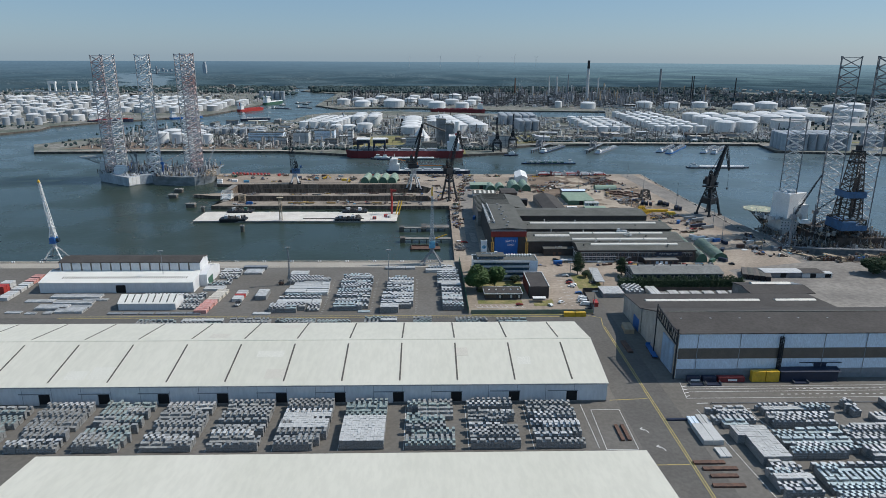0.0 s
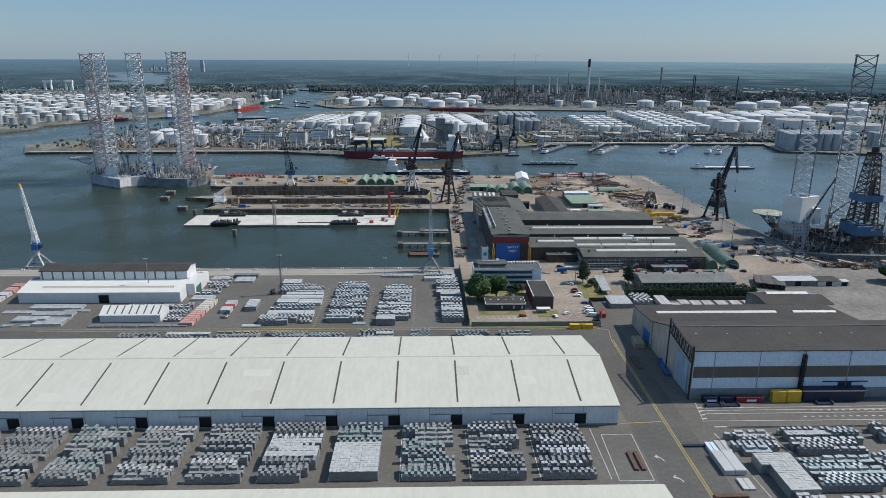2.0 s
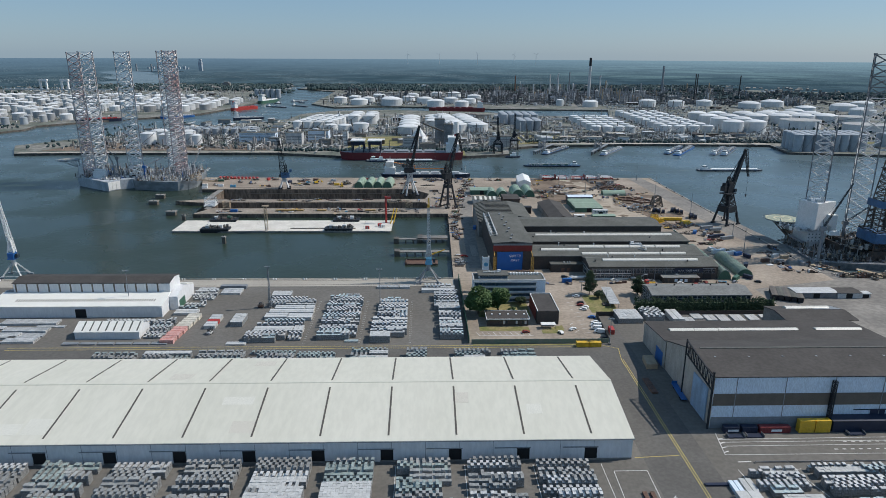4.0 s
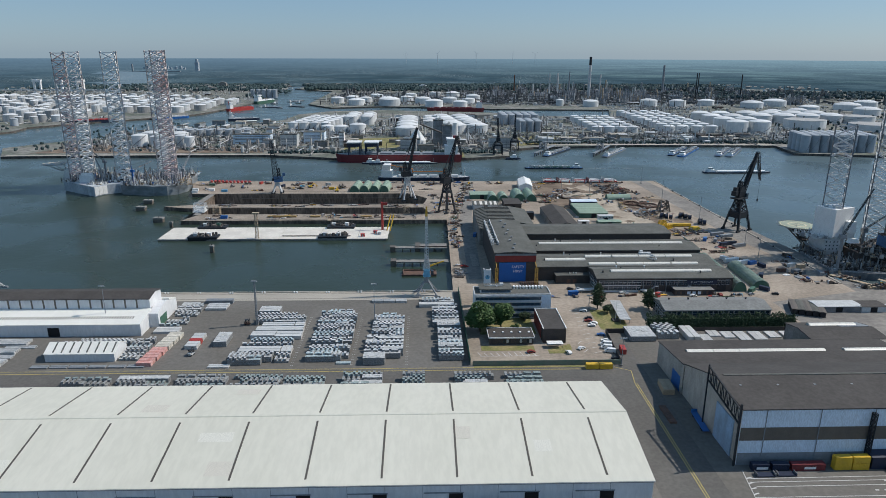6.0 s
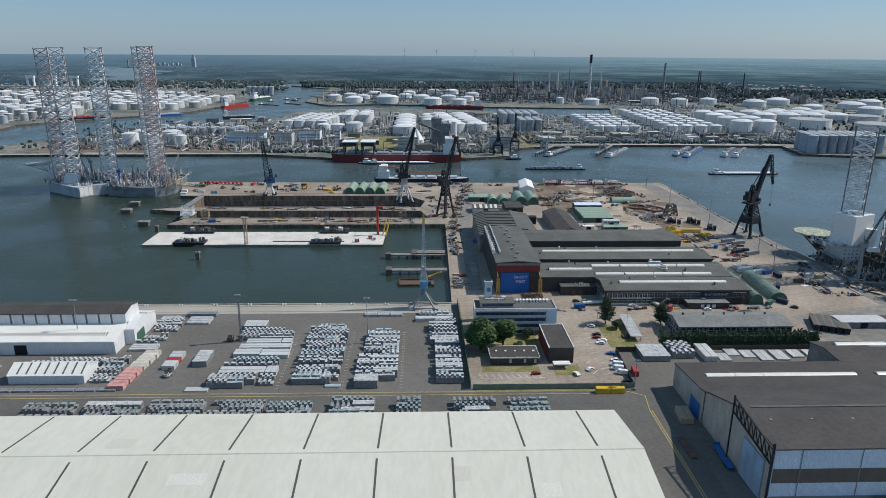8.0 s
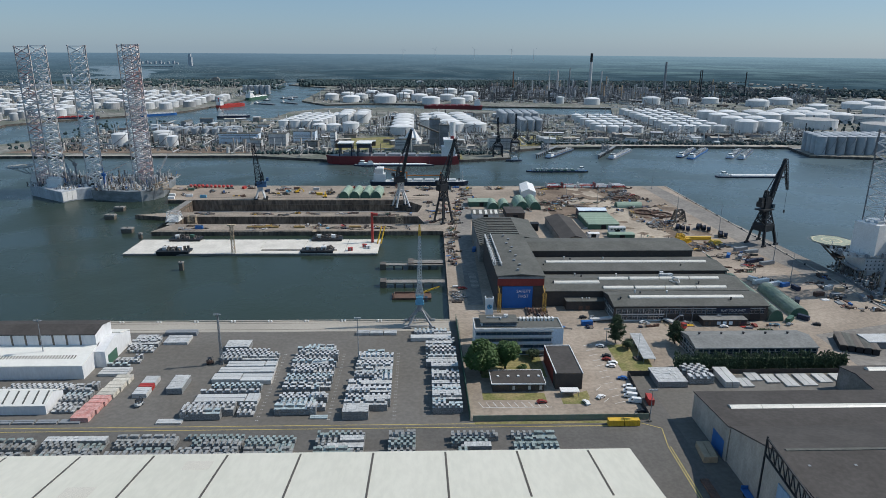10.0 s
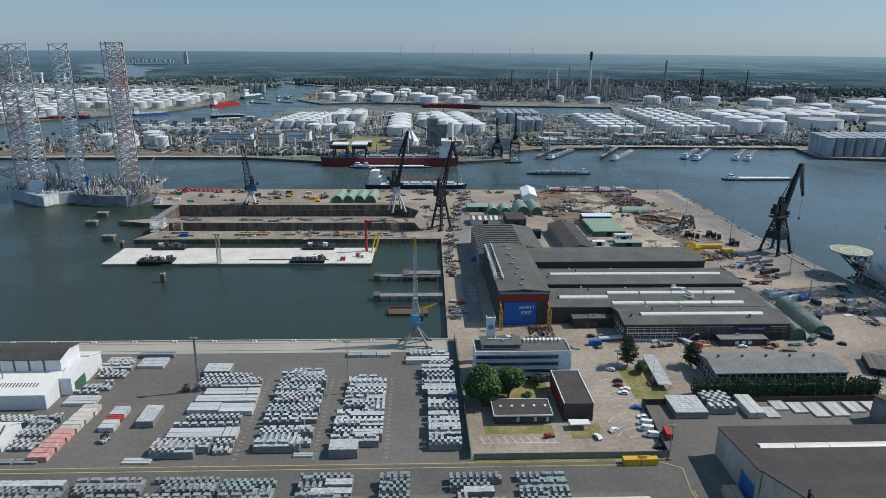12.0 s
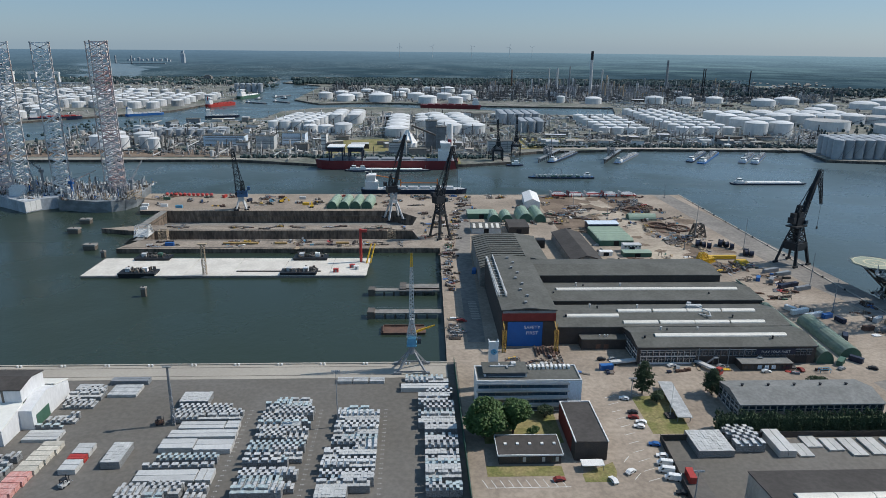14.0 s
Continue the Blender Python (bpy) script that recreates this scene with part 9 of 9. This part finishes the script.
# roads and grass strips on the far bank
for poly, m in (([(-130, 890), (40, 890), (40, 935), (-130, 940)], GRASS), ([(-600, 930), (-260, 935), (-260, 985), (-560, 1010)], EARTH), ([(150, 1010), (560, 1004), (560, 1022), (150, 1020)], PALE),
                ([(-240, 917), (-620, 906), (-620, 914), (-240, 926)], PALE), ([(560, 1030), (1500, 960), (1500, 985), (560, 1045)], GRASS), ([(130, 1000), (250, 1030), (250, 1120), (130, 1110)], GRASS)):
    structure("verge", Shape().prism(poly, 0, 0.15), m, "verge and service road on the far bank", "verge")


for x, y, a in ((-130, 3990, 0), (75, 3990, 40), (325, 3980, 80), (560, 3960, 20), (700, 3940, 60)):
    t = thing("wind_turbine", "slim white wind turbine on the horizon", "wind turbine", (x, y, 76), group="wind turbines")
    part("tower", Shape().cyl(0, 0, 0, 68, 1.4, 8, 0.9), PALESTEEL, t)
    for k in range(3):
        b = radians(a + 120 * k)
        part("blade", Shape().beam((0, -2, 68), (20 * math.sin(b), -2, 68 + 20 * math.cos(b)), 0.8), PALESTEEL, t)


# tower and flats take a paler blue-grey that stands in for haze
t = thing("tower_block", "tall tower coloured haze-grey above the river reach", "tower block", (-1262, 3416, 46), group="tower blocks")
part("wall", Shape().box(-9, 9, -10, 10, 0, 50).box(-6, 6, -7, 7, 50, 66), TANKGREY, t)
for i in range(10):
    t = thing("tower_block", "distant flats coloured haze-grey beyond the river", "tower block", (-1560 + 26 * i, 3440 - 5 * i + 8 * (i % 3), 56), group="tower blocks")
    part("wall", Shape().box(-6, 6, -6, 6, 0, 10 + 4 * (i % 3)), TANKGREY, t)
t = thing("road_bridge", "low grey lift bridge across the river reach", "bridge", (-1500, 3300, 36))
part("deck", Shape().box(-190, 190, -4, 4, 10, 14), GREYSTEEL, t)
for x in (-60, 20):
    part("tower", Shape().box(x - 3, x + 3, -4, 4, 0, 50), GREYSTEEL, t)


# ---- far jetties ----
for x, y in ((163, 946), (250, 942)):
    t = thing("tanker_jetty", "dark pile jetty with a pipe bridge", "jetty", (x, y, WATER_Z), 59, group="tanker jetties")
    part("deck", Shape().box(-35, 55, -2, 2, 5, 6), GREYSTEEL, t)
    for k in range(12):
        part("pile", Shape().cyl(-34 + 8 * k, 0, -2, 5, 0.8, 8), BROWNBAND, t)
    part("loading_frame", Shape().lattice([(-4, -4), (4, -4), (4, 4), (-4, 4)], 6, 16, 5, 0.6), GREYSTEEL, t)


# ---- metal stacks in the yards, last and many ----
PILES = {}


def pile(levels, w_, d, mat, h=0.98, lift=0.0):
    """One pile as a single skin, nipped in at each layer."""
    key = (levels, w_, d, mat.name, lift)
    if key not in PILES:
        s = Shape()
        rings = []
        for k in range(levels):
            f = 1.0 if k % 2 == 0 else 0.98
            rings += [(h * k + 0.03, 0.88, 0.88), (h * k + 0.14, f, f + 0.03), (h * (k + 1) - 0.14, f, f)]
        rings.append((h * levels + lift, 0.97, 0.97))
        for z, fx, fy in rings:
            s.v += [(a * w_ / 2 * fx, b * d / 2 * fy, z) for a, b in ((-1, -1), (1, -1), (1, 1), (-1, 1))]
        for r_ in range(len(rings) - 1):
            for i in range(4):
                j = (i + 1) % 4
                s.f.append((4 * r_ + i, 4 * r_ + j, 4 * r_ + 4 + j, 4 * r_ + 4 + i))
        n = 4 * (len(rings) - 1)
        # side faces take the shade-darkened material, top faces the bright alloy
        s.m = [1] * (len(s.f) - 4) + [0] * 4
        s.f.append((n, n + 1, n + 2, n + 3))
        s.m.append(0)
        PILES[key] = s.data("ingot_block", [mat, INGOTSHADE])
    return PILES[key]


def stack(x0, x1, y0, y1, seed, label="rows of stacked aluminium ingot bundles", px=1.12, py=1.36, low=2, high=4, flat=0.12, blue=0.1, gap=0.02, mats=None, turn=0.0, keep=40):
    """A block of ingot piles in double rows along x; each stretch of a row has its own height, top pattern and alloy."""
    r_ = random.Random(seed)
    t = thing("ingot_stack", label, "metal stack", ((x0 + x1) / 2, (y0 + y1) / 2, 0), turn, group="ingot stacks")
    nx = max(1, int((x1 - x0) / px))
    singles, rest = keep, {}
    y = y0
    while y + py < y1:
        deep = 2 if flat < 1 else 12
        left = 0 if r_.random() < 0.7 else r_.randint(0, nx // 4)
        right = nx if r_.random() < 0.7 else nx - r_.randint(0, nx // 4)
        cuts = sorted({left, right} | ({r_.randint(nx // 4, max(nx // 4, 3 * nx // 4))} if nx > 7 and r_.random() < 0.6 and flat < 1 else set()))
        for a, b in zip(cuts, cuts[1:]):
            base = r_.randint(low, high - 1)
            mode = 3 if r_.random() < flat else r_.choice((0, 0, 0, 1, 1, 2, 4))
            mat = r_.choice(mats) if mats else ALUBLUE if r_.random() < blue else ALU
            use = SLAB if mode == 3 else mat
            for j in range(deep):
                yy = y + (j + 0.5) * py
                if yy > y1 or (mode == 4 and j):
                    continue
                for i in range(a, b):
                    lev = base + {0: (i + j) % 2, 1: (i + 1) % 2, 2: j % 2 * (i % 4 < 3), 3: 1, 4: i % 3 != 2}[mode]
                    if mode < 3 and r_.random() < gap:
                        lev -= 1
                    top = mode < 3 and lev > base
                    me = pile(max(1, lev), round(px * 0.985, 2), round(py * 0.985, 2), use, lift=r_.choice((0, 0.05, 0.1, -0.04)))
                    at = ((i + 0.5) * px - nx * px / 2 + r_.uniform(-0.05, 0.05) * top, yy - (y0 + y1) / 2 + r_.uniform(-0.12, 0.12) * top, 0)
                    if singles > 0:
                        part("ingot_block", me, use, t, at=at)
                        singles -= 1
                        continue
                    s = rest.setdefault(use.name, (Shape(), use))[0]
                    k = len(s.v)
                    s.v += [(v.co.x + at[0], v.co.y + at[1], v.co.z) for v in me.vertices]
                    s.f += [tuple(q + k for q in f.vertices) for f in me.polygons]
                    s.m += [f.material_index for f in me.polygons]
        y += deep * py + r_.choice((0.06, 0.1, 0.3, 0.9))
    for s, use in rest.values():
        part("ingot_block_rest", s, [use, INGOTSHADE], t, kind="stuff")
    return t


def slabs(x0, x1, y0, y1, h, mat, label, n=3, name="metal_slab_stack"):
    t = thing(name, label, "metal stack", ((x0 + x1) / 2, (y0 + y1) / 2, 0), group="slab stacks")
    lx, ly = x1 - x0, y1 - y0
    along = lx > ly
    for i in range(n):
        a, b = (-lx / 2 + lx * i / n, -lx / 2 + lx * (i + 1) / n - 0.2) if not along else (-lx / 2, lx / 2)
        c, d = (-ly / 2, ly / 2) if not along else (-ly / 2 + ly * i / n, -ly / 2 + ly * (i + 1) / n - 0.2)
        s = Shape()
        for k in range(max(1, int(h / 0.7))):
            s.box(a + 0.05 * (k % 2), b - 0.05 * (k % 2), c, d, 0.7 * k + 0.06, 0.7 * k + 0.7)
        part("slab", s, mat, t)


for k in range(11):
    x = 18.8 - 24.85 * k
    if k == 3:
        stack(x, x + 17.5, 206, 217, 40, flat=0, low=2, mats=(ALUDULL, ALUGREEN))
        stack(x, x + 17.5, 188.5, 205, 41, "squared block of pale metal slabs", 1.3, 1.15, 3, 4, 1.0, 0, 0.0)
        continue
    stack(x, x + 20, 188, 217, 10 + k, mats=(ALUDULL, ALUGREEN, ALUGREEN) if k in (2, 7, 9) else (ALUDULL, ALUDULL, ALUDULL, ALU), flat=0.0 if k != 4 else 0.2)
# ingot columns in the middle yard
stack(-112, -84.8, 355.6, 366, 51, flat=0.0, low=2, high=3), stack(-113.5, -99.5, 366.3, 373, 59, "squared block of pale metal slabs", 1.3, 1.15, 2, 3, 1.0, 0, 0.0)
for x0, x1, y0, y1, n in ((-107, -90, 349.8, 354.2, 2), (-89.5, -84.5, 350, 354.4, 2), (-109, -84, 344.6, 349, 2), (-110, -97.5, 338.3, 343.8, 2), (-97, -83.6, 337.2, 343.2, 2), (-111.5, -91, 321.4, 327, 2), (-90.5, -85.2, 321.4, 327.2, 2)):
    slabs(x0, x1, y0, y1, 2.1, SLAB, "pale flat metal slabs in rows", n)
stack(-111.5, -86, 328.2, 335.5, 50, flat=0.0, low=2), stack(-113.5, -93, 311.5, 320.5, 52, flat=0.0), stack(-92, -84.5, 313.5, 320.5, 49, flat=0.0, low=1, high=3)
stack(-77, -56.4, 314, 342, 53, blue=0.6, flat=0.03), stack(-77.3, -56.4, 342.3, 369, 54, blue=0.3, flat=0.1)
slabs(-62, -55, 311.4, 313.6, 1.2, ALUBLUE, "bluish low metal bundles", 2)
stack(-49.3, -30, 316.5, 338, 55, flat=0.12), stack(-47.5, -30, 338.3, 361.5, 56, flat=0.2), stack(-49.5, -38, 310.5, 316, 48, "squared block of pale metal slabs", 1.3, 1.15, 3, 4, 1.0, 0, 0.0)
stack(-13, 0, 314, 350, 57, flat=0.25, blue=0.3), stack(-15.6, 0, 350.3, 375, 58, flat=0.12, blue=0.4), slabs(-22.6, -2, 375.8, 379.5, 2.2, SLAB, "pale metal slabs near the quay crane", 2), stack(-21, -1.5, 380.5, 388, 47, flat=0.0, low=1, high=3)
for x in (-50.8, -43.8, -36.6):
    slabs(x, x + 6.6, 382.6, 386.2, 1.6, PROFILE, "low grey slab bundles near the quay", 3)
# row behind the long shed
for i, (a, b, hi) in enumerate(((-181, -160, 3), (-157, -134, 3), (-131.5, -108, 3), (-106.7, -84, 3), (-83, -64, 3), (-57, -38, 4), (-29.9, -19, 4), (-6.5, 12.5, 3), (17, 34, 2))):
    stack(a, b, 287, 300, 70 + i, high=hi, low=1 if hi < 4 else 2, mats=(ALUDULL, ALUDULL, ALUGREEN))
# left yard
for i, (a, b, c, d) in enumerate(((-250, -232, 316.5, 322.5), (-236, -220, 312, 318), (-251, -221, 333, 338.5), (-244, -221, 324, 329), (-202, -168, 331.5, 338), (-161, -147.5, 366, 382), (-163, -149, 353, 361), (-167.5, -156.5, 317, 337.5))):
    if i < 4:
        slabs(a, b, c, d, 1.4, PROFILE, "long low pale bundles of metal profiles", 4)
    else:
        stack(a, b, c, d, 90 + i, low=1, high=3)
slabs(-146, -134, 374, 382, 1.4, PROFILE, "bluish low metal bundles", 3), slabs(-149, -133, 383.5, 387, 2.2, GREYSTEEL, "dark grey bundles beside the quay apron", 2)
slabs(-163, -150, 345, 351, 1.6, SLAB, "low pale slab bundles", 3)
for i, (y, m, w_) in enumerate(((311, REDWRAP, "faded red"), (316.4, REDWRAP, "faded red"), (321.8, REDWRAP, "faded red"), (327.2, CREAMWRAP, "cream"), (332.6, CREAMWRAP, "cream"), (338, CREAMWRAP, "cream"))):
    slabs(-156 + 0.6 * i, -149 + 0.6 * i, y, y + 5.4, 2.4, m, f"{w_} wrapped bundles in a row", 2, "wrapped_bundle_stack")
slabs(-139.6, -133.6, 327.5, 333, 2.6, SLAB, "pale wrapped bundles on the yard", 2, "wrapped_bundle_stack"), slabs(-139.6, -133.6, 333.2, 336, 2.7, RED, "red wrapped bundles on the yard", 2, "wrapped_bundle_stack")
slabs(-139.6, -133.6, 336.2, 342, 2.6, SLAB, "pale wrapped bundles on the yard", 2, "wrapped_bundle_stack"), stack(-126.6, -119.4, 330, 341.5, 99, low=2, high=3, flat=1.0, blue=1)
for i in range(6):
    slabs(-205 + 9 * i, -197 + 9 * i, 310, 312.5, 1.1, GREYSTEEL, "dark bundles of bars beside the tent", 2)
slabs(-122, -112, 309, 312, 0.9, SLAB, "low slab bundle near the road", 2)
for x0, x1, y0, y1 in ((-263, -246, 328, 331.5), (-264, -255, 312, 315), (-252, -246, 311, 313.5), (-233, -220, 319.5, 323), (-230, -215, 330, 332.5), (-242, -237, 311, 314)):
    slabs(x0, x1, y0, y1, 1.0, PROFILE, "low grey bundles of metal profiles", 3)
for i, (x, y, m, w_) in enumerate(((-281, 330.5, SLAB, "pale"), (-281, 336.5, SLAB, "pale"), (-281.5, 344, SLAB, "pale"), (-282, 351, SLAB, "pale"), (-282.5, 358, REDWRAP, "faded red"), (-283, 365, REDWRAP, "faded red"), (-290, 341, RED, "red"), (-290, 347, SLAB, "pale"))):
    slabs(x, x + 6.4, y, y + 5.6, 2.4 if i < 6 else 5.0, m, f"{w_} wrapped bundles in a row", 2, "wrapped_bundle_stack")
# yard below the big hall
stack(93, 112, 199, 212, 110, high=3), stack(116, 146, 199, 213, 111), stack(97, 111, 177, 196, 124, "large flat block of white metal slabs", 1.5, 1.05, 3, 4, 1.0, 0), stack(101, 112, 172.5, 177, 125, low=1, high=3)
stack(98, 112, 160, 173, 112), stack(113, 140, 180, 196, 113, blue=0.9, flat=0), stack(116, 150, 158, 177, 114, blue=0.8, flat=0.1), stack(141, 166, 178, 197, 115)
stack(153, 158, 206, 215, 116, low=3), stack(152, 185, 158, 176, 117), stack(168, 196, 180, 206, 118), stack(160, 166, 200, 206, 119), stack(172, 200, 208, 216, 121, high=3)
stack(100, 140, 140, 157, 122), stack(145, 190, 136, 156, 123)
slabs(84, 92, 189, 200, 2.6, SLAB, "white-topped slab stack in the yard", 2), slabs(84.5, 88, 200.5, 206, 1.4, BLUEWHITE, "pale blue slab stack", 2), slabs(88.5, 93, 200.5, 207, 1.8, SLAB, "white slab stack in the yard", 2), slabs(87, 91.5, 181.5, 187, 1.1, SLAB, "low white slab stack", 2)
for x0, x1, y in ((75.5, 87, 178), (77.5, 90, 174.6), (78.5, 88.3, 170.8), (77, 88.3, 166)):
    slabs(x0, x1, y, y + 1.8, 0.75, RUST, "rusty steel beam lying in the yard", 1, "steel_beam")
slabs(76.3, 86.5, 204.6, 206, 0.75, NAVY, "dark steel beam lying in the yard", 1, "steel_beam")
for x in (53.2, 55.8):
    slabs(x, x + 1.6, 192, 202, 0.75, RUST, "rusty steel beam inside a painted bay", 1, "steel_beam")
slabs(79.2, 82.2, 262, 274, 1.1, RUST, "brown flat trailer loaded with rusty plates", 1, "steel_beam")
# small yard below the hedge
stack(87, 100.5, 331.5, 344, 130, flat=1.0, low=2, high=3), stack(101.5, 114, 334, 346, 131, "rounded stacked metal coils and ingots", 1.6, 1.6, 3, 4, 0, 0)
for i, (a, b, c, d) in enumerate(((117, 123.5, 331, 344), (125, 130.5, 331, 338), (131, 137, 336, 343), (138, 144, 334, 341), (145, 151, 331, 341), (153, 159.5, 331.5, 341), (162, 168, 334, 341), (170, 177, 331, 341))):
    slabs(a, b, c, d, 2.8 if i == 0 else 1.2, SLAB, "white-topped slab stack below the hedge", 2)


# ---- plan stretch ----
STRETCH_Y = 1.128  # y stretch fitting the view-placed plan to the lens; x and z stay
UNSTRETCHED = {"distance", "bollard", "buoy", "cable drum", "car", "van", "container", "lorry", "chimney", "crane", "drilling rig", "tank", "tree", "silo", "tug", "wind turbine", "pole", "mast", "mooring post", "ladder", "lamp post", "steel frame", "bridge tower", "barge", "ship", "scrap", "refinery unit"}


def stretch_plan():
    """Stretches the plan along y to fit the camera's lens; listed categories are only moved."""
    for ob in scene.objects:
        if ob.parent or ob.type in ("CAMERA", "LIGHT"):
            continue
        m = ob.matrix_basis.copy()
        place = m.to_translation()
        place.y *= STRETCH_Y
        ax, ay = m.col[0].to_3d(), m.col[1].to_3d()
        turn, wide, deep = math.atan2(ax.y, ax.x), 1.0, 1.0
        if ob.get("category", "") not in UNSTRETCHED:
            wide, deep = math.hypot(ax.x, ax.y * STRETCH_Y), math.hypot(ay.x, ay.y * STRETCH_Y)
            turn = math.atan2(ax.y * STRETCH_Y, ax.x)
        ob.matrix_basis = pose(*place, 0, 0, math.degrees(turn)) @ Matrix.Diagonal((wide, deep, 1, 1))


stretch_plan()
